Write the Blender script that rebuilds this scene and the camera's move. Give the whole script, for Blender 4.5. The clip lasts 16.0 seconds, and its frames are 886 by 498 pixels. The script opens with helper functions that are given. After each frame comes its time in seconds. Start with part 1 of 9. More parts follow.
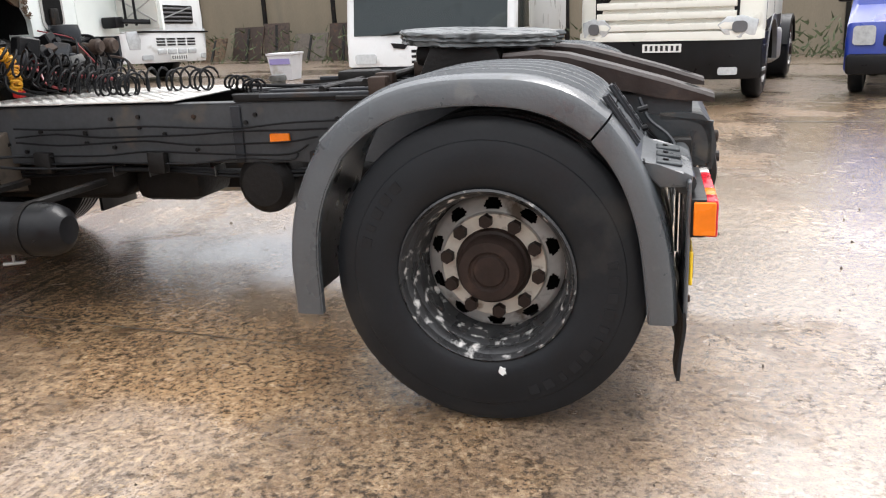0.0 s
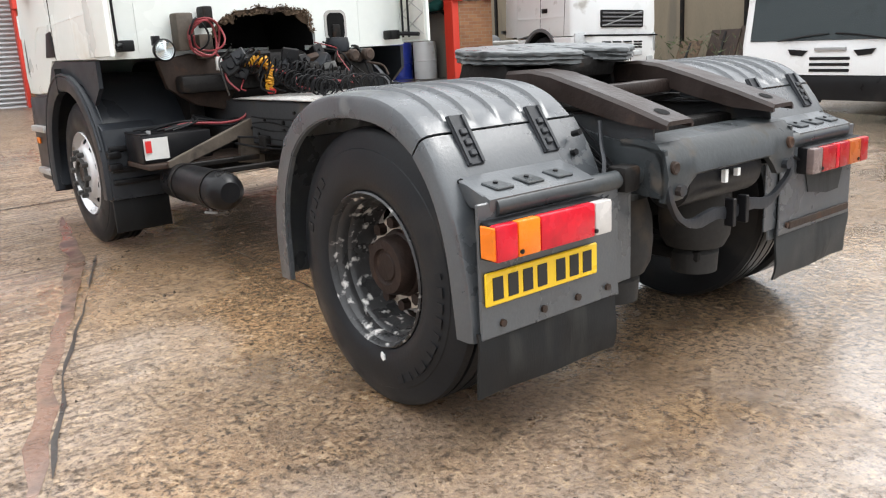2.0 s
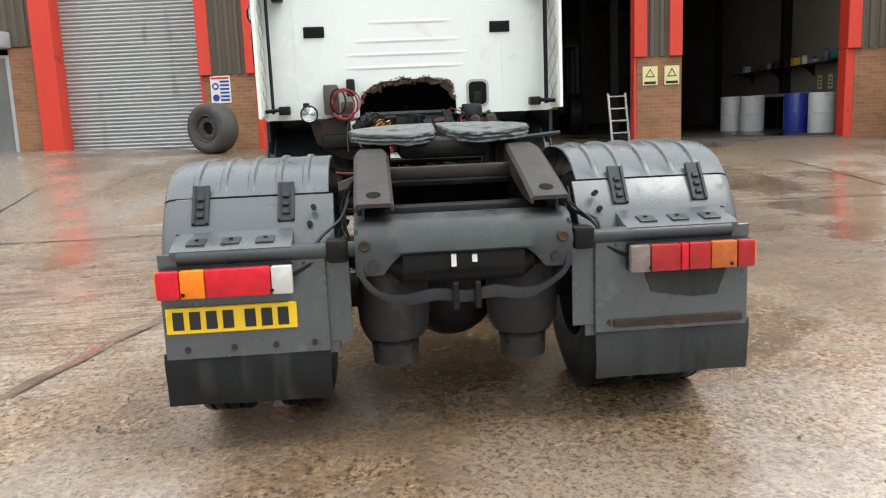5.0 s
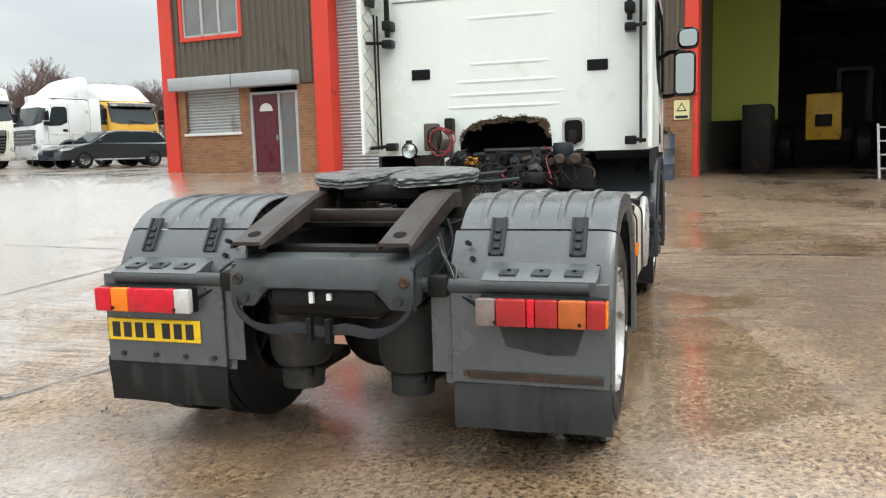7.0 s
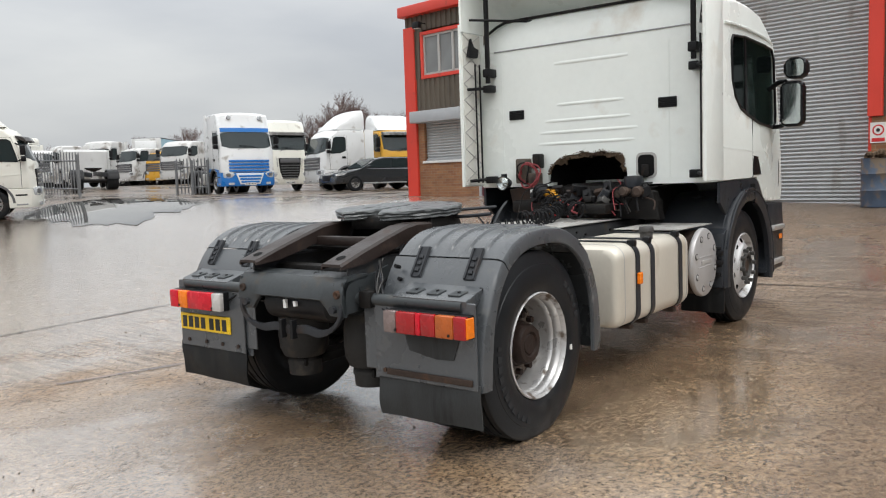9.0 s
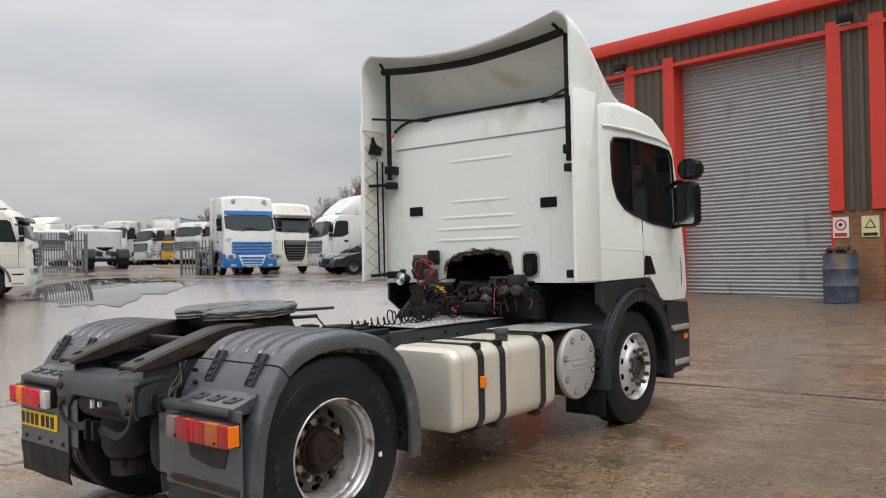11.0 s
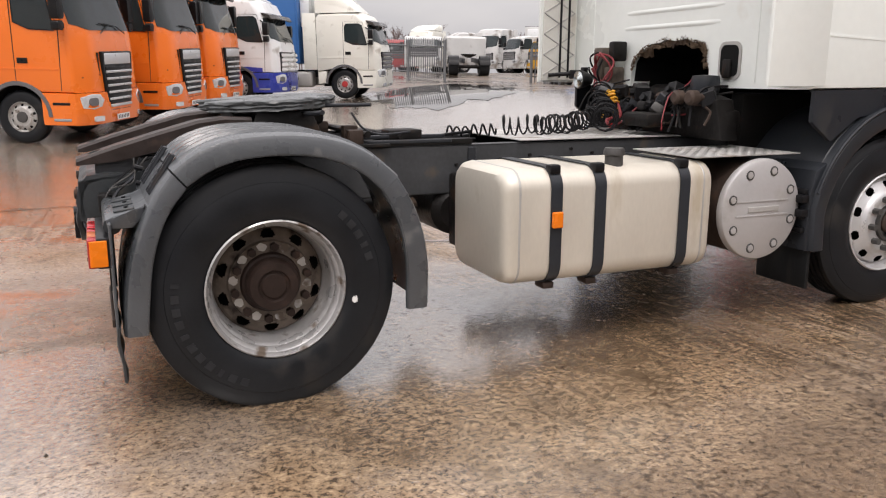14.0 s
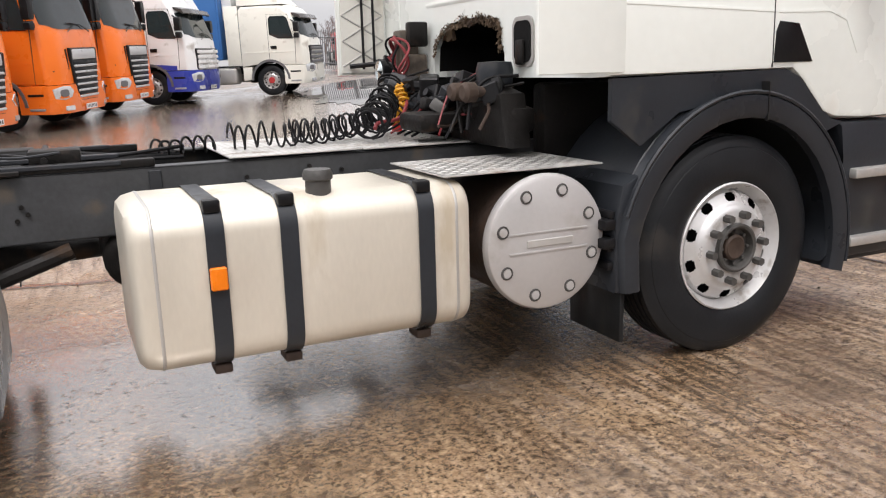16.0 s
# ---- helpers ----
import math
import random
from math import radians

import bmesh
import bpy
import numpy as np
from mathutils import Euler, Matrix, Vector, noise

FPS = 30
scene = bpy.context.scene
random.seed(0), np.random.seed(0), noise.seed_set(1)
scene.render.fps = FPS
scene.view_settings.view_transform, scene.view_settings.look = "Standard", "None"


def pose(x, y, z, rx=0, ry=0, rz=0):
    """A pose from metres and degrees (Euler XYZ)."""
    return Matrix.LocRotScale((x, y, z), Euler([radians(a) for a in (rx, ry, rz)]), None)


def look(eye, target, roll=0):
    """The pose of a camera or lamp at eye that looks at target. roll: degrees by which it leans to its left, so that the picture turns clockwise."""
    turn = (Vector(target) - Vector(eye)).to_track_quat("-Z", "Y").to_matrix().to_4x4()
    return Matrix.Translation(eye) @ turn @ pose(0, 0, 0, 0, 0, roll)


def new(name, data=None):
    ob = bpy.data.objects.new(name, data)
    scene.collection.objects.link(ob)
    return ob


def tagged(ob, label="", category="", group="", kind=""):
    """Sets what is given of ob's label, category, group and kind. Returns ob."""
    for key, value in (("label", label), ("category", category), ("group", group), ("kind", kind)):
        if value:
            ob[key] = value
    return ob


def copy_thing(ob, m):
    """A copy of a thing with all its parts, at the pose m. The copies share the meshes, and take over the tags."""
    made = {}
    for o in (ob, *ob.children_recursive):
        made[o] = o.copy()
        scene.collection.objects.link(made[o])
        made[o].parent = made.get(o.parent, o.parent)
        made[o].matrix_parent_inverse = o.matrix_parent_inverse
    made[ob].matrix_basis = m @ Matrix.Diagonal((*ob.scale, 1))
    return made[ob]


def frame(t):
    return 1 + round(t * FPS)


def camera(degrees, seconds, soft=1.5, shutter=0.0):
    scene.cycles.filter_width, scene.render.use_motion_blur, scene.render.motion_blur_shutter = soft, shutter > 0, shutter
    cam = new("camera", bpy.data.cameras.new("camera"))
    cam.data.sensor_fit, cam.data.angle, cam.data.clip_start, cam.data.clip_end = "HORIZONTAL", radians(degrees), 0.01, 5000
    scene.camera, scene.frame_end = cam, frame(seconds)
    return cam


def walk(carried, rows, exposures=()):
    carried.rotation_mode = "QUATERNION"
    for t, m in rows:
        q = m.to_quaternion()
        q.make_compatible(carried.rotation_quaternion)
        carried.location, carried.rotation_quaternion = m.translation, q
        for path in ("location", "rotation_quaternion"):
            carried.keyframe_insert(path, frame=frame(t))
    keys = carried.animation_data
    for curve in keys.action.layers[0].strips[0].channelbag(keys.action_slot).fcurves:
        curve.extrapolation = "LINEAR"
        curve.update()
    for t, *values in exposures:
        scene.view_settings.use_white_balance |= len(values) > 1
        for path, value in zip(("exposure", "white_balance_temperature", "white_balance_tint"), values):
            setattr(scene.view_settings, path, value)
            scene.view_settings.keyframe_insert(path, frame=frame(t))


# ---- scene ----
cam = camera(57.66, 16.0, soft=1.15)
PATH = [
    (0, (-0.714, 3.694, 1.329), (-0.146, 1.856, 0.781), -3.19),
    (0.5, (-1.193, 3.589, 1.253), (-0.339, 1.862, 0.717), -1.01),
    (1, (-1.723, 3.409, 1.240), (-0.595, 1.848, 0.698), -0.58),
    (1.5, (-2.176, 3.092, 1.258), (-0.783, 1.759, 0.726), -3.10),
    (2, (-2.611, 2.744, 1.289), (-1.051, 1.588, 0.808), -3.18),
    (2.5, (-2.930, 2.366, 1.294), (-1.254, 1.376, 0.836), -4.33),
    (3, (-3.270, 1.974, 1.312), (-1.496, 1.149, 0.896), -4.31),
    (3.5, (-3.610, 1.565, 1.328), (-1.771, 0.888, 0.931), -3.87),
    (4, (-3.833, 1.117, 1.338), (-1.935, 0.611, 0.964), -2.86),
    (4.2, (-3.926, 0.941, 1.331), (-2.006, 0.508, 0.979), -2.73),
    (6.3, (-4.015, -0.986, 1.391), (-2.093, -0.537, 1.071), -1.66),
    (6.5, (-3.940, -1.174, 1.400), (-2.030, -0.659, 1.104), -1.50),
    (7, (-3.898, -1.712, 1.394), (-2.030, -1.042, 1.146), -1.52),
    (7.5, (-3.854, -2.248, 1.373), (-2.053, -1.413, 1.132), -1.76),
    (8, (-3.752, -2.754, 1.388), (-2.056, -1.723, 1.144), -1.60),
    (8.5, (-3.723, -3.232, 1.454), (-2.170, -1.990, 1.243), -2.04),
    (9, (-3.764, -3.663, 1.457), (-2.235, -2.386, 1.280), -1.84),
    (9.5, (-3.723, -4.094, 1.499), (-2.187, -2.820, 1.375), -1.06),
    (10, (-3.539, -4.323, 1.532), (-1.992, -3.056, 1.488), -1.06),
    (10.2, (-3.430, -4.386, 1.546), (-1.889, -3.110, 1.531), -1.17),
    (12.3, (-1.942, -4.935, 1.564), (-0.622, -3.433, 1.543), -0.23),
    (12.5, (-1.765, -4.949, 1.565), (-0.496, -3.404, 1.505), 0.14),
    (13, (-1.363, -4.845, 1.492), (-0.287, -3.169, 1.300), 0.04),
    (13.5, (-0.964, -4.692, 1.432), (-0.104, -2.920, 1.081), -0.74),
    (14, (-0.562, -4.556, 1.404), (0.152, -2.736, 0.981), 0.60),
    (14.5, (-0.182, -4.355, 1.399), (0.505, -2.531, 0.954), 0.16),
    (15, (0.193, -4.194, 1.403), (0.914, -2.380, 0.966), -1.24),
    (15.5, (0.612, -4.051, 1.413), (1.353, -2.245, 0.980), -1.27),
    (16, (1.037, -3.873, 1.404), (1.804, -2.080, 0.960), -1.18),
]
walk(cam, [(t, look(eye, target, roll)) for t, eye, target, roll in PATH],
     exposures=[(0.0, 1.0, 6400, 11), (1.0, 1.06, 6400, 10), (1.5, 1.06, 6400, 10), (3.0, 0.84, 6300, 6), (4.0, 0.78, 6300, 5), (6.5, 0.78, 6400, 4), (7.5, 0.64, 6400, 4), (8.5, 0.40, 6400, 6), (9.5, 0.18, 6400, 10), (10.2, 0.08, 6400, 10), (12.3, 0.05, 6650, 9), (13.2, 0.2, 6600, 13), (14.0, 0.36, 6700, 16), (16.0, 0.64, 6600, 14)])

# ---- light ----
world = bpy.data.worlds.new("overcast")
scene.world = world
world.use_nodes = True
wn, wl = world.node_tree.nodes, world.node_tree.links
wn.clear()
w_out = wn.new("ShaderNodeOutputWorld")
w_bg = wn.new("ShaderNodeBackground")
w_sky = wn.new("ShaderNodeTexSky")
w_sky.sky_type, w_sky.sun_disc = "NISHITA", False
w_sky.sun_elevation, w_sky.sun_rotation = radians(38), radians(200)
w_sky.air_density, w_sky.dust_density = 1.0, 4.0
w_tc = wn.new("ShaderNodeTexCoord")
w_sep = wn.new("ShaderNodeSeparateXYZ")
w_map = wn.new("ShaderNodeMapping")
w_map.inputs["Scale"].default_value = (1.2, 1.2, 4.0)
w_noise = wn.new("ShaderNodeTexNoise")
w_noise.inputs["Scale"].default_value, w_noise.inputs["Detail"].default_value = 1.6, 6.0
w_ramp = wn.new("ShaderNodeValToRGB")
w_ramp.color_ramp.elements[0].position, w_ramp.color_ramp.elements[0].color = 0.34, (0.78, 0.80, 0.84, 1)
w_ramp.color_ramp.elements[1].position, w_ramp.color_ramp.elements[1].color = 0.66, (1.10, 1.10, 1.09, 1)
w_grad = wn.new("ShaderNodeMapRange")
w_grad.interpolation_type = "SMOOTHSTEP"
w_grad.inputs["From Min"].default_value, w_grad.inputs["From Max"].default_value = 0.0, 1.0
w_grad.inputs["To Min"].default_value, w_grad.inputs["To Max"].default_value = 0.54, 1.85
w_mul = wn.new("ShaderNodeVectorMath")
w_mul.operation = "SCALE"
w_skys = wn.new("ShaderNodeVectorMath")
w_skys.operation = "SCALE"
w_skys.inputs["Scale"].default_value = 0.06
w_mix = wn.new("ShaderNodeMix")
w_mix.data_type = "RGBA"
w_mix.inputs["Factor"].default_value = 0.88
wl.new(w_tc.outputs["Generated"], w_sep.inputs[0])
wl.new(w_tc.outputs["Generated"], w_map.inputs["Vector"])
wl.new(w_map.outputs[0], w_noise.inputs["Vector"])
wl.new(w_noise.outputs["Fac"], w_ramp.inputs[0])
wl.new(w_sep.outputs["Z"], w_grad.inputs["Value"])
wl.new(w_ramp.outputs[0], w_mul.inputs[0])
wl.new(w_grad.outputs[0], w_mul.inputs["Scale"])
wl.new(w_sky.outputs[0], w_skys.inputs[0])
wl.new(w_skys.outputs[0], w_mix.inputs["A"])
wl.new(w_mul.outputs[0], w_mix.inputs["B"])
wl.new(w_mix.outputs["Result"], w_bg.inputs["Color"])
w_bg.inputs["Strength"].default_value = 1.0
wl.new(w_bg.outputs[0], w_out.inputs["Surface"])

sun_data = bpy.data.lights.new("sun", "SUN")
sun_data.energy, sun_data.angle, sun_data.color = 1.15, radians(25), (1.0, 0.97, 0.93)
sun = new("sun", sun_data)
sun.matrix_world = look((-8, -17, 30), (0, 0, 0))


# ---- materials ----
def mat(name, base, rough=0.5, metal=0.0, vary=0.15, scale=4.0, fine=45.0, bump=0.08, dirt=None, amount=0.0, dscale=2.5, coat=0.0, spread=0.12, stretch=(1, 1, 1), spec=0.5):
    """A surface with colour varied at two scales, stains of their own colour, uneven gloss and fine relief."""
    m = bpy.data.materials.new(name)
    m.use_nodes = True
    n, l = m.node_tree.nodes, m.node_tree.links
    b = n["Principled BSDF"]
    tc = n.new("ShaderNodeTexCoord")
    mp = n.new("ShaderNodeMapping")
    mp.inputs["Scale"].default_value = stretch
    l.new(tc.outputs["Object"], mp.inputs["Vector"])

    def nz(s, d):
        t = n.new("ShaderNodeTexNoise")
        t.inputs["Scale"].default_value, t.inputs["Detail"].default_value = s, d
        l.new(mp.outputs[0], t.inputs["Vector"])
        return t.outputs["Fac"]

    big, small = nz(scale, 5), nz(fine, 3)
    ad = n.new("ShaderNodeMath")
    ad.operation = "MULTIPLY_ADD"
    l.new(small, ad.inputs[0])
    ad.inputs[1].default_value = 0.45
    l.new(big, ad.inputs[2])
    r = n.new("ShaderNodeMapRange")
    l.new(ad.outputs[0], r.inputs["Value"])
    r.inputs["From Min"].default_value, r.inputs["From Max"].default_value = 0.4, 1.05
    r.inputs["To Min"].default_value, r.inputs["To Max"].default_value = 1 - vary, 1 + vary
    sc = n.new("ShaderNodeVectorMath")
    sc.operation = "SCALE"
    sc.inputs[0].default_value = base[:3]
    l.new(r.outputs[0], sc.inputs["Scale"])
    col = sc.outputs[0]
    ro = n.new("ShaderNodeMapRange")
    l.new(big, ro.inputs["Value"])
    ro.inputs["From Min"].default_value, ro.inputs["From Max"].default_value = 0.3, 0.7
    ro.inputs["To Min"].default_value, ro.inputs["To Max"].default_value = max(0.02, rough - spread), min(1, rough + spread)
    rr = ro.outputs[0]
    if dirt is not None:
        dn = nz(dscale, 8)
        dm = n.new("ShaderNodeMapRange")
        dm.inputs["From Min"].default_value, dm.inputs["From Max"].default_value = 0.66 - 0.32 * amount, 0.76 - 0.25 * amount
        l.new(dn, dm.inputs["Value"])
        mx = n.new("ShaderNodeMix")
        mx.data_type = "RGBA"
        l.new(dm.outputs[0], mx.inputs["Factor"])
        l.new(col, mx.inputs["A"])
        mx.inputs["B"].default_value = (*dirt[:3], 1)
        col = mx.outputs["Result"]
        rm = n.new("ShaderNodeMix")
        l.new(dm.outputs[0], rm.inputs["Factor"])
        l.new(rr, rm.inputs["A"])
        rm.inputs["B"].default_value = 0.75
        rr = rm.outputs["Result"]
        if metal:
            mm = n.new("ShaderNodeMath")
            mm.operation = "MULTIPLY_ADD"
            l.new(dm.outputs[0], mm.inputs[0])
            mm.inputs[1].default_value, mm.inputs[2].default_value = -metal, metal
            l.new(mm.outputs[0], b.inputs["Metallic"])
    l.new(col, b.inputs["Base Color"])
    l.new(rr, b.inputs["Roughness"])
    if not (metal and dirt is not None):
        b.inputs["Metallic"].default_value = metal
    b.inputs["Coat Weight"].default_value = coat
    b.inputs["Specular IOR Level"].default_value = spec
    b.inputs["Coat Roughness"].default_value = 0.12
    if bump:
        bp = n.new("ShaderNodeBump")
        bp.inputs["Strength"].default_value, bp.inputs["Distance"].default_value = bump, 0.01
        l.new(small, bp.inputs["Height"])
        l.new(bp.outputs[0], b.inputs["Normal"])
    return m


def glass_mat(name, tint, alpha_mix=0.75, through_tint=(0.42, 0.47, 0.45)):
    """Tinted glazing: a thin pane that lets part of the light pass and mirrors the rest."""
    m = bpy.data.materials.new(name)
    m.use_nodes = True
    n, l = m.node_tree.nodes, m.node_tree.links
    b = n["Principled BSDF"]
    b.inputs["Base Color"].default_value = (*tint, 1)
    b.inputs["Roughness"].default_value = 0.04
    b.inputs["IOR"].default_value = 1.5
    tr = n.new("ShaderNodeBsdfTransparent")
    tr.inputs[0].default_value = (*through_tint, 1)
    mx = n.new("ShaderNodeMixShader")
    mx.inputs[0].default_value = alpha_mix
    l.new(tr.outputs[0], mx.inputs[1])
    l.new(b.outputs[0], mx.inputs[2])
    l.new(mx.outputs[0], n["Material Output"].inputs["Surface"])
    return m


WHITE = mat("white_cab_paint", (0.80, 0.835, 0.80), 0.32, vary=0.05, scale=1.3, fine=18, bump=0.015, dirt=(0.66, 0.63, 0.56), amount=0.12, dscale=1.8, coat=0.25)
WHITE_IN = mat("quilted_white_liner", (0.68, 0.67, 0.62), 0.6, vary=0.08, scale=3, bump=0.05, dirt=(0.42, 0.38, 0.32), amount=0.15)
FENDER = mat("grey_plastic_mudguard", (0.060, 0.066, 0.072), 0.30, vary=0.22, scale=5, fine=90, bump=0.09, dirt=(0.105, 0.107, 0.106), amount=0.16, dscale=11, spec=0.8)
FLAP = mat("black_rubber_flap", (0.009, 0.010, 0.011), 0.45, vary=0.3, scale=3, bump=0.06, dirt=(0.028, 0.028, 0.026), amount=0.3, dscale=2.2, stretch=(4, 4, 0.5), spec=0.25)
CHASSIS = mat("dark_grey_chassis_paint", (0.025, 0.027, 0.031), 0.42, vary=0.35, scale=5, bump=0.12, dirt=(0.05, 0.037, 0.03), amount=0.15, dscale=4, spec=0.26)
RAIL = mat("dusty_grey_frame_paint", (0.046, 0.048, 0.051), 0.45, vary=0.3, scale=5, bump=0.12, dirt=(0.085, 0.073, 0.06), amount=0.2, dscale=6, spec=0.3)
GRIME = mat("oily_dark_metal", (0.011, 0.010, 0.0095), 0.5, vary=0.45, scale=9, bump=0.3, dirt=(0.045, 0.028, 0.018), amount=0.2, dscale=6, spec=0.18)
DUST_RUB = mat("dusty_grey_rubber", (0.032, 0.031, 0.030), 0.6, vary=0.35, scale=6, bump=0.12, dirt=(0.075, 0.062, 0.05), amount=0.3, dscale=5, spec=0.2)
FLAP_OLD = mat("faded_grey_rubber_flap", (0.034, 0.036, 0.037), 0.55, vary=0.35, scale=3, bump=0.08, dirt=(0.012, 0.012, 0.012), amount=0.4, dscale=1.6, stretch=(4, 4, 0.6), spec=0.25)
RIM_PALE = mat("chalky_cream_bolt_ring", (0.52, 0.47, 0.40), 0.6, vary=0.18, scale=12, bump=0.1, dirt=(0.10, 0.065, 0.045), amount=0.28, dscale=16)
RUST = mat("rusty_brown_steel", (0.042, 0.029, 0.023), 0.6, vary=0.45, scale=8, bump=0.25, dirt=(0.085, 0.045, 0.028), amount=0.22, dscale=9, spec=0.2)
RAMP = mat("worn_brown_ramp_steel", (0.026, 0.018, 0.0155), 0.42, vary=0.4, scale=7, bump=0.2, dirt=(0.085, 0.052, 0.038), amount=0.2, dscale=5, spec=0.35)
GREASE = mat("greasy_grey_coupling_plate", (0.095, 0.102, 0.104), 0.33, vary=0.35, scale=7, fine=30, bump=0.6, dirt=(0.022, 0.022, 0.022), amount=0.3, dscale=6, spec=0.4)
BEAM = mat("worn_dark_beam", (0.038, 0.043, 0.046), 0.36, vary=0.3, scale=5, bump=0.1, dirt=(0.075, 0.066, 0.056), amount=0.2, dscale=7, spec=0.4)
TYRE = mat("black_tyre_rubber", (0.0130, 0.0142, 0.0162), 0.40, vary=0.25, scale=6, fine=80, bump=0.06, dirt=(0.034, 0.031, 0.028), amount=0.2, dscale=3, spec=0.2)
RIM_GREY = mat("grimy_silver_steel_rim", (0.46, 0.45, 0.43), 0.45, 0.35, vary=0.2, scale=9, bump=0.1, dirt=(0.10, 0.075, 0.055), amount=0.42, dscale=9)
RIM_DARK = mat("black_peeling_rim", (0.034, 0.034, 0.035), 0.3, 0.0, vary=0.4, scale=9, bump=0.2, dirt=(0.62, 0.60, 0.57), amount=0.26, dscale=24, spec=0.4)
RIM_SILVER = mat("painted_silver_rim", (0.46, 0.455, 0.45), 0.35, 0.5, vary=0.18, scale=9, bump=0.08, dirt=(0.10, 0.075, 0.055), amount=0.36, dscale=11)
HUB_RUST = mat("rusted_hub", (0.024, 0.015, 0.012), 0.6, vary=0.4, scale=12, bump=0.3, dirt=(0.05, 0.03, 0.022), amount=0.2, dscale=12, spec=0.2)
HUB_BROWN = mat("rust_brown_casting", (0.058, 0.040, 0.031), 0.6, vary=0.4, scale=14, bump=0.3, dirt=(0.035, 0.026, 0.022), amount=0.4, dscale=12, spec=0.25)
DISC_DARK = mat("dark_rusty_disc", (0.13, 0.105, 0.085), 0.5, 0.1, vary=0.4, scale=9, bump=0.2, dirt=(0.028, 0.020, 0.016), amount=0.42, dscale=10, spec=0.25)
TYRE_FAINT = mat("faint_tyre_lettering", (0.013, 0.0135, 0.015), 0.5, vary=0.3, scale=12, bump=0.1, spec=0.2)
TYRE_MARK = mat("scuffed_tyre_lettering", (0.022, 0.023, 0.025), 0.6, vary=0.3, scale=12, bump=0.1, spec=0.2)
FRONT_RIM = mat("clean_silver_rim", (0.60, 0.60, 0.60), 0.35, 0.4, vary=0.08, scale=7, bump=0.04, dirt=(0.25, 0.22, 0.19), amount=0.18, dscale=8)
HUB_GREY = mat("greasy_hub", (0.055, 0.053, 0.050), 0.5, vary=0.3, scale=12, bump=0.2)
ALU = mat("dirty_cream_aluminium_tank", (0.62, 0.58, 0.50), 0.42, 0.35, vary=0.08, scale=2.2, bump=0.02, dirt=(0.44, 0.38, 0.29), amount=0.25, dscale=3, stretch=(1.6, 1, 0.5))
ALU_END = mat("dull_aluminium", (0.46, 0.45, 0.43), 0.5, 0.5, vary=0.12, scale=4, bump=0.03)
COVER = mat("silver_painted_cover", (0.47, 0.46, 0.455), 0.4, 0.35, vary=0.07, scale=4, bump=0.02, dirt=(0.30, 0.27, 0.24), amount=0.15)
CHEQ = mat("bright_chequer_plate", (0.52, 0.51, 0.49), 0.4, 0.6, vary=0.15, scale=6, bump=0.05, dirt=(0.25, 0.22, 0.19), amount=0.25, dscale=5)
BLACK = mat("black_plastic", (0.008, 0.008, 0.009), 0.38, vary=0.3, scale=6, bump=0.08, dirt=(0.026, 0.024, 0.022), amount=0.12, spec=0.22)
# near-black that paints the shade of cavities; also serves plain black panels
DARK = mat("black_panel_and_cavity_shade", (0.010, 0.010, 0.010), 0.8, vary=0.4, scale=6, bump=0.1, spec=0.1)
SKIRT = mat("dark_grey_plastic_arch", (0.022, 0.025, 0.030), 0.36, vary=0.2, scale=3, bump=0.05, dirt=(0.05, 0.047, 0.042), amount=0.12, spec=0.32)
RED_L = mat("red_lens", (0.55, 0.008, 0.022), 0.26, vary=0.25, scale=14, bump=0.02, coat=0.1, spec=0.3)
RED_D = mat("dirty_dark_red_lens", (0.34, 0.010, 0.012), 0.28, vary=0.2, scale=14, bump=0.02, dirt=(0.09, 0.03, 0.025), amount=0.3)
AMBER = mat("amber_lens", (0.80, 0.19, 0.008), 0.26, vary=0.15, scale=14, bump=0.02, coat=0.1, spec=0.3)
AMBER_D = mat("dirty_amber_lens", (0.42, 0.095, 0.014), 0.3, vary=0.2, scale=14, bump=0.02)
CLEAR_L = mat("clear_lens", (0.50, 0.48, 0.46), 0.2, vary=0.15, scale=14, bump=0.02, coat=0.5)
SMOKY = mat("smoky_lens", (0.20, 0.15, 0.14), 0.28, vary=0.25, scale=14, bump=0.02)
PLATE_Y = mat("yellow_number_plate", (0.80, 0.52, 0.015), 0.35, vary=0.05, scale=6, bump=0.01)
INK = mat("black_ink", (0.012, 0.012, 0.012), 0.5, vary=0.1)
SIGN_W = mat("white_sign", (0.74, 0.74, 0.72), 0.4, vary=0.06, bump=0.01)
SIGN_B = mat("blue_sign_ink", (0.02, 0.035, 0.26), 0.4, vary=0.1)
SIGN_R = mat("red_sign_ink", (0.55, 0.02, 0.02), 0.4, vary=0.1)
SIGN_Y = mat("yellow_sign", (0.72, 0.66, 0.34), 0.4, vary=0.08)
CABLE = mat("black_cable", (0.010, 0.010, 0.011), 0.5, vary=0.2, spec=0.14)
CABLE_R = mat("red_cable", (0.22, 0.030, 0.035), 0.45, vary=0.25, scale=10)
CABLE_Y = mat("yellow_coiled_hose", (0.66, 0.32, 0.02), 0.4, vary=0.2, scale=12)
DUSTY = mat("dusty_brown_steel", (0.085, 0.068, 0.052), 0.65, vary=0.4, scale=8, bump=0.2, dirt=(0.04, 0.03, 0.024), amount=0.3, dscale=7)
LABEL = mat("battery_label", (0.60, 0.60, 0.58), 0.4, vary=0.1)
CHROME = mat("mirror_glass", (0.50, 0.54, 0.54), 0.03, 1.0, vary=0.02, bump=0)
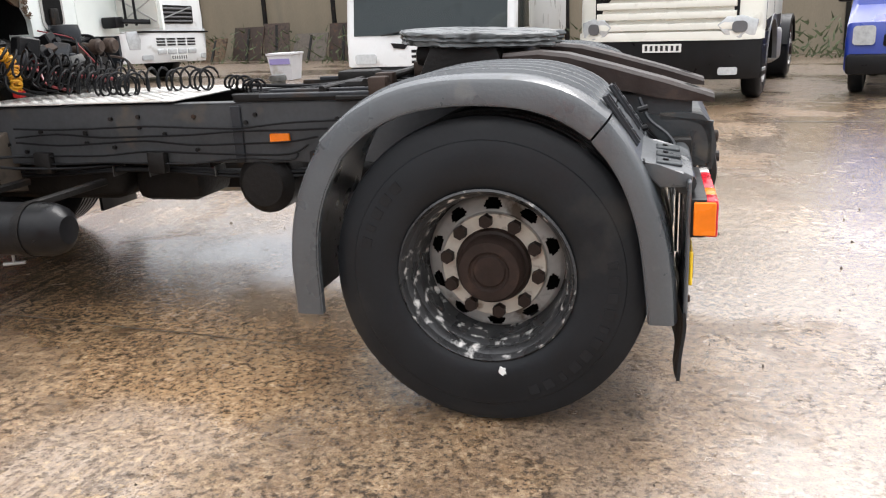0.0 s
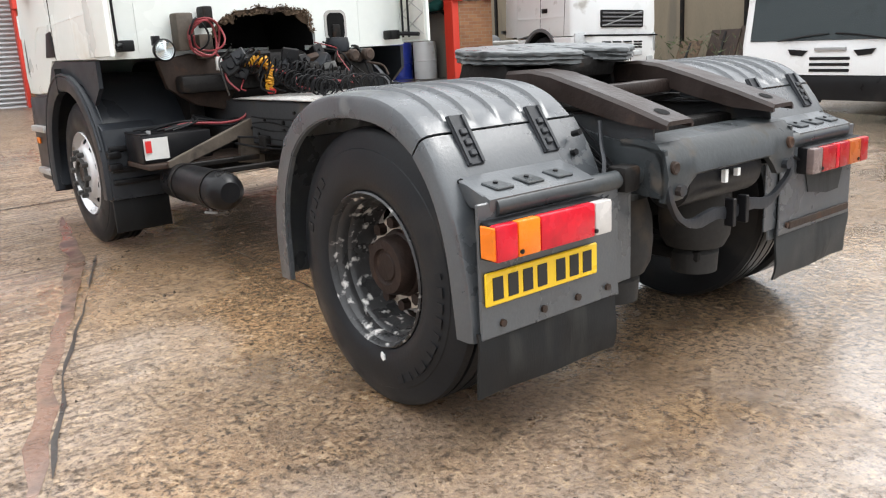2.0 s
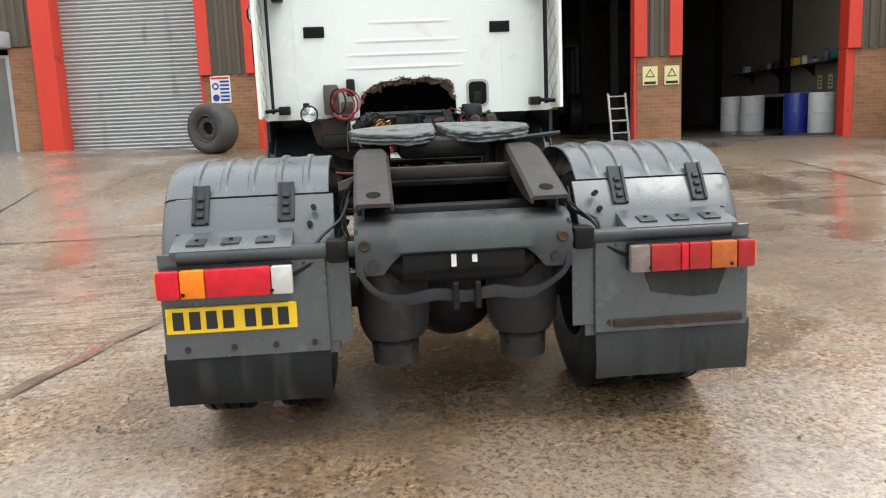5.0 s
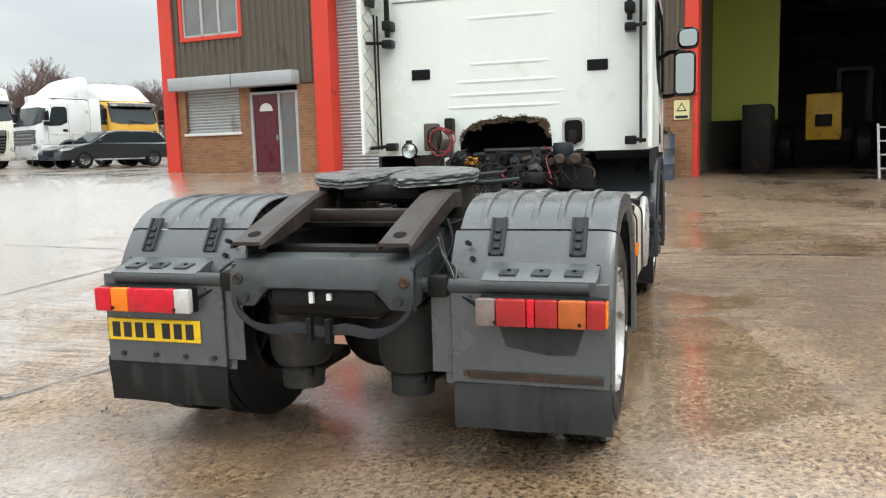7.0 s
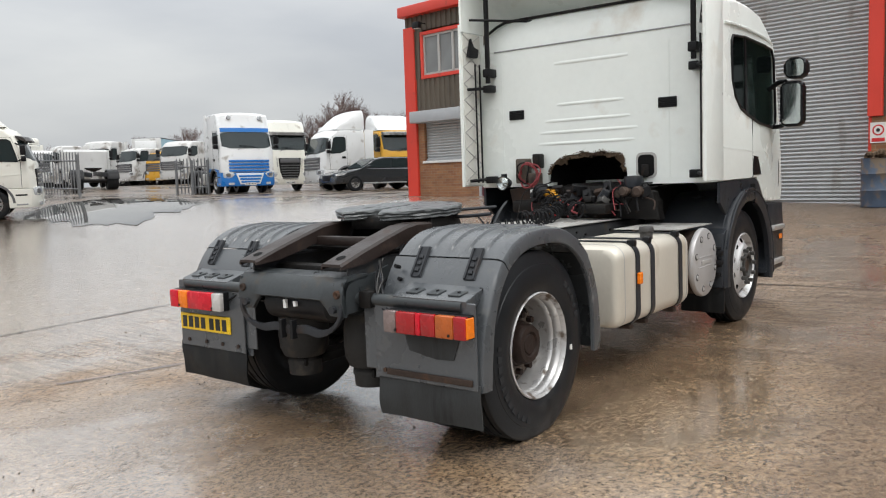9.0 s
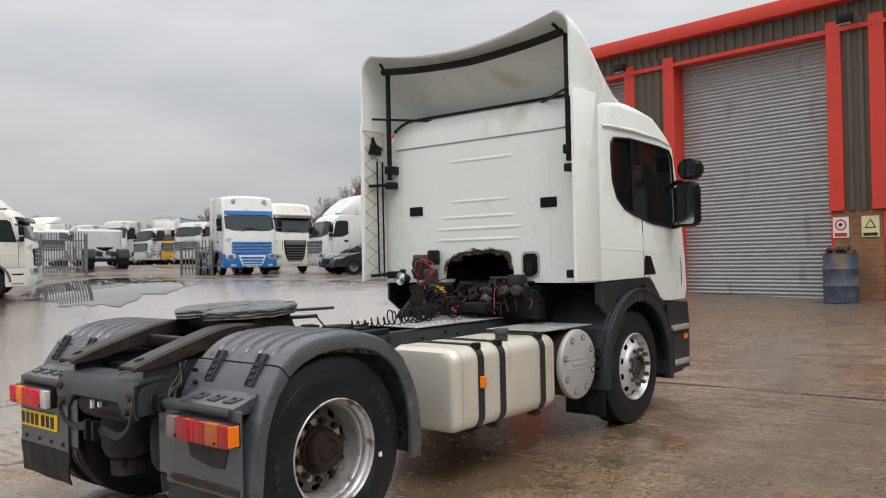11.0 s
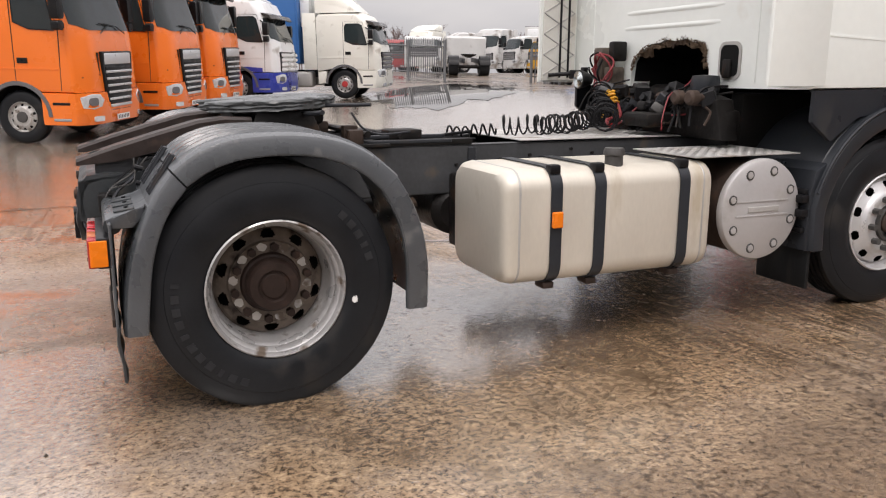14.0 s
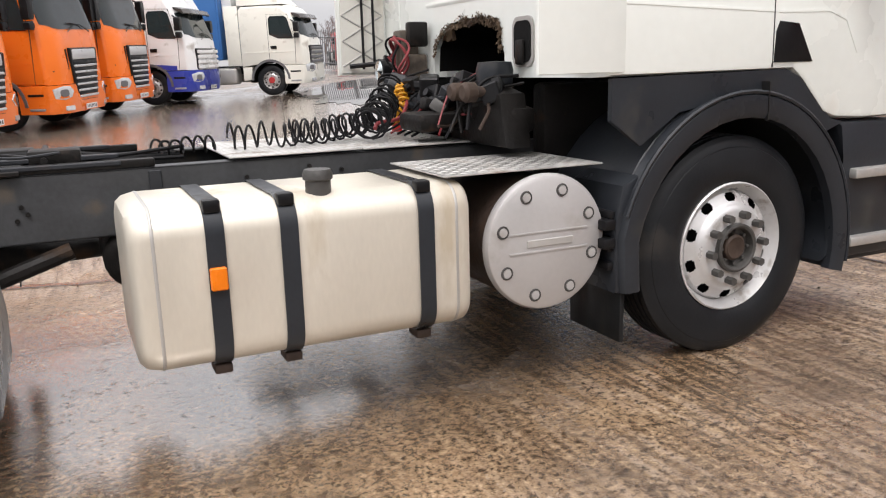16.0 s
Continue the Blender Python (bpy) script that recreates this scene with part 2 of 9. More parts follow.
GLASS = glass_mat("tinted_window_glass", (0.012, 0.016, 0.016), 0.30, (0.66, 0.74, 0.71))
SCREEN = glass_mat("dark_windscreen_glass", (0.02, 0.03, 0.032), 0.4, (0.7, 0.76, 0.74))
SEAT = mat("grey_seat_cloth", (0.09, 0.09, 0.095), 0.9, vary=0.2, scale=20)
CORK = mat("torn_brown_insulation", (0.12, 0.085, 0.058), 0.95, vary=0.5, scale=16, bump=0.6, dirt=(0.05, 0.035, 0.028), amount=0.4, dscale=9, spec=0.1)

RED_P = mat("red_building_paint", (0.62, 0.045, 0.025), 0.45, vary=0.08, scale=1.5, bump=0.02, dirt=(0.30, 0.05, 0.035), amount=0.12)
CLAD = mat("brown_profiled_cladding", (0.105, 0.088, 0.068), 0.5, vary=0.1, scale=1.0, bump=0.02, dirt=(0.07, 0.06, 0.05), amount=0.2, stretch=(1, 1, 0.25), spec=0.3)
FENCE = mat("weathered_palisade_steel", (0.17, 0.175, 0.18), 0.55, 0.3, vary=0.2, scale=3, bump=0.03)
SHUT = mat("galvanised_roller_shutter", (0.40, 0.41, 0.415), 0.42, 0.35, vary=0.07, scale=1.2, bump=0.02, dirt=(0.28, 0.27, 0.25), amount=0.15, stretch=(1, 1, 0.3))
GALV = mat("galvanised_steel", (0.33, 0.34, 0.34), 0.5, 0.4, vary=0.15, scale=4, bump=0.03)
OILY = mat("oily_workshop_floor", (0.075, 0.066, 0.055), 0.5, vary=0.3, scale=1.5, bump=0.1, dirt=(0.03, 0.027, 0.024), amount=0.4, dscale=1.2)
INSIDE = mat("workshop_wall", (0.22, 0.205, 0.175), 0.8, vary=0.15, scale=0.8, bump=0.03, spec=0.2)
INSIDE_G = mat("yellow_green_workshop_wall", (0.42, 0.46, 0.08), 0.7, vary=0.12, scale=0.8, bump=0.03)
DOOR_M = mat("maroon_door", (0.10, 0.016, 0.025), 0.35, vary=0.1, scale=3, bump=0.02)
FRAME_W = mat("white_upvc", (0.68, 0.68, 0.66), 0.35, vary=0.05)
# opaque grey paints in the sky mirrored by the office panes
PANE = mat("sky_grey_office_glazing", (0.17, 0.18, 0.18), 0.08, vary=0.25, scale=1.2, bump=0, spec=0.8)
LEAD = mat("grey_canopy", (0.36, 0.38, 0.40), 0.5, vary=0.1, scale=3)
BIN_B = mat("blue_drum_paint", (0.055, 0.080, 0.125), 0.5, vary=0.3, scale=6, bump=0.1, dirt=(0.16, 0.12, 0.085), amount=0.55, dscale=5)
YELLOW = mat("yellow_plant_paint", (0.72, 0.42, 0.02), 0.4, vary=0.1, scale=3, dirt=(0.25, 0.17, 0.06), amount=0.2)
TAN = mat("tan_perimeter_sheeting", (0.21, 0.175, 0.125), 0.8, vary=0.22, scale=0.8, bump=0.05, dirt=(0.15, 0.13, 0.10), amount=0.25, dscale=0.8, stretch=(1.5, 1.5, 0.25))


def brick_mat():
    m = bpy.data.materials.new("buff_brickwork")
    m.use_nodes = True
    n, l = m.node_tree.nodes, m.node_tree.links
    b = n["Principled BSDF"]
    tc = n.new("ShaderNodeTexCoord")
    sp = n.new("ShaderNodeSeparateXYZ")
    cb = n.new("ShaderNodeCombineXYZ")
    ad = n.new("ShaderNodeMath")
    ad.operation = "ADD"
    l.new(tc.outputs["Object"], sp.inputs[0])
    l.new(sp.outputs["X"], ad.inputs[0])
    l.new(sp.outputs["Y"], ad.inputs[1])
    l.new(ad.outputs[0], cb.inputs["X"])
    l.new(sp.outputs["Z"], cb.inputs["Y"])
    br = n.new("ShaderNodeTexBrick")
    br.inputs["Scale"].default_value = 1.0
    br.inputs["Brick Width"].default_value, br.inputs["Row Height"].default_value = 0.225, 0.075
    br.inputs["Mortar Size"].default_value, br.inputs["Mortar Smooth"].default_value = 0.006, 0.3
    br.inputs["Color1"].default_value = (0.30, 0.145, 0.065, 1)
    br.inputs["Color2"].default_value = (0.23, 0.10, 0.05, 1)
    br.inputs["Mortar"].default_value = (0.26, 0.19, 0.13, 1)
    l.new(cb.outputs[0], br.inputs["Vector"])
    nz = n.new("ShaderNodeTexNoise")
    nz.inputs["Scale"].default_value, nz.inputs["Detail"].default_value = 1.2, 6
    l.new(tc.outputs["Object"], nz.inputs["Vector"])
    r = n.new("ShaderNodeMapRange")
    l.new(nz.outputs["Fac"], r.inputs["Value"])
    r.inputs["From Min"].default_value, r.inputs["From Max"].default_value = 0.3, 0.7
    r.inputs["To Min"].default_value, r.inputs["To Max"].default_value = 0.75, 1.2
    sc = n.new("ShaderNodeVectorMath")
    sc.operation = "SCALE"
    l.new(br.outputs["Color"], sc.inputs[0])
    l.new(r.outputs[0], sc.inputs["Scale"])
    l.new(sc.outputs[0], b.inputs["Base Color"])
    b.inputs["Roughness"].default_value = 0.8
    bp = n.new("ShaderNodeBump")
    bp.invert = True
    bp.inputs["Strength"].default_value, bp.inputs["Distance"].default_value = 0.4, 0.01
    l.new(br.outputs["Fac"], bp.inputs["Height"])
    l.new(bp.outputs[0], b.inputs["Normal"])
    return m


BRICK = brick_mat()


def ground_mat():
    """Wet, brushed and pitted brown concrete: damp rough areas, smooth water films, rust-red runs and dark pits."""
    m = bpy.data.materials.new("wet_brown_concrete")
    m.use_nodes = True
    n, l = m.node_tree.nodes, m.node_tree.links
    b = n["Principled BSDF"]
    tc = n.new("ShaderNodeTexCoord")
    pos = tc.outputs["Object"]

    def nz(s, d, stretch=None, rot=0.0, w=0.5):
        v = pos
        if stretch:
            mp = n.new("ShaderNodeMapping")
            mp.inputs["Scale"].default_value = stretch
            mp.inputs["Rotation"].default_value = (0, 0, rot)
            l.new(pos, mp.inputs["Vector"])
            v = mp.outputs[0]
        t = n.new("ShaderNodeTexNoise")
        t.inputs["Scale"].default_value, t.inputs["Detail"].default_value, t.inputs["Roughness"].default_value = s, d, w
        l.new(v, t.inputs["Vector"])
        return t.outputs["Fac"]

    def rng(v, a, c, lo=0.0, hi=1.0):
        r = n.new("ShaderNodeMapRange")
        l.new(v, r.inputs["Value"])
        for k, x in zip(("From Min", "From Max", "To Min", "To Max"), (a, c, lo, hi)):
            r.inputs[k].default_value = x
        return r.outputs[0]

    def calc(op, a, c=None):
        q = n.new("ShaderNodeMath")
        q.operation = op
        for i, x in enumerate((a, c)):
            if x is None:
                continue
            if isinstance(x, (int, float)):
                q.inputs[i].default_value = x
            else:
                l.new(x, q.inputs[i])
        return q.outputs[0]

    def mix(f, a, c):
        q = n.new("ShaderNodeMix")
        q.data_type = "RGBA"
        l.new(f, q.inputs["Factor"])
        for k, x in (("A", a), ("B", c)):
            if isinstance(x, tuple):
                q.inputs[k].default_value = (*x, 1)
            else:
                l.new(x, q.inputs[k])
        return q.outputs["Result"]

    def blob(cx, cy, rx, ry, rot=0.0):
        """1 inside an oval patch, falling off to 0 with a ragged rim."""
        mp = n.new("ShaderNodeMapping")
        mp.vector_type = "TEXTURE"
        mp.inputs["Location"].default_value = (cx, cy, 0)
        mp.inputs["Rotation"].default_value = (0, 0, rot)
        mp.inputs["Scale"].default_value = (rx, ry, 50)
        l.new(pos, mp.inputs["Vector"])
        le = n.new("ShaderNodeVectorMath")
        le.operation = "LENGTH"
        l.new(mp.outputs[0], le.inputs[0])
        d = calc("ADD", le.outputs["Value"], rng(edge, 0.25, 0.75, -0.35, 0.35))
        return rng(d, 0.85, 1.1, 1.0, 0.0)

    edge = nz(0.9, 5)
    broad, mid, grit, fine = nz(0.28, 4), nz(1.7, 7, None, 0, 0.6), nz(26, 6, None, 0, 0.7), nz(95, 3)
    lump = nz(9, 5, None, 0, 0.6)
    streak = nz(1.0, 5, (22, 1.3, 1), radians(8))
    base = mix(rng(mid, 0.36, 0.66), (0.222, 0.125, 0.062), (0.395, 0.247, 0.132))
    base = mix(rng(broad, 0.42, 0.64, 0.0, 0.6), base, (0.27, 0.215, 0.155))
    base = mix(rng(fine, 0.35, 0.7, 0.0, 0.5), base, (0.37, 0.26, 0.155))
    # base mixes to a darker brown with distance from the origin
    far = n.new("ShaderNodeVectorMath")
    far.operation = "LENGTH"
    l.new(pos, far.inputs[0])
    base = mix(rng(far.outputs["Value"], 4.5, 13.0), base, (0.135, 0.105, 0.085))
    # sky sheen of the wet concrete, painted in as a paler base tone
    pale = calc("MAXIMUM", blob(-5.3, 0.5, 4.6, 9.0, 0.0), blob(-1.0, 12.0, 16.0, 9.2, 0.0))
    pale = calc("MAXIMUM", pale, calc("MULTIPLY", blob(4.5, -7.0, 5.0, 3.0, -0.6), 0.7))
    base = mix(calc("MULTIPLY", pale, rng(mid, 0.3, 0.7, 0.55, 0.92)), base, (0.385, 0.325, 0.275))
    red = calc("MAXIMUM", blob(-4.5, 6.5, 4.5, 2.2, 0.4), blob(4.2, 3.0, 2.4, 1.1, 0.2))
    red = calc("MAXIMUM", red, blob(1.9, -5.2, 1.6, 0.5, 0.6))
    base = mix(calc("MULTIPLY", red, rng(streak, 0.3, 0.7, 0.10, 0.55)), base, (0.33, 0.15, 0.10))
    lines = calc("MAXIMUM", calc("MAXIMUM", blob(2.2, 3.55, 5.6, 1.75, -0.26), blob(5.5, -2.0, 3.2, 5.0)), blob(0.8, -4.9, 3.6, 1.3, 0.1))
    brushed = calc("MAXIMUM", lines, 0.2)
    base = mix(calc("MULTIPLY", lines, rng(streak, 0.50, 0.40, 0.0, 0.55)), base, (0.48, 0.38, 0.30))
    base = mix(calc("MULTIPLY", lines, rng(streak, 0.50, 0.58, 0.0, 0.8)), base, (0.10, 0.066, 0.044))
    warp = n.new("ShaderNodeVectorMath")
    warp.operation = "ADD"
    wn_ = n.new("ShaderNodeTexNoise")
    wn_.inputs["Scale"].default_value, wn_.inputs["Detail"].default_value = 30, 3
    l.new(pos, wn_.inputs["Vector"])
    ws = n.new("ShaderNodeVectorMath")
    ws.operation = "SCALE"
    ws.inputs["Scale"].default_value = 0.045
    l.new(wn_.outputs["Color"], ws.inputs[0])
    l.new(pos, warp.inputs[0])
    l.new(ws.outputs[0], warp.inputs[1])

    def cells(scale, r0, r1):
        v = n.new("ShaderNodeTexVoronoi")
        v.inputs["Scale"].default_value = scale
        l.new(warp.outputs[0], v.inputs["Vector"])
        sp = n.new("ShaderNodeSeparateColor")
        l.new(v.outputs["Color"], sp.inputs[0])
        rad = rng(sp.outputs[0], 0.35, 1.0, r0, r1)
        return rng(calc("SUBTRACT", rad, v.outputs["Distance"]), 0.0, 0.12)

    # worn aggregate: dense small hollows and grains, thicker in some areas than in others
    patch = calc("MULTIPLY", rng(nz(0.8, 5, None, 0, 0.6), 0.34, 0.58), calc("SUBTRACT", 1.0, calc("MULTIPLY", pale, 0.5)))
    worn = nz(24, 6, None, 0.0, 0.68)
    pits = calc("MULTIPLY", rng(calc("ADD", worn, rng(nz(3.4, 5, None, 0, 0.65), 0.3, 0.7, -0.05, 0.06)), 0.58, 0.68), 1.0)
    pits = calc("MAXIMUM", pits, calc("MULTIPLY", cells(26, -0.25, 0.36), 0.9))
    gran = nz(33, 6, None, 0, 0.72)
    tiny = rng(nz(85, 4, None, 0, 0.65), 0.58, 0.66)
    grains = rng(nz(60, 3, None, 0, 0.6), 0.56, 0.68)
    mud = calc("MULTIPLY", rng(nz(2.3, 7, None, 0, 0.68), 0.50, 0.68), calc("MULTIPLY", calc("SUBTRACT", 1.0, pale), 0.55))
    base = mix(calc("MULTIPLY", grains, rng(patch, 0.0, 1.0, 0.35, 0.55)), base, (0.46, 0.335, 0.20))
    base = mix(calc("MULTIPLY", rng(gran, 0.47, 0.40, 0.0, 0.92), calc("SUBTRACT", 1.0, calc("MULTIPLY", pale, 0.45))), base, (0.040, 0.023, 0.012))
    base = mix(rng(gran, 0.54, 0.62, 0.0, 0.75), base, (0.55, 0.405, 0.255))
    speck = nz(62, 4, None, 0, 0.7)
    base = mix(calc("MULTIPLY", rng(speck, 0.44, 0.36), 0.8), base, (0.034, 0.020, 0.011))
    base = mix(calc("MULTIPLY", rng(speck, 0.59, 0.68), 0.6), base, (0.60, 0.46, 0.31))
    base = mix(calc("MULTIPLY", rng(nz(8.5, 6, None, 0, 0.7), 0.46, 0.66), rng(patch, 0.0, 1.0, 0.15, 0.55)), base, (0.14, 0.082, 0.044))
    base = mix(mud, base, (0.078, 0.046, 0.024))
    # lorry's shadow and reflection painted in as dark brown; last oval only darkens
    painted_dark = calc("MAXIMUM", calc("MAXIMUM", blob(-1.0, 0.2, 1.0, 1.7, 0.0), blob(1.6, -0.5, 2.2, 0.9, 0.0)), blob(4.4, -2.7, 2.4, 1.5, 0.1))
    apron = calc("MAXIMUM", blob(1.8, -3.5, 4.2, 1.25, 0.12), blob(-2.2, -3.2, 1.6, 1.3, 0.0))
    base = mix(calc("MULTIPLY", apron, 0.40), base, (0.095, 0.058, 0.032))
    film = calc("MAXIMUM", blob(0.9, -0.8, 1.15, 1.5, 0.0), calc("MULTIPLY", blob(-1.5, -1.2, 0.8, 0.9, 0.0), 0.3))
    film = calc("MAXIMUM", film, calc("MULTIPLY", calc("MAXIMUM", blob(-1.9, 2.2, 2.4, 3.2, 0.0), blob(4.2, -6.6, 3.6, 2.4, -0.6)), 0.38))
    base = mix(calc("MULTIPLY", painted_dark, 0.30), base, (0.085, 0.055, 0.034))
    base = mix(calc("MULTIPLY", calc("MAXIMUM", pits, calc("MULTIPLY", tiny, 0.5)), rng(patch, 0.0, 1.0, 0.42, 0.88)), base, (0.040, 0.023, 0.012))
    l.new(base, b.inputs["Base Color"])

    # films of water: smooth and mirror-like over the damp, pitted surface
    wet = rng(nz(0.42, 5, None, 0, 0.55), 0.48, 0.60)
    for args in ((-4.3, -2.5, 3.2, 6.0, 0.15), (-1.3, -1.5, 1.7, 1.7, 0.0), (1.3, -1.2, 1.5, 0.8, -0.2), (-5.3, 0.5, 4.4, 8.5, 0.0), (-1.0, 12.0, 15.0, 9.0, 0.0), (1.7, 0.0, 2.6, 0.9, 0.0), (0.85, -0.5, 1.3, 2.2, 0.0), (7.0, 16.0, 6.0, 12.0, 0.0), (-7, 3, 3, 6, 0), (4.2, -6.6, 4.0, 2.6, -0.6)):
        wet = calc("MAXIMUM", wet, blob(*args))
    dry = calc("MAXIMUM", blob(0.2, 2.3, 2.0, 0.9, 0.0), blob(1.9, -3.0, 2.6, 1.0, 0.25))
    wet = calc("MULTIPLY", wet, calc("SUBTRACT", 1.0, calc("MULTIPLY", dry, 0.62)))
    rough = calc("SUBTRACT", rng(lump, 0.3, 0.7, 0.28, 0.48), calc("MULTIPLY", wet, 0.18))
    l.new(rough, b.inputs["Roughness"])
    b.inputs["IOR"].default_value = 1.42
    l.new(calc("MULTIPLY", rng(wet, 0.0, 1.0, 0.32, 1.0), rng(pits, 0.0, 1.0, 1.0, 0.5)), b.inputs["Coat Weight"])
    l.new(rng(wet, 0.0, 1.0, 0.14, 0.03), b.inputs["Coat Roughness"])
    l.new(rng(film, 0.0, 1.0, 1.65, 2.65), b.inputs["Coat IOR"])
    bc = n.new("ShaderNodeBump")
    bc.inputs["Distance"].default_value = 0.012
    l.new(calc("MULTIPLY", rng(wet, 0.0, 1.0, 0.95, 0.17), rng(film, 0.0, 1.0, 1.0, 0.35)), bc.inputs["Strength"])
    l.new(calc("ADD", lump, calc("ADD", calc("MULTIPLY", grit, 0.5), calc("MULTIPLY", gran, 1.1))), bc.inputs["Height"])
    l.new(bc.outputs[0], b.inputs["Coat Normal"])
    hgt = calc("ADD", calc("MULTIPLY", grit, 0.6), calc("MULTIPLY", pits, -0.75))
    hgt = calc("ADD", hgt, calc("ADD", calc("MULTIPLY", lump, 0.8), calc("MULTIPLY", gran, 0.8)))
    hgt = calc("ADD", hgt, calc("MULTIPLY", calc("MULTIPLY", streak, brushed), 0.7))
    bp = n.new("ShaderNodeBump")
    bp.inputs["Distance"].default_value = 0.016
    l.new(rng(wet, 0.0, 1.0, 0.95, 0.25), bp.inputs["Strength"])
    l.new(hgt, bp.inputs["Height"])
    l.new(bp.outputs[0], b.inputs["Normal"])
    return m


GROUND = ground_mat()
JOINT = mat("dark_wet_joint", (0.035, 0.03, 0.026), 0.35, vary=0.3, scale=5, bump=0.2)
DRAIN = mat("reddish_worn_drain_strip", (0.19, 0.115, 0.080), 0.25, coat=0.6, vary=0.45, scale=4, bump=0.3, dirt=(0.045, 0.035, 0.028), amount=0.5, dscale=2.5)
WATER = mat("standing_water", (0.045, 0.042, 0.038), 0.04, vary=0.1, scale=1, bump=0.004, spread=0.02)


# ---- mesh tools ----
def link(name, bm, material, parent=None, label="", smooth=35):
    bmesh.ops.recalc_face_normals(bm, faces=bm.faces[:])
    me = bpy.data.meshes.new(name)
    bm.to_mesh(me)
    bm.free()
    if material is not None:
        me.materials.append(material)
    if smooth:
        me.polygons.foreach_set("use_smooth", [True] * len(me.polygons))
        me.set_sharp_from_angle(angle=radians(smooth))
    ob = new(name, me)
    if parent is not None:
        ob.parent = parent
    if label:
        tagged(ob, label)
    return ob


def part(name, bm, material, parent, label=""):
    return link(name, bm, material, parent, label)


def root(name, m, label, category, group=""):
    ob = new(name)
    ob.matrix_world = m
    ob.empty_display_size = 0.2
    return tagged(ob, label, category, group)


def box(bm, x0, x1, y0, y1, z0, z1, bev=0.0, seg=2):
    m = Matrix.Translation(((x0 + x1) / 2, (y0 + y1) / 2, (z0 + z1) / 2)) @ Matrix.Diagonal((abs(x1 - x0), abs(y1 - y0), abs(z1 - z0), 1))
    vs = bmesh.ops.create_cube(bm, size=1, matrix=m)["verts"]
    if bev:
        es = list({e for v in vs for e in v.link_edges})
        bmesh.ops.bevel(bm, geom=es, offset=bev, segments=seg, affect="EDGES", profile=0.5)
    return bm


def boxed(*a, **k):
    return box(bmesh.new(), *a, **k)


AX = {"x": lambda u, v, w: (w, u, v), "y": lambda u, v, w: (u, w, v), "z": lambda u, v, w: (u, v, w)}


def prism(bm, pts, axis, a, b, bev=0.0, seg=2):
    """A polygon pushed along an axis from a to b. pts: (y,z), (x,z) or (x,y)."""
    f = AX[axis]
    lo = [bm.verts.new(f(u, v, a)) for u, v in pts]
    hi = [bm.verts.new(f(u, v, b)) for u, v in pts]
    k = len(pts)
    caps = [bm.faces.new(lo), bm.faces.new(hi[::-1])]
    for i in range(k):
        bm.faces.new((lo[i], hi[i], hi[(i + 1) % k], lo[(i + 1) % k]))
    if bev:
        es = list({e for c in caps for e in c.edges})
        bmesh.ops.bevel(bm, geom=es, offset=bev, segments=seg, affect="EDGES", profile=0.5)
    return bm


def loft(bm, loops, close=True, caps=True):
    rows = [[bm.verts.new(p) for p in lp] for lp in loops]
    k = len(rows[0])
    for r0, r1 in zip(rows, rows[1:]):
        for i in range(k if close else k - 1):
            bm.faces.new((r0[i], r0[(i + 1) % k], r1[(i + 1) % k], r1[i]))
    if caps and close:
        bm.faces.new(rows[0][::-1])
        bm.faces.new(rows[-1])
    return bm


def lathe(bm, prof, axis="y", c=(0, 0, 0), seg=40, closed=False):
    """Turn a profile of (radius, along) about an axis through c."""
    rows = []
    for i in range(seg):
        a = 2 * math.pi * i / seg
        rows.append([bm.verts.new(Vector(c) + Vector(AX[axis](r * math.cos(a), r * math.sin(a), w))) for r, w in prof])
    k = len(prof)
    for i in range(seg):
        r0, r1 = rows[i], rows[(i + 1) % seg]
        for j in range(k if closed else k - 1):
            q = (r0[j], r0[(j + 1) % k], r1[(j + 1) % k], r1[j])
            bm.faces.new(q)
    bmesh.ops.remove_doubles(bm, verts=bm.verts[:], dist=1e-5)
    return bm


def rod(bm, p, q, r, seg=12, r2=None):
    p, q = Vector(p), Vector(q)
    d = q - p
    m = Matrix.Translation((p + q) / 2) @ d.to_track_quat("Z", "Y").to_matrix().to_4x4()
    bmesh.ops.create_cone(bm, cap_ends=True, segments=seg, radius1=r, radius2=r if r2 is None else r2, depth=d.length, matrix=m)
    return bm


def tube(bm, pts, r, seg=8):
    """A round tube along a list of points."""
    pts = [Vector(p) for p in pts]
    rows, up = [], Vector((0.13, 0.21, 0.97))
    for i, p in enumerate(pts):
        d = (pts[min(i + 1, len(pts) - 1)] - pts[max(i - 1, 0)]).normalized()
        a = d.cross(up)
        if a.length < 0.05:
            a = d.cross(Vector((1, 0, 0)))
        a.normalize()
        b = d.cross(a)
        up = a.cross(d) if i else up
        rows.append([p + r * (math.cos(t) * a + math.sin(t) * b) for t in [2 * math.pi * j / seg for j in range(seg)]])
    return loft(bm, rows)


def curve_pts(pts, n=8):
    """Points on a smooth curve through the given ones."""
    pts = [Vector(p) for p in pts]
    out = []
    for i in range(len(pts) - 1):
        p0, p1, p2, p3 = pts[max(i - 1, 0)], pts[i], pts[i + 1], pts[min(i + 2, len(pts) - 1)]
        for k in range(n):
            t = k / n
            out.append(0.5 * ((2 * p1) + (p2 - p0) * t + (2 * p0 - 5 * p1 + 4 * p2 - p3) * t * t + (3 * p1 - p0 - 3 * p2 + p3) * t ** 3))
    return out + [pts[-1]]


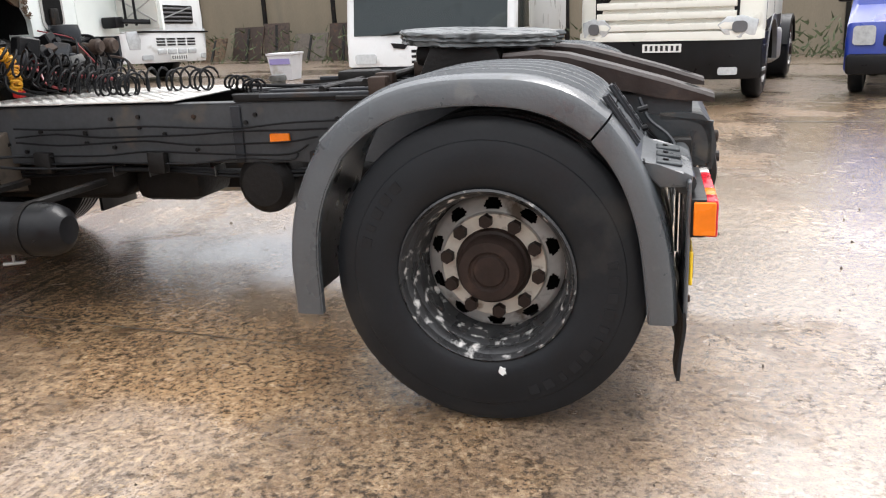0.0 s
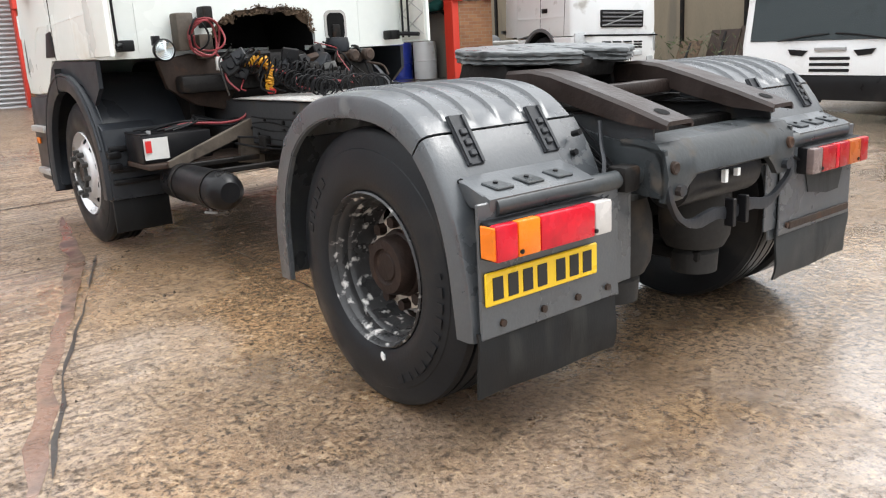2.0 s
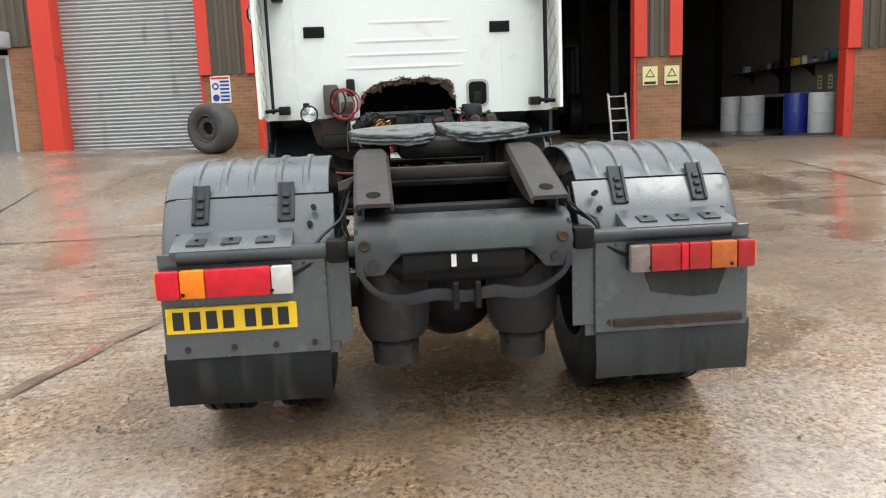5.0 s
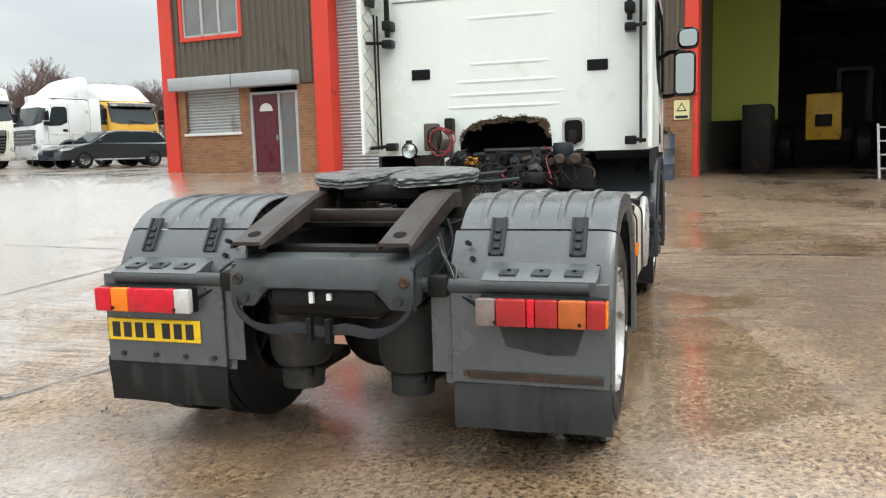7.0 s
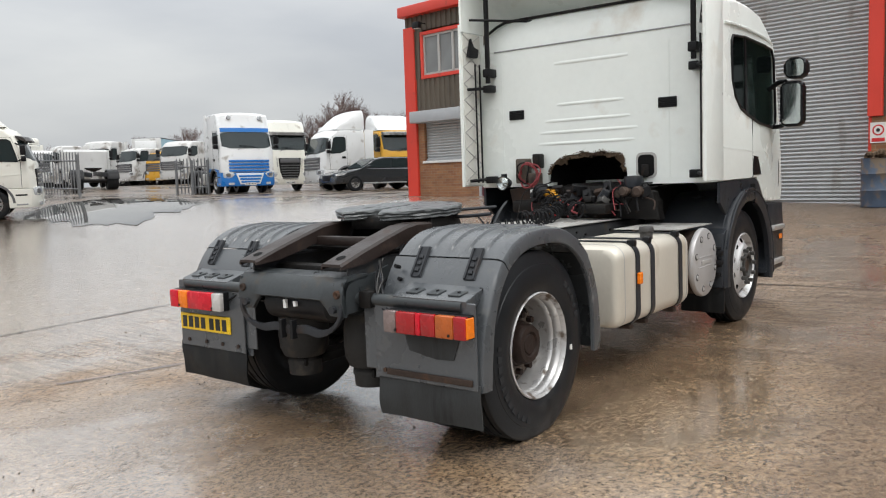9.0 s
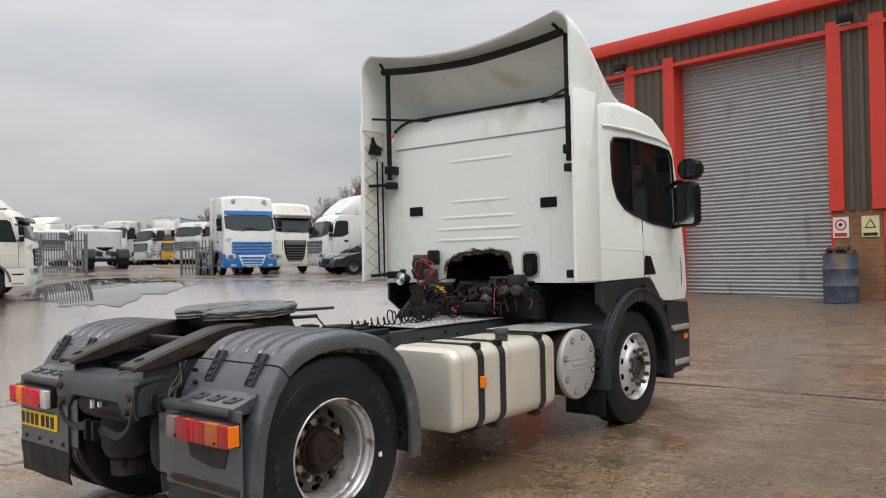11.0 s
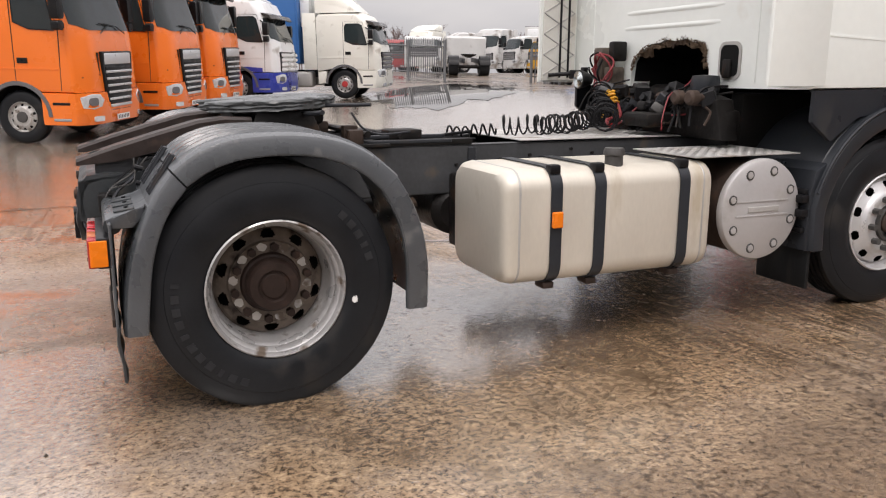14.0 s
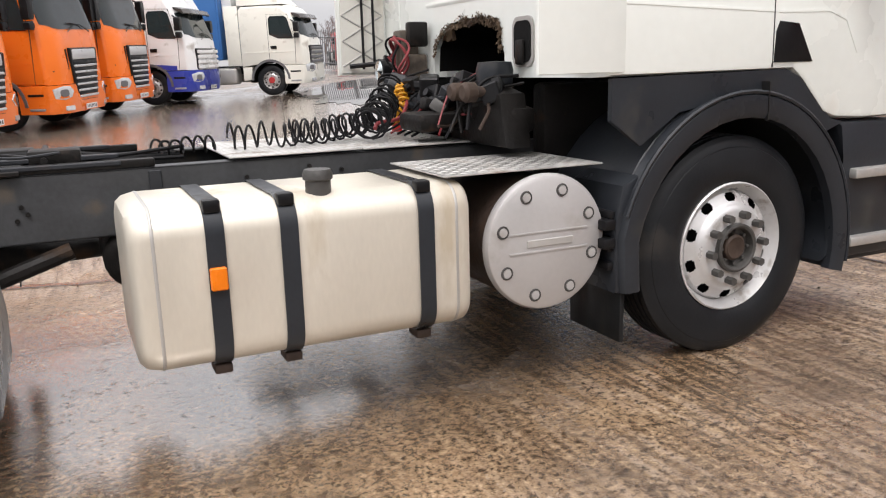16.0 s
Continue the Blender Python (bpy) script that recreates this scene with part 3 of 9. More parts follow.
def coil(bm, axis_pts, R, r, turns, seg=6, n=12):
    """A spring of radius R wound along a curve."""
    ax = curve_pts(axis_pts, 10)
    L = len(ax) - 1
    out = []
    for i in range(turns * n + 1):
        u = i / (turns * n) * L
        k = min(int(u), L - 1)
        p = ax[k].lerp(ax[k + 1], u - k)
        d = (ax[min(k + 1, L)] - ax[max(k - 1, 0)]).normalized()
        a = d.cross(Vector((0, 0, 1))).normalized()
        b = a.cross(d)
        t = 2 * math.pi * i / n
        rr = R * (1 + 0.18 * math.sin(i * 0.37))
        out.append(p + rr * (math.cos(t) * a + math.sin(t) * b))
    return tube(bm, out, r, seg)


def sstep(a, b, x):
    u = min(1.0, max(0.0, (x - a) / (b - a)))
    return u * u * (3 - 2 * u)


def lie(x, y):
    """Height of the yard: it falls to a drain beside the lorry and rises to the buildings."""
    near = -0.038 + 0.02 * max(-4, min(3.6, x)) - 0.0157 * max(-4, min(4, y))
    a = 0.80 * sstep(3.5, 13.5, x) * (1 - 0.5 * sstep(-4, -14, y))
    b = 0.62 * sstep(5, 24, y) + 0.38 * sstep(24, 36, y)
    apron = 0.27 * sstep(-1, 8, y) * sstep(6, 13, x)
    return near + 0.82 * (1 - (1 - a) * (1 - b)) + 0.5 * sstep(30, 46, y) + apron - 0.13 * sstep(-1, -3, y) * sstep(-9, -6, y) * sstep(7, 12, x)


# ---- ground ----
def ground_sheet():
    def ticks(lim):
        t, step = [0.0], 0.35
        while t[-1] < lim:
            if t[-1] > 26:
                step *= 1.35
            t.append(t[-1] + step)
        return [-v for v in t[:0:-1]] + t
    xs, ys = ticks(1500), ticks(1500)
    verts = [(x, y, lie(x, y) + (0.006 * noise.noise((x * 0.5, y * 0.5, 0)) if abs(x) < 30 and abs(y) < 30 else 0)) for x in xs for y in ys]
    k = len(ys)
    faces = [(i * k + j, (i + 1) * k + j, (i + 1) * k + j + 1, i * k + j + 1) for i in range(len(xs) - 1) for j in range(k - 1)]
    me = bpy.data.meshes.new("ground")
    me.from_pydata(verts, [], faces)
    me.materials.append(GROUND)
    me.polygons.foreach_set("use_smooth", [True] * len(me.polygons))
    return tagged(new("ground", me), "wet brown concrete yard with pits, stains and water films", "ground", kind="structure")


ground = ground_sheet()


def ground_strip(name, pts, width, material, label, lift=0.008, wob=0.02, cat="joint", grow=0.0):
    """A narrow worn strip laid along the yard."""
    bm = bmesh.new()
    fine = []
    for (x0, y0), (x1, y1) in zip(pts, pts[1:]):
        k = max(2, int(math.hypot(x1 - x0, y1 - y0) / 0.15))
        fine += [(x0 + (x1 - x0) * i / k, y0 + (y1 - y0) * i / k) for i in range(k)]
    fine.append(pts[-1])
    rows = []
    for i, (x, y) in enumerate(fine):
        x1, y1 = fine[min(i + 1, len(fine) - 1)]
        x0, y0 = fine[max(i - 1, 0)]
        d = math.hypot(x1 - x0, y1 - y0)
        nx, ny = -(y1 - y0) / d, (x1 - x0) / d
        w = width / 2 * (1 + grow * i / len(fine)) * min(1.0, 0.12 + (len(fine) - 1 - i) / 7)
        row = []
        for s in (-1, 1):
            e = s * w + wob * noise.noise((x * 3.1 + s * 7, y * 3.1, width))
            row.append(bm.verts.new((x + nx * e, y + ny * e, lie(x + nx * e, y + ny * e) + lift)))
        rows.append(row)
    for a, b in zip(rows, rows[1:]):
        bm.faces.new((a[0], a[1], b[1], b[0]))
    return tagged(link(name, bm, material), label, cat, kind="structure")


ground_strip("drain_strip", [(-0.9, 2.82), (0.2, 2.43), (1.3, 2.14), (2.3, 1.82), (3.3, 1.55), (4.9, 1.28)], 0.05, DRAIN, "worn dark wet channel strip widening across the concrete", lift=0.005, wob=0.035, grow=1.6)
ground_strip("drain_edge", [(-0.9, 2.76), (0.2, 2.37), (1.3, 2.065), (2.3, 1.725), (3.3, 1.42)], 0.016, JOINT, "dark broken edge beside the wet channel", lift=0.009, wob=0.02)
ground_strip("joint", [(-0.2, 0.69), (0.9, 0.71), (2.4, 0.66), (6.5, 0.70)], 0.006, JOINT, "dark narrow joint between concrete slabs", wob=0.012)
ground_strip("joint", [(-9, 5.2), (1.0, 5.6), (9, 5.9)], 0.03, JOINT, "dark narrow joint between concrete slabs")
ground_strip("joint", [(-12, -6.1), (-1, -6.3), (9, -6.0)], 0.03, JOINT, "dark narrow joint between concrete slabs")
ground_strip("joint", [(5.4, -9), (5.6, 0), (5.5, 9)], 0.025, JOINT, "dark narrow joint between concrete slabs")


def puddle(x, y, rx, ry, seed, rot=0.0):
    """A shallow sheet of water with a ragged shore, lying on the yard."""
    bm = bmesh.new()
    rings = []
    for q in range(1, 15):
        ring = []
        for i in range(72):
            a = 2 * math.pi * i / 72
            k = 1 + 0.45 * noise.noise((math.cos(a) * 1.5 + seed, math.sin(a) * 1.5, seed)) + 0.22 * noise.noise((math.cos(a) * 6, math.sin(a) * 6, seed))
            u, v = rx * k * math.cos(a) * q / 14, ry * k * math.sin(a) * q / 14
            px, py = x + u * math.cos(rot) - v * math.sin(rot), y + u * math.sin(rot) + v * math.cos(rot)
            ring.append(bm.verts.new((px, py, lie(px, py) + 0.013 - 0.004 * (q == 14))))
        rings.append(ring)
    c = bm.verts.new((x, y, lie(x, y) + 0.013))
    for i in range(72):
        bm.faces.new((rings[0][i], rings[0][(i + 1) % 72], c))
        for r0, r1 in zip(rings, rings[1:]):
            bm.faces.new((r0[i], r1[i], r1[(i + 1) % 72], r0[(i + 1) % 72]))
    return tagged(link("puddle", bm, WATER), "still rain puddle lying on the concrete yard", "puddle", kind="structure")


puddle(10.4, 22.8, 2.5, 6.2, 1.0, -0.46)
puddle(12.8, 26.5, 2.4, 1.4, 3.0)


# ---- workshop building ----
BLD = pose(13.05, 0, 0, 0, 0, -5.43)
EAVE, BASE, OPEN_TOP = 6.14, 0.2, 5.62


def setting(name, bm, material, label, category):
    ob = link(name, bm, material)
    ob.matrix_world = BLD
    return tagged(ob, label, category, kind="structure")


def corrugated(bm, y0, y1, z0, z1, x=0.0, pitch=0.2, depth=0.035):
    """Profiled wall sheeting with upright ribs."""
    ys, y = [], y0
    while y < y1 - 1e-6:
        for f, d in ((0.0, 0), (0.45, 0), (0.55, 1), (0.9, 1), (1.0, 0)):
            yy = min(y1, y + f * pitch)
            ys.append((yy, -depth * d))
        y += pitch
    lo = [bm.verts.new((x + d, yy, z0)) for yy, d in ys]
    hi = [bm.verts.new((x + d, yy, z1)) for yy, d in ys]
    bk = [bm.verts.new((x + 0.12, yy, z)) for yy in (y0, y1) for z in (z0, z1)]
    for i in range(len(ys) - 1):
        if ys[i][0] < ys[i + 1][0] - 1e-6:
            bm.faces.new((lo[i], lo[i + 1], hi[i + 1], hi[i]))
    bm.faces.new((bk[0], bk[2], bk[3], bk[1]))
    return bm


def shutter(name, y0, y1, z0, z1, label, back=0.24):
    """A roller shutter: a curtain of curved slats in side guides below a hood."""
    bm = bmesh.new()
    n = int((z1 - z0) / 0.078)
    prof = []
    for i in range(n):
        z = z0 + (z1 - z0) * i / n
        p = (z1 - z0) / n
        prof += [(back + dx, z + f * p) for dx, f in ((0.10, 0), (0.078, 0.2), (0.068, 0.5), (0.078, 0.8), (0.10, 0.96))]
    prof.append((back + 0.10, z1))
    a = [bm.verts.new((x, y0, z)) for x, z in prof]
    b = [bm.verts.new((x, y1, z)) for x, z in prof]
    for i in range(len(prof) - 1):
        bm.faces.new((a[i], b[i], b[i + 1], a[i + 1]))
    box(bm, back + 0.05, back + 0.13, y0, y1, z0 - 0.06, z0 + 0.03)
    return setting(name, bm, SHUT, label, "roller shutter")


def pillar(y0, y1, z0=BASE, z1=EAVE - 0.3, proud=0.07):
    bm = boxed(-proud, 0.36, y0, y1, z0, z1, bev=0.012, seg=1)
    return setting("pillar", bm, RED_P, "bright red painted steel pillar of the workshop", "pillar")


def bay(ya, yb, low=0.10, high=0.06):
    """A pier between doors: brick below, brown sheeting above, red steel at the edges."""
    a, b, c, d = ya + 0.26, yb - 0.26, ya + low, yb - high
    pillar(ya, a, z0=2.33)
    pillar(b, yb, z0=2.33)
    if low:
        pillar(ya, c, z1=2.328, proud=0.004)
    if high:
        pillar(d, yb, z1=2.328, proud=0.004)
    setting("pier_brick", boxed(0, 0.36, c, d, BASE, 2.328, bev=0.004, seg=1), BRICK, "buff brick base of the workshop pier", "brick wall")
    setting("cladding", corrugated(bmesh.new(), a, b, 2.33, EAVE - 0.3), CLAD, "brown profiled steel wall sheeting", "cladding")


bay(3.09, 4.34)
bay(-1.09, -0.09)
bay(-5.62, -4.65, low=0)
bay(-9.98, -8.90, low=0, high=0.17)
shutter("shutter_1", 4.34, 7.36, 0.6, 5.66, "grey galvanised roller shutter, closed, in the workshop front")
shutter("shutter_2", -0.09, 3.09, 0.5, 5.66, "grey galvanised roller shutter, closed, in the workshop front")
setting("head_trim", boxed(-0.075, 0.25, -9.98, 7.36, OPEN_TOP, OPEN_TOP + 0.09, bev=0.01, seg=1), RED_P, "thin red trim above the workshop doors", "trim")
setting("fascia", corrugated(bmesh.new(), -9.98, 12.6, OPEN_TOP + 0.09, EAVE, x=0.02), CLAD, "brown profiled steel fascia above the doors", "cladding")
setting("eave_trim", boxed(-0.22, 0.3, -10.08, 12.72, EAVE, EAVE + 0.3, bev=0.03), RED_P, "bright red eaves gutter along the roof edge", "trim")
prism_roof = prism(bmesh.new(), [(-0.1, EAVE + 0.25), (12, 7.4), (24, EAVE + 0.25), (24, EAVE + 0.05), (12, 7.2), (-0.1, EAVE + 0.05)], "y", -10.03, 12.66)
setting("workshop_roof", prism_roof, CLAD, "shallow pitched grey workshop roof", "roof")

# office corner
pillar(12.2, 12.64, proud=0.08)
pillar(7.36, 7.82, proud=0.08)
bmo = bmesh.new()
box(bmo, 0, 0.3, 11.95, 12.2, BASE, 3.06)
box(bmo, 0, 0.3, 10.17, 11.95, BASE, 1.91)
box(bmo, 0, 0.3, 9.83, 10.17, BASE, 3.06)
box(bmo, 0, 0.3, 7.82, 8.39, BASE, 3.06)
setting("wall_brick_office", bmo, BRICK, "buff brick ground-floor wall of the office", "brick wall")
bmo = bmesh.new()
corrugated(bmo, 7.82, 9.94, 3.08, OPEN_TOP + 0.09)
corrugated(bmo, 9.94, 12.2, 3.08, 4.33)
corrugated(bmo, 11.9, 12.2, 4.33, OPEN_TOP + 0.09)
setting("wall_clad_office", bmo, CLAD, "brown profiled steel upper wall of the office", "cladding")
for nm, y0, y1 in (("canopy", 10.16, 12.2), ("canopy", 8.3, 10.12)):
    bm = boxed(-0.35, 0.15, y0, y1, 3.05, 3.38, bev=0.02)
    setting(nm, bm, LEAD, "grey metal shutter box over the office front", "shutter box")
shutter("shutter_3", 10.2, 11.93, 1.97, 3.07, "pale closed security shutter over the office window", back=0.0)
setting("window_sill", boxed(-0.06, 0.2, 10.12, 12.0, 1.88, 1.95, bev=0.01), FRAME_W, "pale window sill of the office", "sill")
# upper office window
w1 = root("window_1", BLD @ pose(0, 10.97, 4.93), "red-framed upper office window with grey casements", "window")
w1["kind"] = "structure"
bm = bmesh.new()
for y0, y1, z0, z1 in ((-1.03, -0.93, -0.62, 0.72), (0.88, 0.98, -0.62, 0.72), (-0.93, 0.88, -0.62, -0.52), (-0.93, 0.88, 0.62, 0.72)):
    box(bm, -0.06, 0.12, y0, y1, z0, z1, bev=0.008, seg=1)
part("window_frame", bm, RED_P, w1, "bright red surround")
bm = bmesh.new()
for y0, y1, z0, z1 in ((-0.93, -0.87, -0.52, 0.62), (0.82, 0.88, -0.52, 0.62), (-0.34, -0.26, -0.52, 0.62), (0.22, 0.30, -0.52, 0.62), (-0.87, 0.82, -0.52, -0.46), (-0.87, 0.82, 0.56, 0.62)):
    box(bm, -0.02, 0.06, y0, y1, z0, z1)
part("casement", bm, ALU_END, w1, "grey casement bars")
for y0, y1 in ((-0.87, -0.34), (-0.26, 0.22), (0.30, 0.82)):
    part("pane", boxed(0.02, 0.03, y0, y1, -0.46, 0.56), PANE, w1)
# office door
d1 = root("door_1", BLD @ pose(0, 9.1, 0.72), "maroon office door with a half-round light and glazed side panel", "door")
d1["kind"] = "structure"
bm = bmesh.new()
for y0, y1, z0, z1 in ((0.66, 0.74, -0.4, 2.2), (-0.18, -0.12, -0.4, 2.14), (-0.72, -0.64, -0.4, 2.2), (-0.64, 0.66, 2.14, 2.2)):
    box(bm, 0.0, 0.14, y0, y1, z0, z1)
part("door_frame", bm, LEAD, d1, "pale grey door frame")
leaf = part("leaf", boxed(0.04, 0.1, -0.12, 0.66, -0.4, 2.14, bev=0.005, seg=1), DOOR_M, d1, "maroon panelled leaf")
bm = bmesh.new()
for z0, z1 in ((0.25, 0.95), (1.1, 1.6)):
    for y0, y1 in ((-0.03, 0.22), (0.32, 0.57)):
        box(bm, 0.028, 0.05, y0, y1, z0, z1, bev=0.01, seg=1)
part("panel", bm, DOOR_M, leaf)
fan = [(0.27 + 0.2 * math.cos(a), 1.72 + 0.2 * math.sin(a)) for a in [math.pi * i / 12 for i in range(13)]]
part("fanlight", prism(bmesh.new(), fan, "x", 0.030, 0.05), FRAME_W, leaf, "pale half-round glazed light")
part("handle", boxed(0.0, 0.04, -0.07, -0.03, 0.98, 1.12, bev=0.008), GALV, leaf)
part("side_light", boxed(0.06, 0.075, -0.64, -0.18, -0.3, 2.14), PANE, d1, "grey glazed side panel")

# shell and inside of the workshop
for nm, x0, x1, y0, y1 in (("wall_north", 0.3, 24, 12.3, 12.6), ("wall_south", 0.37, 24, -9.98, -9.72), ("wall_east", 23.7, 24, -9.72, 12.3), ("wall_office", 0.35, 23.7, 7.46, 7.60), ("wall_partition", 0.37, 23.7, -0.75, -0.6)):
    setting(nm, boxed(x0, x1, y0, y1, BASE, EAVE), INSIDE, "grey sheeted wall of the workshop", "wall")
setting("ceiling", boxed(0.25, 23.7, -9.85, 12.3, EAVE - 0.05, EAVE + 0.02), INSIDE, "dull workshop ceiling lining", "ceiling")
setting("wall_lining", boxed(5.0, 5.1, -2.32, -0.76, 1.9, 5.6), INSIDE_G, "yellow-green translucent sheeting inside the workshop", "wall lining")
bm = bmesh.new()
for x in (5, 11, 17):
    for y in (-5.2, -9.7):
        box(bm, x, x + 0.25, y, y + 0.2, 0.4, EAVE - 0.1)
    box(bm, x, x + 0.2, -9.85, -0.75, 5.2, 5.5)
setting("steel_frame", bm, GRIME, "dark steel portal frames inside the workshop", "steel frame")
bm = bmesh.new()
box(bm, 0.02, 23.6, -9.72, 7.2, 0.50, 0.60)
setting("floor", bm, OILY, "dark oily concrete workshop floor", "floor")


def sign(y, z, w, h, face, marks, label):
    """A flat sign on the workshop front. marks: (y0, y1, z0, z1, material) as fractions of its size."""
    s = root("safety_sign", BLD @ pose(-0.012, y, z), label, "sign")
    part("board", boxed(-0.006, 0.008, -w / 2, w / 2, -h / 2, h / 2), face, s)
    for i, (kind, a, b, c, d, m) in enumerate(marks):
        bm = bmesh.new()
        if kind == "bar":
            box(bm, -0.010, -0.006, w * (0.5 - a), w * (0.5 - b), h * (c - 0.5), h * (d - 0.5))
        elif kind == "disc":
            r = h * c
            pts = [(w * (0.5 - a) + r * math.cos(t), h * (b - 0.5) + r * math.sin(t)) for t in [2 * math.pi * k / 20 for k in range(20)]]
            prism(bm, pts, "x", -0.010 - 0.003 * d, -0.006)
        else:
            r = h * c
            pts = [(w * (0.5 - a) + r * math.cos(t), h * (b - 0.5) + r * math.sin(t)) for t in (math.pi / 2, math.pi * 7 / 6, math.pi * 11 / 6)]
            prism(bm, pts, "x", -0.010 - 0.003 * d, -0.006)
        part("mark", bm, m, s)
    return s


sign(3.92, 2.03, 0.42, 0.56, SIGN_W, [("disc", 0.25, 0.62, 0.13, 0, SIGN_B), ("disc", 0.25, 0.2, 0.13, 0, SIGN_B), ("disc", 0.25, 0.62, 0.07, 1, SIGN_W)] + [("bar", 0.48, 0.94, 0.08 + 0.135 * i, 0.15 + 0.135 * i, SIGN_B) for i in range(6)] + [("bar", 0.06, 0.94, 0.88, 0.95, SIGN_R)], "white safety sign with blue discs and lines on the brick pier")
sign(-0.27, 2.03, 0.28, 0.38, SIGN_W, [("disc", 0.5, 0.62, 0.27, 0, SIGN_R), ("disc", 0.5, 0.62, 0.20, 1, SIGN_W), ("disc", 0.5, 0.62, 0.09, 2, INK), ("bar", 0.1, 0.9, 0.06, 0.24, SIGN_R)], "white prohibition sign with a red ring on the brick pier")
sign(-0.78, 2.03, 0.30, 0.38, SIGN_Y, [("tri", 0.5, 0.58, 0.3, 0, INK), ("tri", 0.5, 0.58, 0.21, 1, SIGN_Y), ("bar", 0.1, 0.9, 0.06, 0.2, INK)], "yellow warning sign with a black triangle on the brick pier")
sign(-4.98, 1.95, 0.30, 0.38, SIGN_Y, [("tri", 0.5, 0.58, 0.3, 0, INK), ("tri", 0.5, 0.58, 0.21, 1, SIGN_Y), ("bar", 0.1, 0.9, 0.06, 0.2, INK)], "yellow warning sign with a black triangle on the brick pier")
sign(-5.42, 1.95, 0.30, 0.38, SIGN_Y, [("tri", 0.5, 0.58, 0.3, 0, INK), ("tri", 0.5, 0.58, 0.21, 1, SIGN_Y), ("bar", 0.1, 0.9, 0.06, 0.2, INK)], "yellow warning sign with a black triangle on the brick pier")


# ---- the tractor lorry ----
truck = root("tractor_lorry", pose(0, 0.004, 0, -0.15, -0.3, 2.0), "white tractor lorry, dismantled behind the cab, with grey mudguards", "lorry")
ZC = 0.497
AXLE = -0.045


def rrect(u0, u1, v0, v1, r, n=5):
    pts = []
    for cu, cv, a0 in ((u1 - r, v1 - r, 0), (u0 + r, v1 - r, 90), (u0 + r, v0 + r, 180), (u1 - r, v0 + r, 270)):
        pts += [(cu + r * math.cos(radians(a0 + 90 * i / n)), cv + r * math.sin(radians(a0 + 90 * i / n))) for i in range(n + 1)]
    return pts


def tyre_mesh(x, o, s, R=0.538, W=0.29, grooves=(0.08, 0.145, 0.21), seg=72, zc=ZC):
    """A lorry tyre with its outer face at y = s * o, grooved tread and rounded walls."""
    p = [(0.292, 0.03), (0.315, 0.008), (0.36, 0.0), (0.42, 0.001), (0.46, 0.012), (0.463, 0.016), (0.485, 0.022), (R - 0.018, 0.032), (R - 0.004, 0.042), (R, 0.055)]
    for g in grooves:
        p += [(R, g - 0.008), (R - 0.014, g - 0.006), (R - 0.014, g + 0.006), (R, g + 0.008)]
    p += [(R, W - 0.055), (R - 0.018, W - 0.03), (0.44, W - 0.003), (0.36, W), (0.292, W - 0.03)]
    return lathe(bmesh.new(), [(r, s * (o - d)) for r, d in p], "y", (x, 0, zc), seg, closed=True)


def disc_mesh(x, s, prof, holes, hr, hsize, seg=200, zc=ZC):
    """A pressed wheel disc, open where the hand holes are. prof: (radius, y)."""
    bm = bmesh.new()
    rr = []
    for (r0, y0), (r1, y1) in zip(prof, prof[1:]):
        k = max(1, int(abs(r1 - r0) / 0.007))
        rr += [(r0 + (r1 - r0) * i / k, y0 + (y1 - y0) * i / k) for i in range(k)]
    rr.append(prof[-1])
    grid = [[bm.verts.new((x + r * math.cos(2 * math.pi * i / seg), s * y, zc + r * math.sin(2 * math.pi * i / seg))) for r, y in rr] for i in range(seg)]
    for i in range(seg):
        a = 2 * math.pi * (i + 0.5) / seg
        for j in range(len(rr) - 1):
            r = (rr[j][0] + rr[j + 1][0]) / 2
            if holes:
                k = round(a / (2 * math.pi) * holes - 0.5) + 0.5
                da = (a - 2 * math.pi * k / holes) * r
                if (da / hsize[0]) ** 2 + ((r - hr) / hsize[1]) ** 2 < 1:
                    continue
            g0, g1 = grid[i], grid[(i + 1) % seg]
            bm.faces.new((g0[j], g0[j + 1], g1[j + 1], g1[j]))
    return bm


def nuts_mesh(x, s, n, r, y0, y1, size, a0=0.0, zc=ZC):
    return [rod(bmesh.new(), (x + r * math.cos(a), s * y0, zc + r * math.sin(a)), (x + r * math.cos(a), s * y1, zc + r * math.sin(a)), size, 6) for a in [a0 + 2 * math.pi * i / n for i in range(n)]]


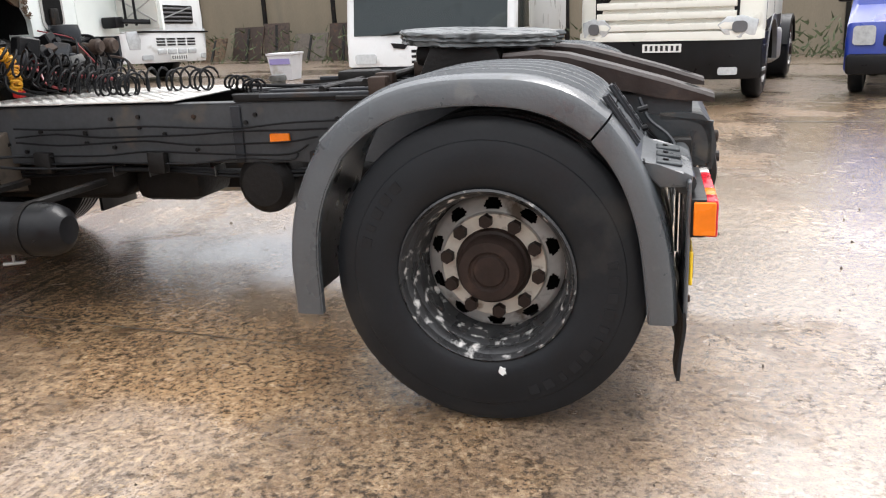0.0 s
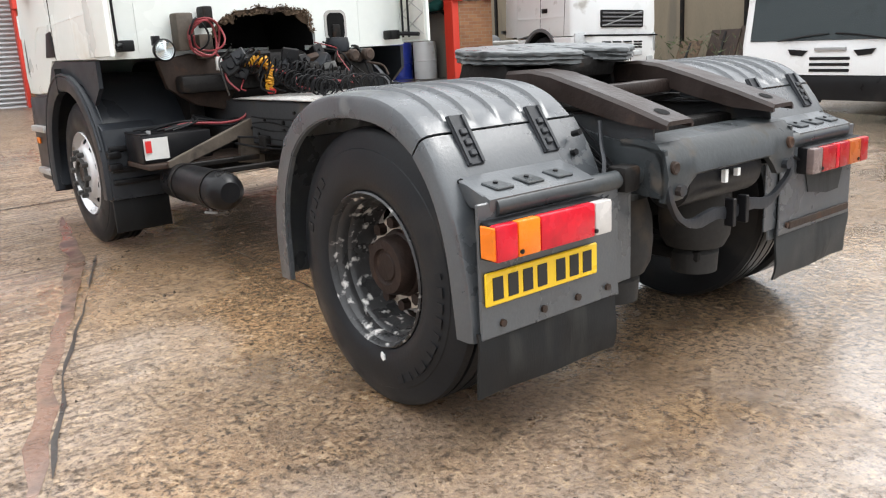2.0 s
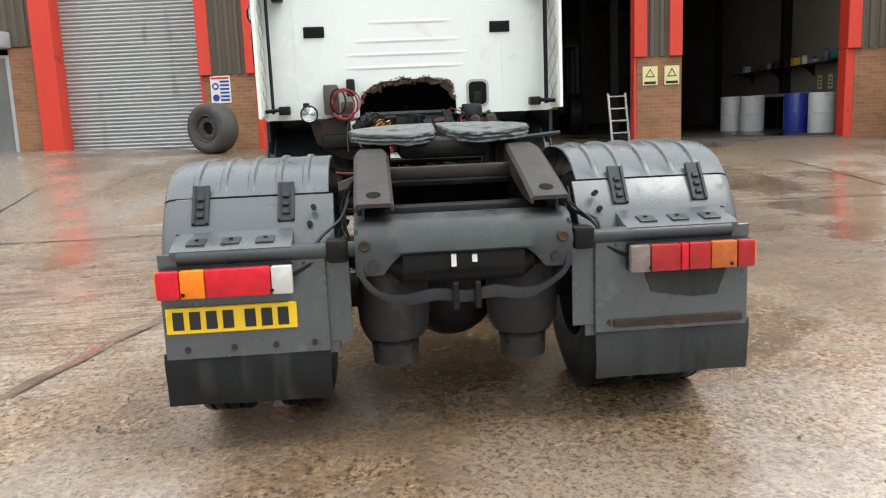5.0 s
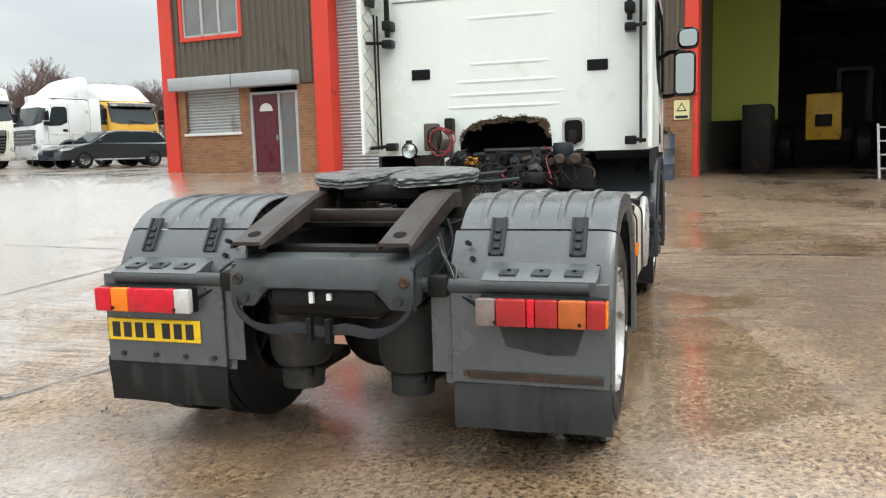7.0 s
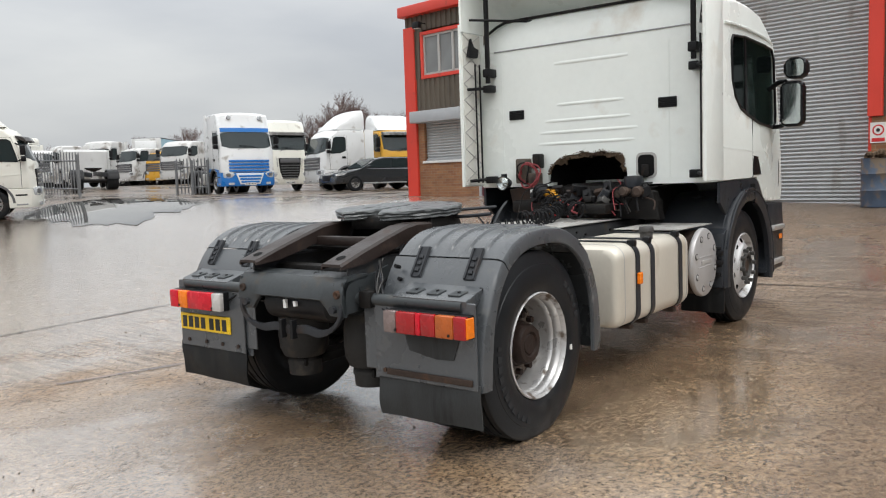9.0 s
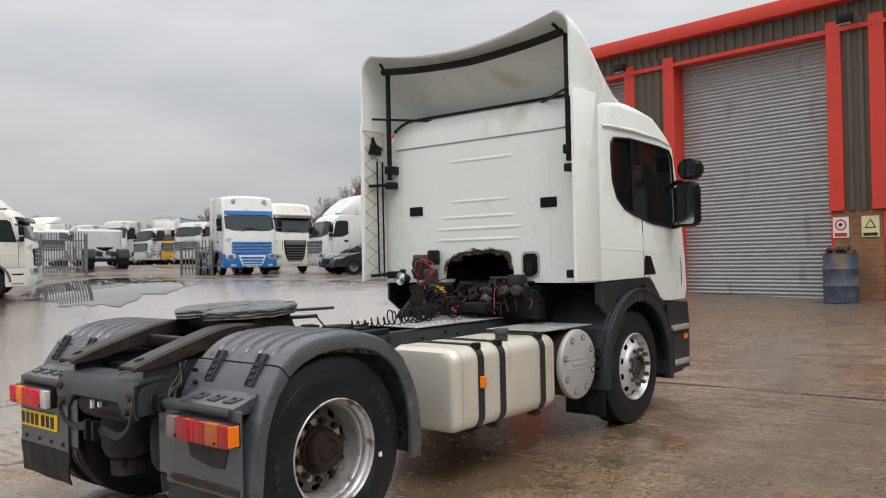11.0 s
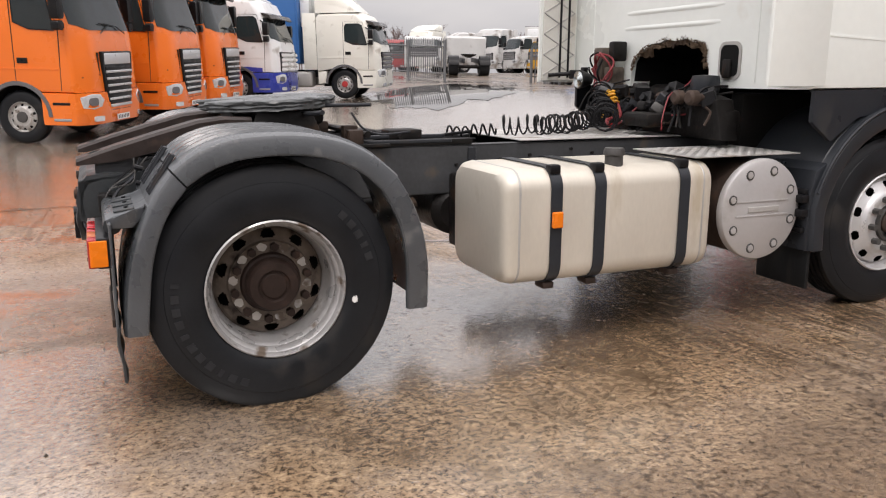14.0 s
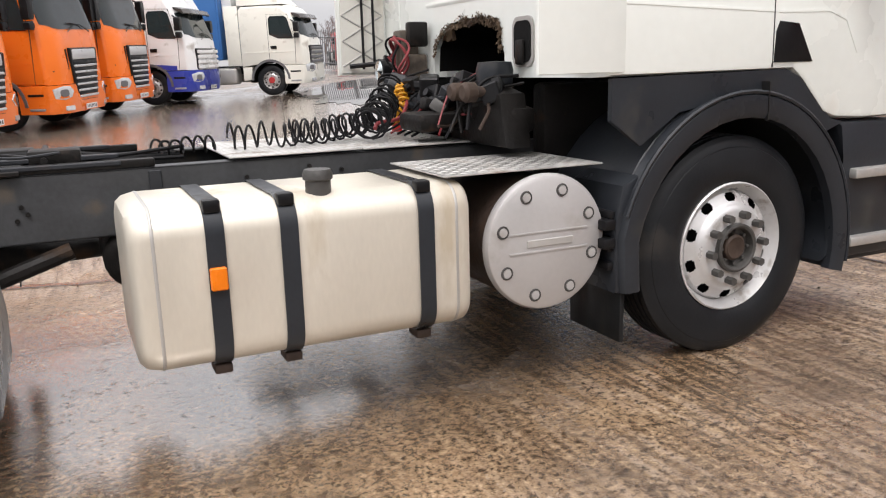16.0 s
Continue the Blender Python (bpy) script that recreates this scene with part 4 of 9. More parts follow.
def rear_wheel(s, barrel, disc_m, ring_m):
    o = 1.225
    w = tagged(new("rear_wheel"), "deep-dished twin rear wheel with a rusty hub")
    w.parent = truck
    w.location.x = AXLE
    part("tyre", tyre_mesh(0, o, s), TYRE, w, "worn black tyre, wet")
    part("inner_tyre", tyre_mesh(0, 0.875, s, seg=48), TYRE, w)
    D = 0.045
    prof = [(0.292, 0.035), (0.300, 0.022), (0.303, 0.006), (0.296, 0.0), (0.289, 0.010), (0.284, 0.028)]
    part("rim", lathe(bmesh.new(), [(r, s * (o - 0.005 - d)) for r, d in prof], "y", (0, 0, ZC), 72), RIM_SILVER if s < 0 else RIM_DARK, w, "bright rolled rim flange" if s < 0 else "black flaking rim flange")
    prof = [(0.284, 0.028), (0.272, 0.042), (0.268, 0.060), (0.270, 0.075), (0.262, 0.085), (0.258, 0.110), (0.262, 0.130), (0.256, 0.150), (0.254, 0.190), (0.246, 0.21)]
    part("rim_well", lathe(bmesh.new(), [(r, s * (o - 0.005 - d)) for r, d in prof], "y", (0, 0, ZC), 72), barrel, w, "stepped rim well with flaking paint")
    part("disc", disc_mesh(0, s, [(0.247, o - D - 0.17), (0.235, o - D - 0.150), (0.190, o - D - 0.128), (0.186, o - D - 0.120)], 10, 0.214, (0.032, 0.020), seg=320), disc_m, w, "grimy pressed disc with round hand holes")
    part("bolt_ring", lathe(bmesh.new(), [(0.187, s * (o - D - 0.122)), (0.183, s * (o - D - 0.112)), (0.120, s * (o - D - 0.112))], "y", (0, 0, ZC), 60), DISC_DARK if s < 0 else RIM_PALE, w, "rust-stained bolt ring" if s < 0 else "chalky cream bolt ring")
    for i in range(10 if s < 0 else 0):
        a = 0.2 + 2 * math.pi * (i + 0.5) / 10
        pts = []
        for k in range(12):
            b = 2 * math.pi * k / 12
            e = 1 + 0.45 * noise.noise((math.cos(b) * 1.3 + i * 3, math.sin(b) * 1.3, s))
            r, t = 0.163 + 0.019 * e * math.sin(b), 0.12 * e * math.cos(b)
            pts.append((r * math.cos(a + t), ZC + r * math.sin(a + t)))
        part("worn_patch", prism(bmesh.new(), pts, "y", s * (o - D - 0.1125), s * (o - D - 0.110)), RIM_GREY, w, "pale worn patch between the nuts")
    # added near-black disc paints the shade behind the hand holes
    part("shade_backing", lathe(bmesh.new(), [(0.25, s * (o - 0.28)), (0.0, s * (o - 0.28))], "y", (0, 0, ZC), 32), DARK, w)
    part("hub", lathe(bmesh.new(), [(0.135, s * (o - D - 0.112)), (0.128, s * (o - D - 0.095)), (0.118, s * (o - D - 0.09)), (0.115, s * (o - D - 0.045)), (0.104, s * (o - D - 0.027)), (0.072, s * (o - D - 0.025)), (0.066, s * (o - D - 0.037)), (0.0, s * (o - D - 0.037))], "y", (0, 0, ZC), 40), HUB_RUST, w, "rusted protruding hub")
    part("hub_cap", lathe(bmesh.new(), [(0.060, s * (o - D - 0.039)), (0.052, s * (o - D - 0.031)), (0, s * (o - D - 0.031))], "y", (0, 0, ZC), 24), HUB_RUST, w)
    # moulded bars where the tyre's lettering stands, and a dab of white paint
    for i in range(16):
        a = radians((172 + 7.6 * i) if i < 11 else (16 + 7.6 * (i - 11)))
        k = 0.042 if i % 4 else 0.024
        q = [(r * math.cos(a + t), ZC + r * math.sin(a + t)) for r, t in ((0.405, -k), (0.438, -k), (0.438, k), (0.405, k))]
        bm = prism(bmesh.new(), q, "y", s * (o - 0.002), s * (o + 0.0015))
        part("letter_bar", bm, TYRE_MARK if s < 0 else TYRE_FAINT, w)
    bm = bmesh.new()
    px, pz = (-0.050, 0.168) if s > 0 else (0.338, 0.424)
    prism(bm, [(px + 0.013 * (1 + 0.9 * noise.noise((i * 1.7, s, 0))) * math.cos(i * 0.349), pz + 0.015 * (1 + 0.9 * noise.noise((i * 1.9, 3, s))) * math.sin(i * 0.349)) for i in range(18)], "y", s * (o - 0.004), s * (o + 0.002))
    part("paint_dab", bm, SIGN_W, w, "small dab of white paint on the tyre")
    for bm in nuts_mesh(0, s, 10, 0.163, o - D - 0.118, o - D - 0.078, 0.019 if s < 0 else 0.024, 0.2):
        part("nut", bm, ring_m, w)
    return w


rear_wheel(1, RIM_DARK, RIM_GREY, HUB_RUST)
rear_wheel(-1, RIM_SILVER, DISC_DARK, HUB_RUST)


def front_wheel(s):
    X, o, zf = 3.665, 1.195, 0.536
    w = tagged(new("front_wheel"), "silver steel front wheel with a ring of nuts")
    w.parent = truck
    part("tyre", tyre_mesh(X, o, s, R=0.515, W=0.31, grooves=(0.075, 0.115, 0.155, 0.195, 0.235), zc=zf), TYRE, w, "black grooved steer tyre, wet")
    prof = [(0.292, 0.035), (0.300, 0.022), (0.303, 0.006), (0.296, 0.0), (0.289, 0.012), (0.280, 0.035), (0.268, 0.050), (0.262, 0.062)]
    part("rim", lathe(bmesh.new(), [(r, s * (o - 0.005 - d)) for r, d in prof], "y", (X, 0, zf), 64), FRONT_RIM, w)
    part("disc", disc_mesh(X, s, [(0.262, o - 0.07), (0.250, o - 0.045), (0.205, o - 0.02), (0.190, o + 0.0), (0.175, o + 0.008), (0.115, o + 0.008), (0.110, o - 0.01)], 10, 0.232, (0.030, 0.022), zc=zf), FRONT_RIM, w, "painted silver disc with hand holes")
    part("shade_backing", lathe(bmesh.new(), [(0.27, s * (o - 0.14)), (0.0, s * (o - 0.14))], "y", (X, 0, zf), 32), DARK, w)
    part("hub", lathe(bmesh.new(), [(0.116, s * (o - 0.01)), (0.114, s * (o + 0.030)), (0.104, s * (o + 0.034)), (0.094, s * (o + 0.030)), (0.088, s * (o - 0.005)), (0.060, s * (o - 0.012))], "y", (X, 0, zf), 40), HUB_GREY, w, "greasy grey hub ring")
    part("hub_cap", lathe(bmesh.new(), [(0.064, s * (o - 0.014)), (0.060, s * (o + 0.012)), (0.050, s * (o + 0.020)), (0.030, s * (o + 0.014)), (0.0, s * (o + 0.016))], "y", (X, 0, zf), 28), HUB_BROWN, w, "rust-brown hub cap")
    for k in range(8):
        a = 2 * math.pi * k / 8
        px, pz = X + 0.076 * math.cos(a), zf + 0.076 * math.sin(a)
        part("hub_stud", rod(bmesh.new(), (px, s * (o - 0.012), pz), (px, s * (o + 0.014), pz), 0.008, 8), HUB_GREY, w)
    for bm in nuts_mesh(X, s, 10, 0.155, o - 0.005, o + 0.052, 0.019, 0.1, zf):
        part("nut", bm, HUB_GREY, w)


front_wheel(1)
front_wheel(-1)


# chassis
for s in (1, -1):
    bm = bmesh.new()
    box(bm, -0.72, 4.3, s * 0.395, s * 0.405, 0.745, 1.012)
    box(bm, -0.72, 4.3, s * 0.32, s * 0.405, 1.004, 1.015, bev=0.003, seg=1)
    box(bm, -0.72, 4.3, s * 0.32, s * 0.405, 0.742, 0.752, bev=0.003, seg=1)
    rail = part("chassis_rail", bm, RAIL, truck, "dark grey painted chassis rail")
    random.seed(4 + s)
    for x in [0.72, 0.74, 0.76, 1.15, 1.2, 1.46, 1.46, 1.62, 1.75, 1.75, 1.9, 1.9, 2.05, 2.05, 2.05, 2.3, 2.4, 2.5]:
        z = 0.80 + 0.17 * random.random()
        part("bolt", rod(bmesh.new(), (x, s * 0.405, z), (x, s * 0.418, z), 0.010, 6), GRIME, rail)
    bm = boxed(1.22, 1.27, s * 0.405, s * 0.416, 0.75, 1.0, bev=0.003, seg=1)
    part("splice_bracket", bm, CHASSIS, rail)
    if s > 0:
        part("side_marker", boxed(0.99, 1.085, s * 0.405, s * 0.425, 0.835, 0.875, bev=0.004, seg=1), AMBER, rail, "small amber side reflector")
for x in (-0.5, 0.55, 1.15, 2.05, 2.85):
    part("cross_member", boxed(x - 0.05, x + 0.05, -0.395, 0.395, 0.80, 0.96, bev=0.02), GRIME, truck)
for k in range(6):
    y, z = 0.30 + 0.03 * (k % 3), 0.70 - 0.018 * (k // 3)
    part("air_pipe", tube(bmesh.new(), curve_pts([(0.75, y, z), (1.3, y, z - 0.012), (1.8, y, z + 0.004 * k), (2.4, y, z - 0.01), (2.9, y, z)], 5), 0.009, 6), CABLE, truck, "black air pipe clipped under the rail")
for x in (1.05, 1.4, 1.75, 1.95):
    part("cable_tie", boxed(x, x + 0.006, 0.285, 0.38, 0.672, 0.722), HUB_GREY, truck, "pale cable tie")
part("propshaft", rod(bmesh.new(), (0.2, 0, 0.60), (2.9, 0, 0.72), 0.055, 20), GRIME, truck, "dark propeller shaft")
bm = rod(bmesh.new(), (AXLE, -0.85, ZC), (AXLE, 0.85, ZC), 0.085, 20)
part("rear_axle", bm, GRIME, truck)
part("differential", lathe(bmesh.new(), [(0.0, -0.2), (0.12, -0.19), (0.2, -0.13), (0.235, -0.03), (0.235, 0.05), (0.2, 0.14), (0.1, 0.2), (0.0, 0.2)], "x", (AXLE + 0.02, 0, ZC - 0.02), 28), GRIME, truck, "oily black differential housing")
for s in (1, -1):
    bag = [(0.0, 0.25), (0.095, 0.25), (0.1, 0.34), (0.085, 0.36), (0.12, 0.37), (0.143, 0.42), (0.15, 0.50), (0.146, 0.60), (0.125, 0.68), (0.10, 0.70), (0.0, 0.70)]
    part("air_spring", lathe(bmesh.new(), [(r * 1.08, z) for r, z in bag], "z", (-0.44, s * 0.29, 0), 28), DUST_RUB, truck, "dusty rubber air spring")
    part("spring_bracket", boxed(-0.52, -0.05, s * 0.20, s * 0.38, 0.30, 0.36, bev=0.02), GRIME, truck)
    part("brake_chamber", lathe(bmesh.new(), [(0.0, -0.12), (0.075, -0.12), (0.085, -0.03), (0.085, 0.03), (0.07, 0.11), (0.0, 0.11)], "x", (0.38, s * 0.48, 0.62), 20), GRIME, truck)
    part("anti_roll_arm", tube(bmesh.new(), curve_pts([(-0.45, s * 0.3, 0.30), (-0.1, s * 0.42, 0.34), (0.45, s * 0.42, 0.55), (0.9, s * 0.40, 0.70)], 5), 0.035, 10), GRIME, truck)
bm = lathe(bmesh.new(), [(0, -0.42), (0.10, -0.415), (0.14, -0.37), (0.14, 0.37), (0.10, 0.415), (0, 0.42)], "y", (1.15, 0, 0.64), 24)
part("cross_air_tank", bm, GRIME, truck, "dark air tank slung across the frame")
part("gearbox", boxed(2.0, 3.0, -0.27, 0.27, 0.52, 0.98, bev=0.09, seg=3), GRIME, truck, "oily gearbox casing")
part("sump", boxed(1.62, 2.0, -0.18, 0.18, 0.5, 0.78, bev=0.06), GRIME, truck)

# rear beam, underrun bar and ramps
prof = [(-0.80, 0.76), (-0.815, 0.85), (-0.80, 0.93), (-0.76, 0.972), (-0.68, 0.985), (-0.60, 0.98), (-0.60, 0.955), (-0.69, 0.955), (-0.755, 0.935), (-0.775, 0.90), (-0.785, 0.85), (-0.775, 0.76)]
loops = []
for i in range(25):
    y = 0.44 - 0.88 * i / 24
    lift = 0.095 * sstep(0.36, 0.25, abs(y))
    loops.append([(x, y, max(z, 0.745 + lift) if z < 0.80 else z) for x, z in prof])
beam = part("rear_beam", loft(bmesh.new(), loops), BEAM, truck, "rounded dark steel rear beam with an arched lower edge")
beam.location.z = -0.045
for y in (-0.37, 0.37):
    part("bolt", rod(bmesh.new(), (-0.80, y, 0.80), (-0.83, y, 0.80), 0.022, 8), CHASSIS, beam)
for s in (1, -1):
    part("side_plate", prism(bmesh.new(), [(-0.80, 0.77), (-0.80, 0.95), (-0.55, 0.98), (-0.42, 1.01), (-0.42, 0.80)], "y", s * 0.425, s * 0.44, bev=0.003, seg=1), BEAM, beam)
for y in (-0.40, 0.40):
    part("boss", lathe(bmesh.new(), [(0.024, -0.795), (0.024, -0.818), (0.018, -0.822), (0.010, -0.818), (0.0, -0.818)], "x", (0, y, 0.885), 20), RUST, beam, "round worn boss")
for k in range(4):
    y0 = -0.45 - 0.012 * k
    part("wire", tube(bmesh.new(), curve_pts([(-0.46 - 0.03 * k, y0, 1.01), (-0.56, y0 - 0.03, 0.96 - 0.02 * k), (-0.66, y0 - 0.10, 0.88), (-0.70, y0 - 0.16 + 0.02 * k, 0.80)], 6), 0.004, 5), HUB_GREY if k % 2 else CABLE, truck, "thin loose wire")
for k in range(5):
    y0 = 0.45 + 0.012 * k
    part("wire", tube(bmesh.new(), curve_pts([(-0.30 - 0.03 * k, y0, 1.03), (-0.42, y0 + 0.02, 0.99 - 0.03 * k), (-0.54, y0 + 0.03, 0.90 - 0.02 * k), (-0.62, y0 + 0.01, 0.80)], 6), 0.005, 5), CABLE, truck, "thin loose wire")
part("rear_air_tank", lathe(bmesh.new(), [(0, -0.30), (0.07, -0.295), (0.105, -0.25), (0.105, 0.25), (0.07, 0.295), (0, 0.30)], "y", (-0.67, 0, 0.755), 28), BLACK, truck, "black air tank behind the rear beam")
for y, z, h in ((0.045, 0.735, 0.05), (-0.04, 0.75, 0.03)):
    part("tag", boxed(-0.800, -0.782, y - 0.010, y + 0.010, z, z + h), SIGN_W, truck, "small white tag")
pts = [(-0.79, 0.42, 0.86), (-0.81, 0.42, 0.76), (-0.81, 0.36, 0.68), (-0.80, 0.25, 0.645), (-0.80, 0.12, 0.66), (-0.80, 0.0, 0.645), (-0.80, -0.12, 0.66), (-0.80, -0.25, 0.645), (-0.80, -0.36, 0.69), (-0.81, -0.42, 0.76), (-0.79, -0.42, 0.86)]
bm = bmesh.new()
rows = []
cp = curve_pts(pts, 4)
for i, p in enumerate(cp):
    d = (cp[min(i + 1, len(cp) - 1)] - cp[max(i - 1, 0)]).normalized()
    nrm = Vector((1, 0, 0)).cross(d).normalized()
    k = 0.011 + 0.012 * sstep(0.36, 0.20, abs(p.y)) + 0.003 * noise.noise((p.y * 25, p.z * 25, 0))
    rows.append([p + a * Vector((1, 0, 0)) + b * nrm for a, b in ((-0.008, -k), (0.012, -k), (0.015, 0), (0.012, k), (-0.008, k), (-0.011, 0))])
ubar = part("underrun_bar", loft(bm, rows), CHASSIS, truck, "bent dark underrun bar")
ubar.location.z = -0.035
for y in (-0.045, 0.045):
    part("lug", boxed(-0.84, -0.80, y - 0.012, y + 0.012, 0.60, 0.71, bev=0.003, seg=1), BLACK, ubar)


def ramp(s):
    y0, y1 = s * 0.275, s * 0.435
    path = [(0.02, 1.185), (-0.12, 1.19), (-0.24, 1.175), (-0.42, 1.125), (-0.62, 1.065), (-0.80, 1.005)]
    bm = bmesh.new()
    loops = []
    ym = (y0 + y1) / 2
    hw = abs(y1 - y0) / 2
    for i, (x, z) in enumerate(path):
        w = hw * (1.0 if i > 1 else 0.85)
        dn = 0.09 if i < 4 else (0.075 if i == 4 else 0.03)
        loops.append([(x, ym - w, z - dn), (x, ym - w, z - 0.014), (x, ym - w + 0.014, z), (x, ym + w - 0.014, z), (x, ym + w, z - 0.014), (x, ym + w, z - dn), (x, ym + w - 0.012, z - dn), (x, ym + w - 0.012, z - 0.016), (x, ym - w + 0.012, z - 0.016), (x, ym - w + 0.012, z - dn)])
    r = part("ramp", loft(bm, loops), RAMP, truck, "worn brown steel lead-in ramp")
    hx, hz = -0.72, 1.0335
    # flat near-black disc painted for the shade of the hole
    m = Matrix.Translation((hx, ym, hz)) @ Euler((0, radians(-18.4), 0)).to_matrix().to_4x4()
    bm = bmesh.new()
    bmesh.ops.create_circle(bm, cap_ends=True, segments=24, radius=0.030, matrix=m)
    part("bore_shade", bm, DARK, r, "near-black disc drawn as the shaded hole in the ramp end")
    return r


ramp(1)
ramp(-1)
part("ramp_tie", boxed(-0.30, -0.24, -0.30, 0.30, 1.05, 1.11, bev=0.012), RAMP, truck, "cross tie between the ramps")

# fifth wheel coupling
fw = tagged(new("fifth_wheel"), "greasy fifth wheel coupling with a split plate")
fw.parent = truck


def lobe(s):
    """One half of the coupling plate, ragged with grease along its rim."""
    out = [(0.19 + 0.36 * math.cos(t), s * 0.46 * math.sin(t)) for t in [radians(a / 2) for a in range(0, 300, 5)]]
    ends = [(-0.17, s * 0.15), (-0.02, s * 0.045), (0.10, s * 0.03), (0.55, s * 0.006)]
    for (x0, y0), (x1, y1) in zip([out[-1]] + ends, ends):
        out += [(x0 + (x1 - x0) * k / 10, y0 + (y1 - y0) * k / 10) for k in range(1, 11)]
    loops = []
    for lv, (z, k) in enumerate(((1.214, 0.93), (1.220, 0.98), (1.232, 0.965), (1.240, 1.0), (1.250, 0.985), (1.258, 1.012), (1.268, 1.006), (1.273, 0.985), (1.275, 0.93), (1.273, 0.5))):
        cx, cy = 0.2, s * 0.2
        lp = []
        for x, y in out:
            e = (0.010 if lv < 6 else 0.005) * noise.noise((x * 15 + lv * 3.1, y * 15, s * 2.0)) + 0.005 * noise.noise((x * 55, y * 55, lv * 1.7))
            d = math.hypot(x - cx, y - cy)
            zz = z + (0.006 * noise.noise((x * 18, y * 18, lv * 0.8)) if lv < 6 else 0.004 * noise.noise((x * 14, y * 14, 4))) + 0.05 * (x - 0.2)
            lp.append((cx + (x - cx) * (k + e / d), cy + (y - cy) * (k + e / d), zz))
        loops.append(lp)
    return loft(bmesh.new(), loops)


for s in (1, -1):
    part("plate", lobe(s), GREASE, fw, "grease-smeared grey coupling plate")
    part("pedestal", prism(bmesh.new(), [(-0.02, 1.02), (0.06, 1.235), (0.32, 1.235), (0.42, 1.02)], "y", s * 0.26, s * 0.40, bev=0.01), GRIME, fw)
part("base_plate", boxed(-0.25, 0.75, -0.44, 0.44, 1.016, 1.036, bev=0.004, seg=1), GRIME, fw, "grimy mounting plate")
part("jaw_housing", boxed(-0.05, 0.45, -0.22, 0.22, 1.13, 1.225, bev=0.03), GRIME, fw)
part("release_handle", tube(bmesh.new(), curve_pts([(0.25, -0.2, 1.19), (0.3, -0.45, 1.2), (0.32, -0.66, 1.215)], 5), 0.012, 8), CHASSIS, fw, "thin steel release handle")
for s in (1, -1):
    part("slide_rail", boxed(0.45, 1.25, s * 0.36, s * 0.41, 1.016, 1.05, bev=0.006), GRIME, fw)
part("latch_block", boxed(0.78, 0.98, -0.32, -0.18, 1.02, 1.10, bev=0.015), GRIME, fw)
part("latch_block", boxed(0.62, 0.80, 0.05, 0.2, 1.02, 1.08, bev=0.015), GRIME, fw)
part("pull_bar", rod(bmesh.new(), (0.38, -0.30, 1.235), (0.62, -0.50, 1.245), 0.010, 8), CHASSIS, fw, "thin steel pull bar")
part("cross_bar", rod(bmesh.new(), (0.62, -0.44, 1.085), (0.62, 0.40, 1.085), 0.018, 10), GRIME, fw)
part("cross_bar", rod(bmesh.new(), (0.84, -0.36, 1.06), (0.84, 0.36, 1.06), 0.014, 10), GRIME, fw)
for y, z in ((-0.40, 1.05), (-0.30, 1.07), (0.30, 1.06), (0.40, 1.05)):
    part("stop_block", boxed(0.52, 0.60, y - 0.035, y + 0.035, 1.03, z + 0.06, bev=0.008), RUST, fw, "rusty stop block")
    part("slide_bar", boxed(0.55, 1.12, y - 0.016, y + 0.016, z - 0.02, z, bev=0.004, seg=1), CHASSIS, fw)
part("thin_rod", tube(bmesh.new(), curve_pts([(0.55, -0.38, 1.20), (0.60, -0.42, 1.12), (0.72, -0.36, 1.08), (0.90, -0.34, 1.09)], 5), 0.006, 6), CHASSIS, fw)
for y in (-0.12, 0.0, 0.14):
    part("hose", tube(bmesh.new(), curve_pts([(0.5, y, 1.05), (0.8, y + 0.05, 1.06), (1.1, y - 0.04, 1.03), (1.4, y, 1.02)], 5), 0.011, 6), CABLE, fw)


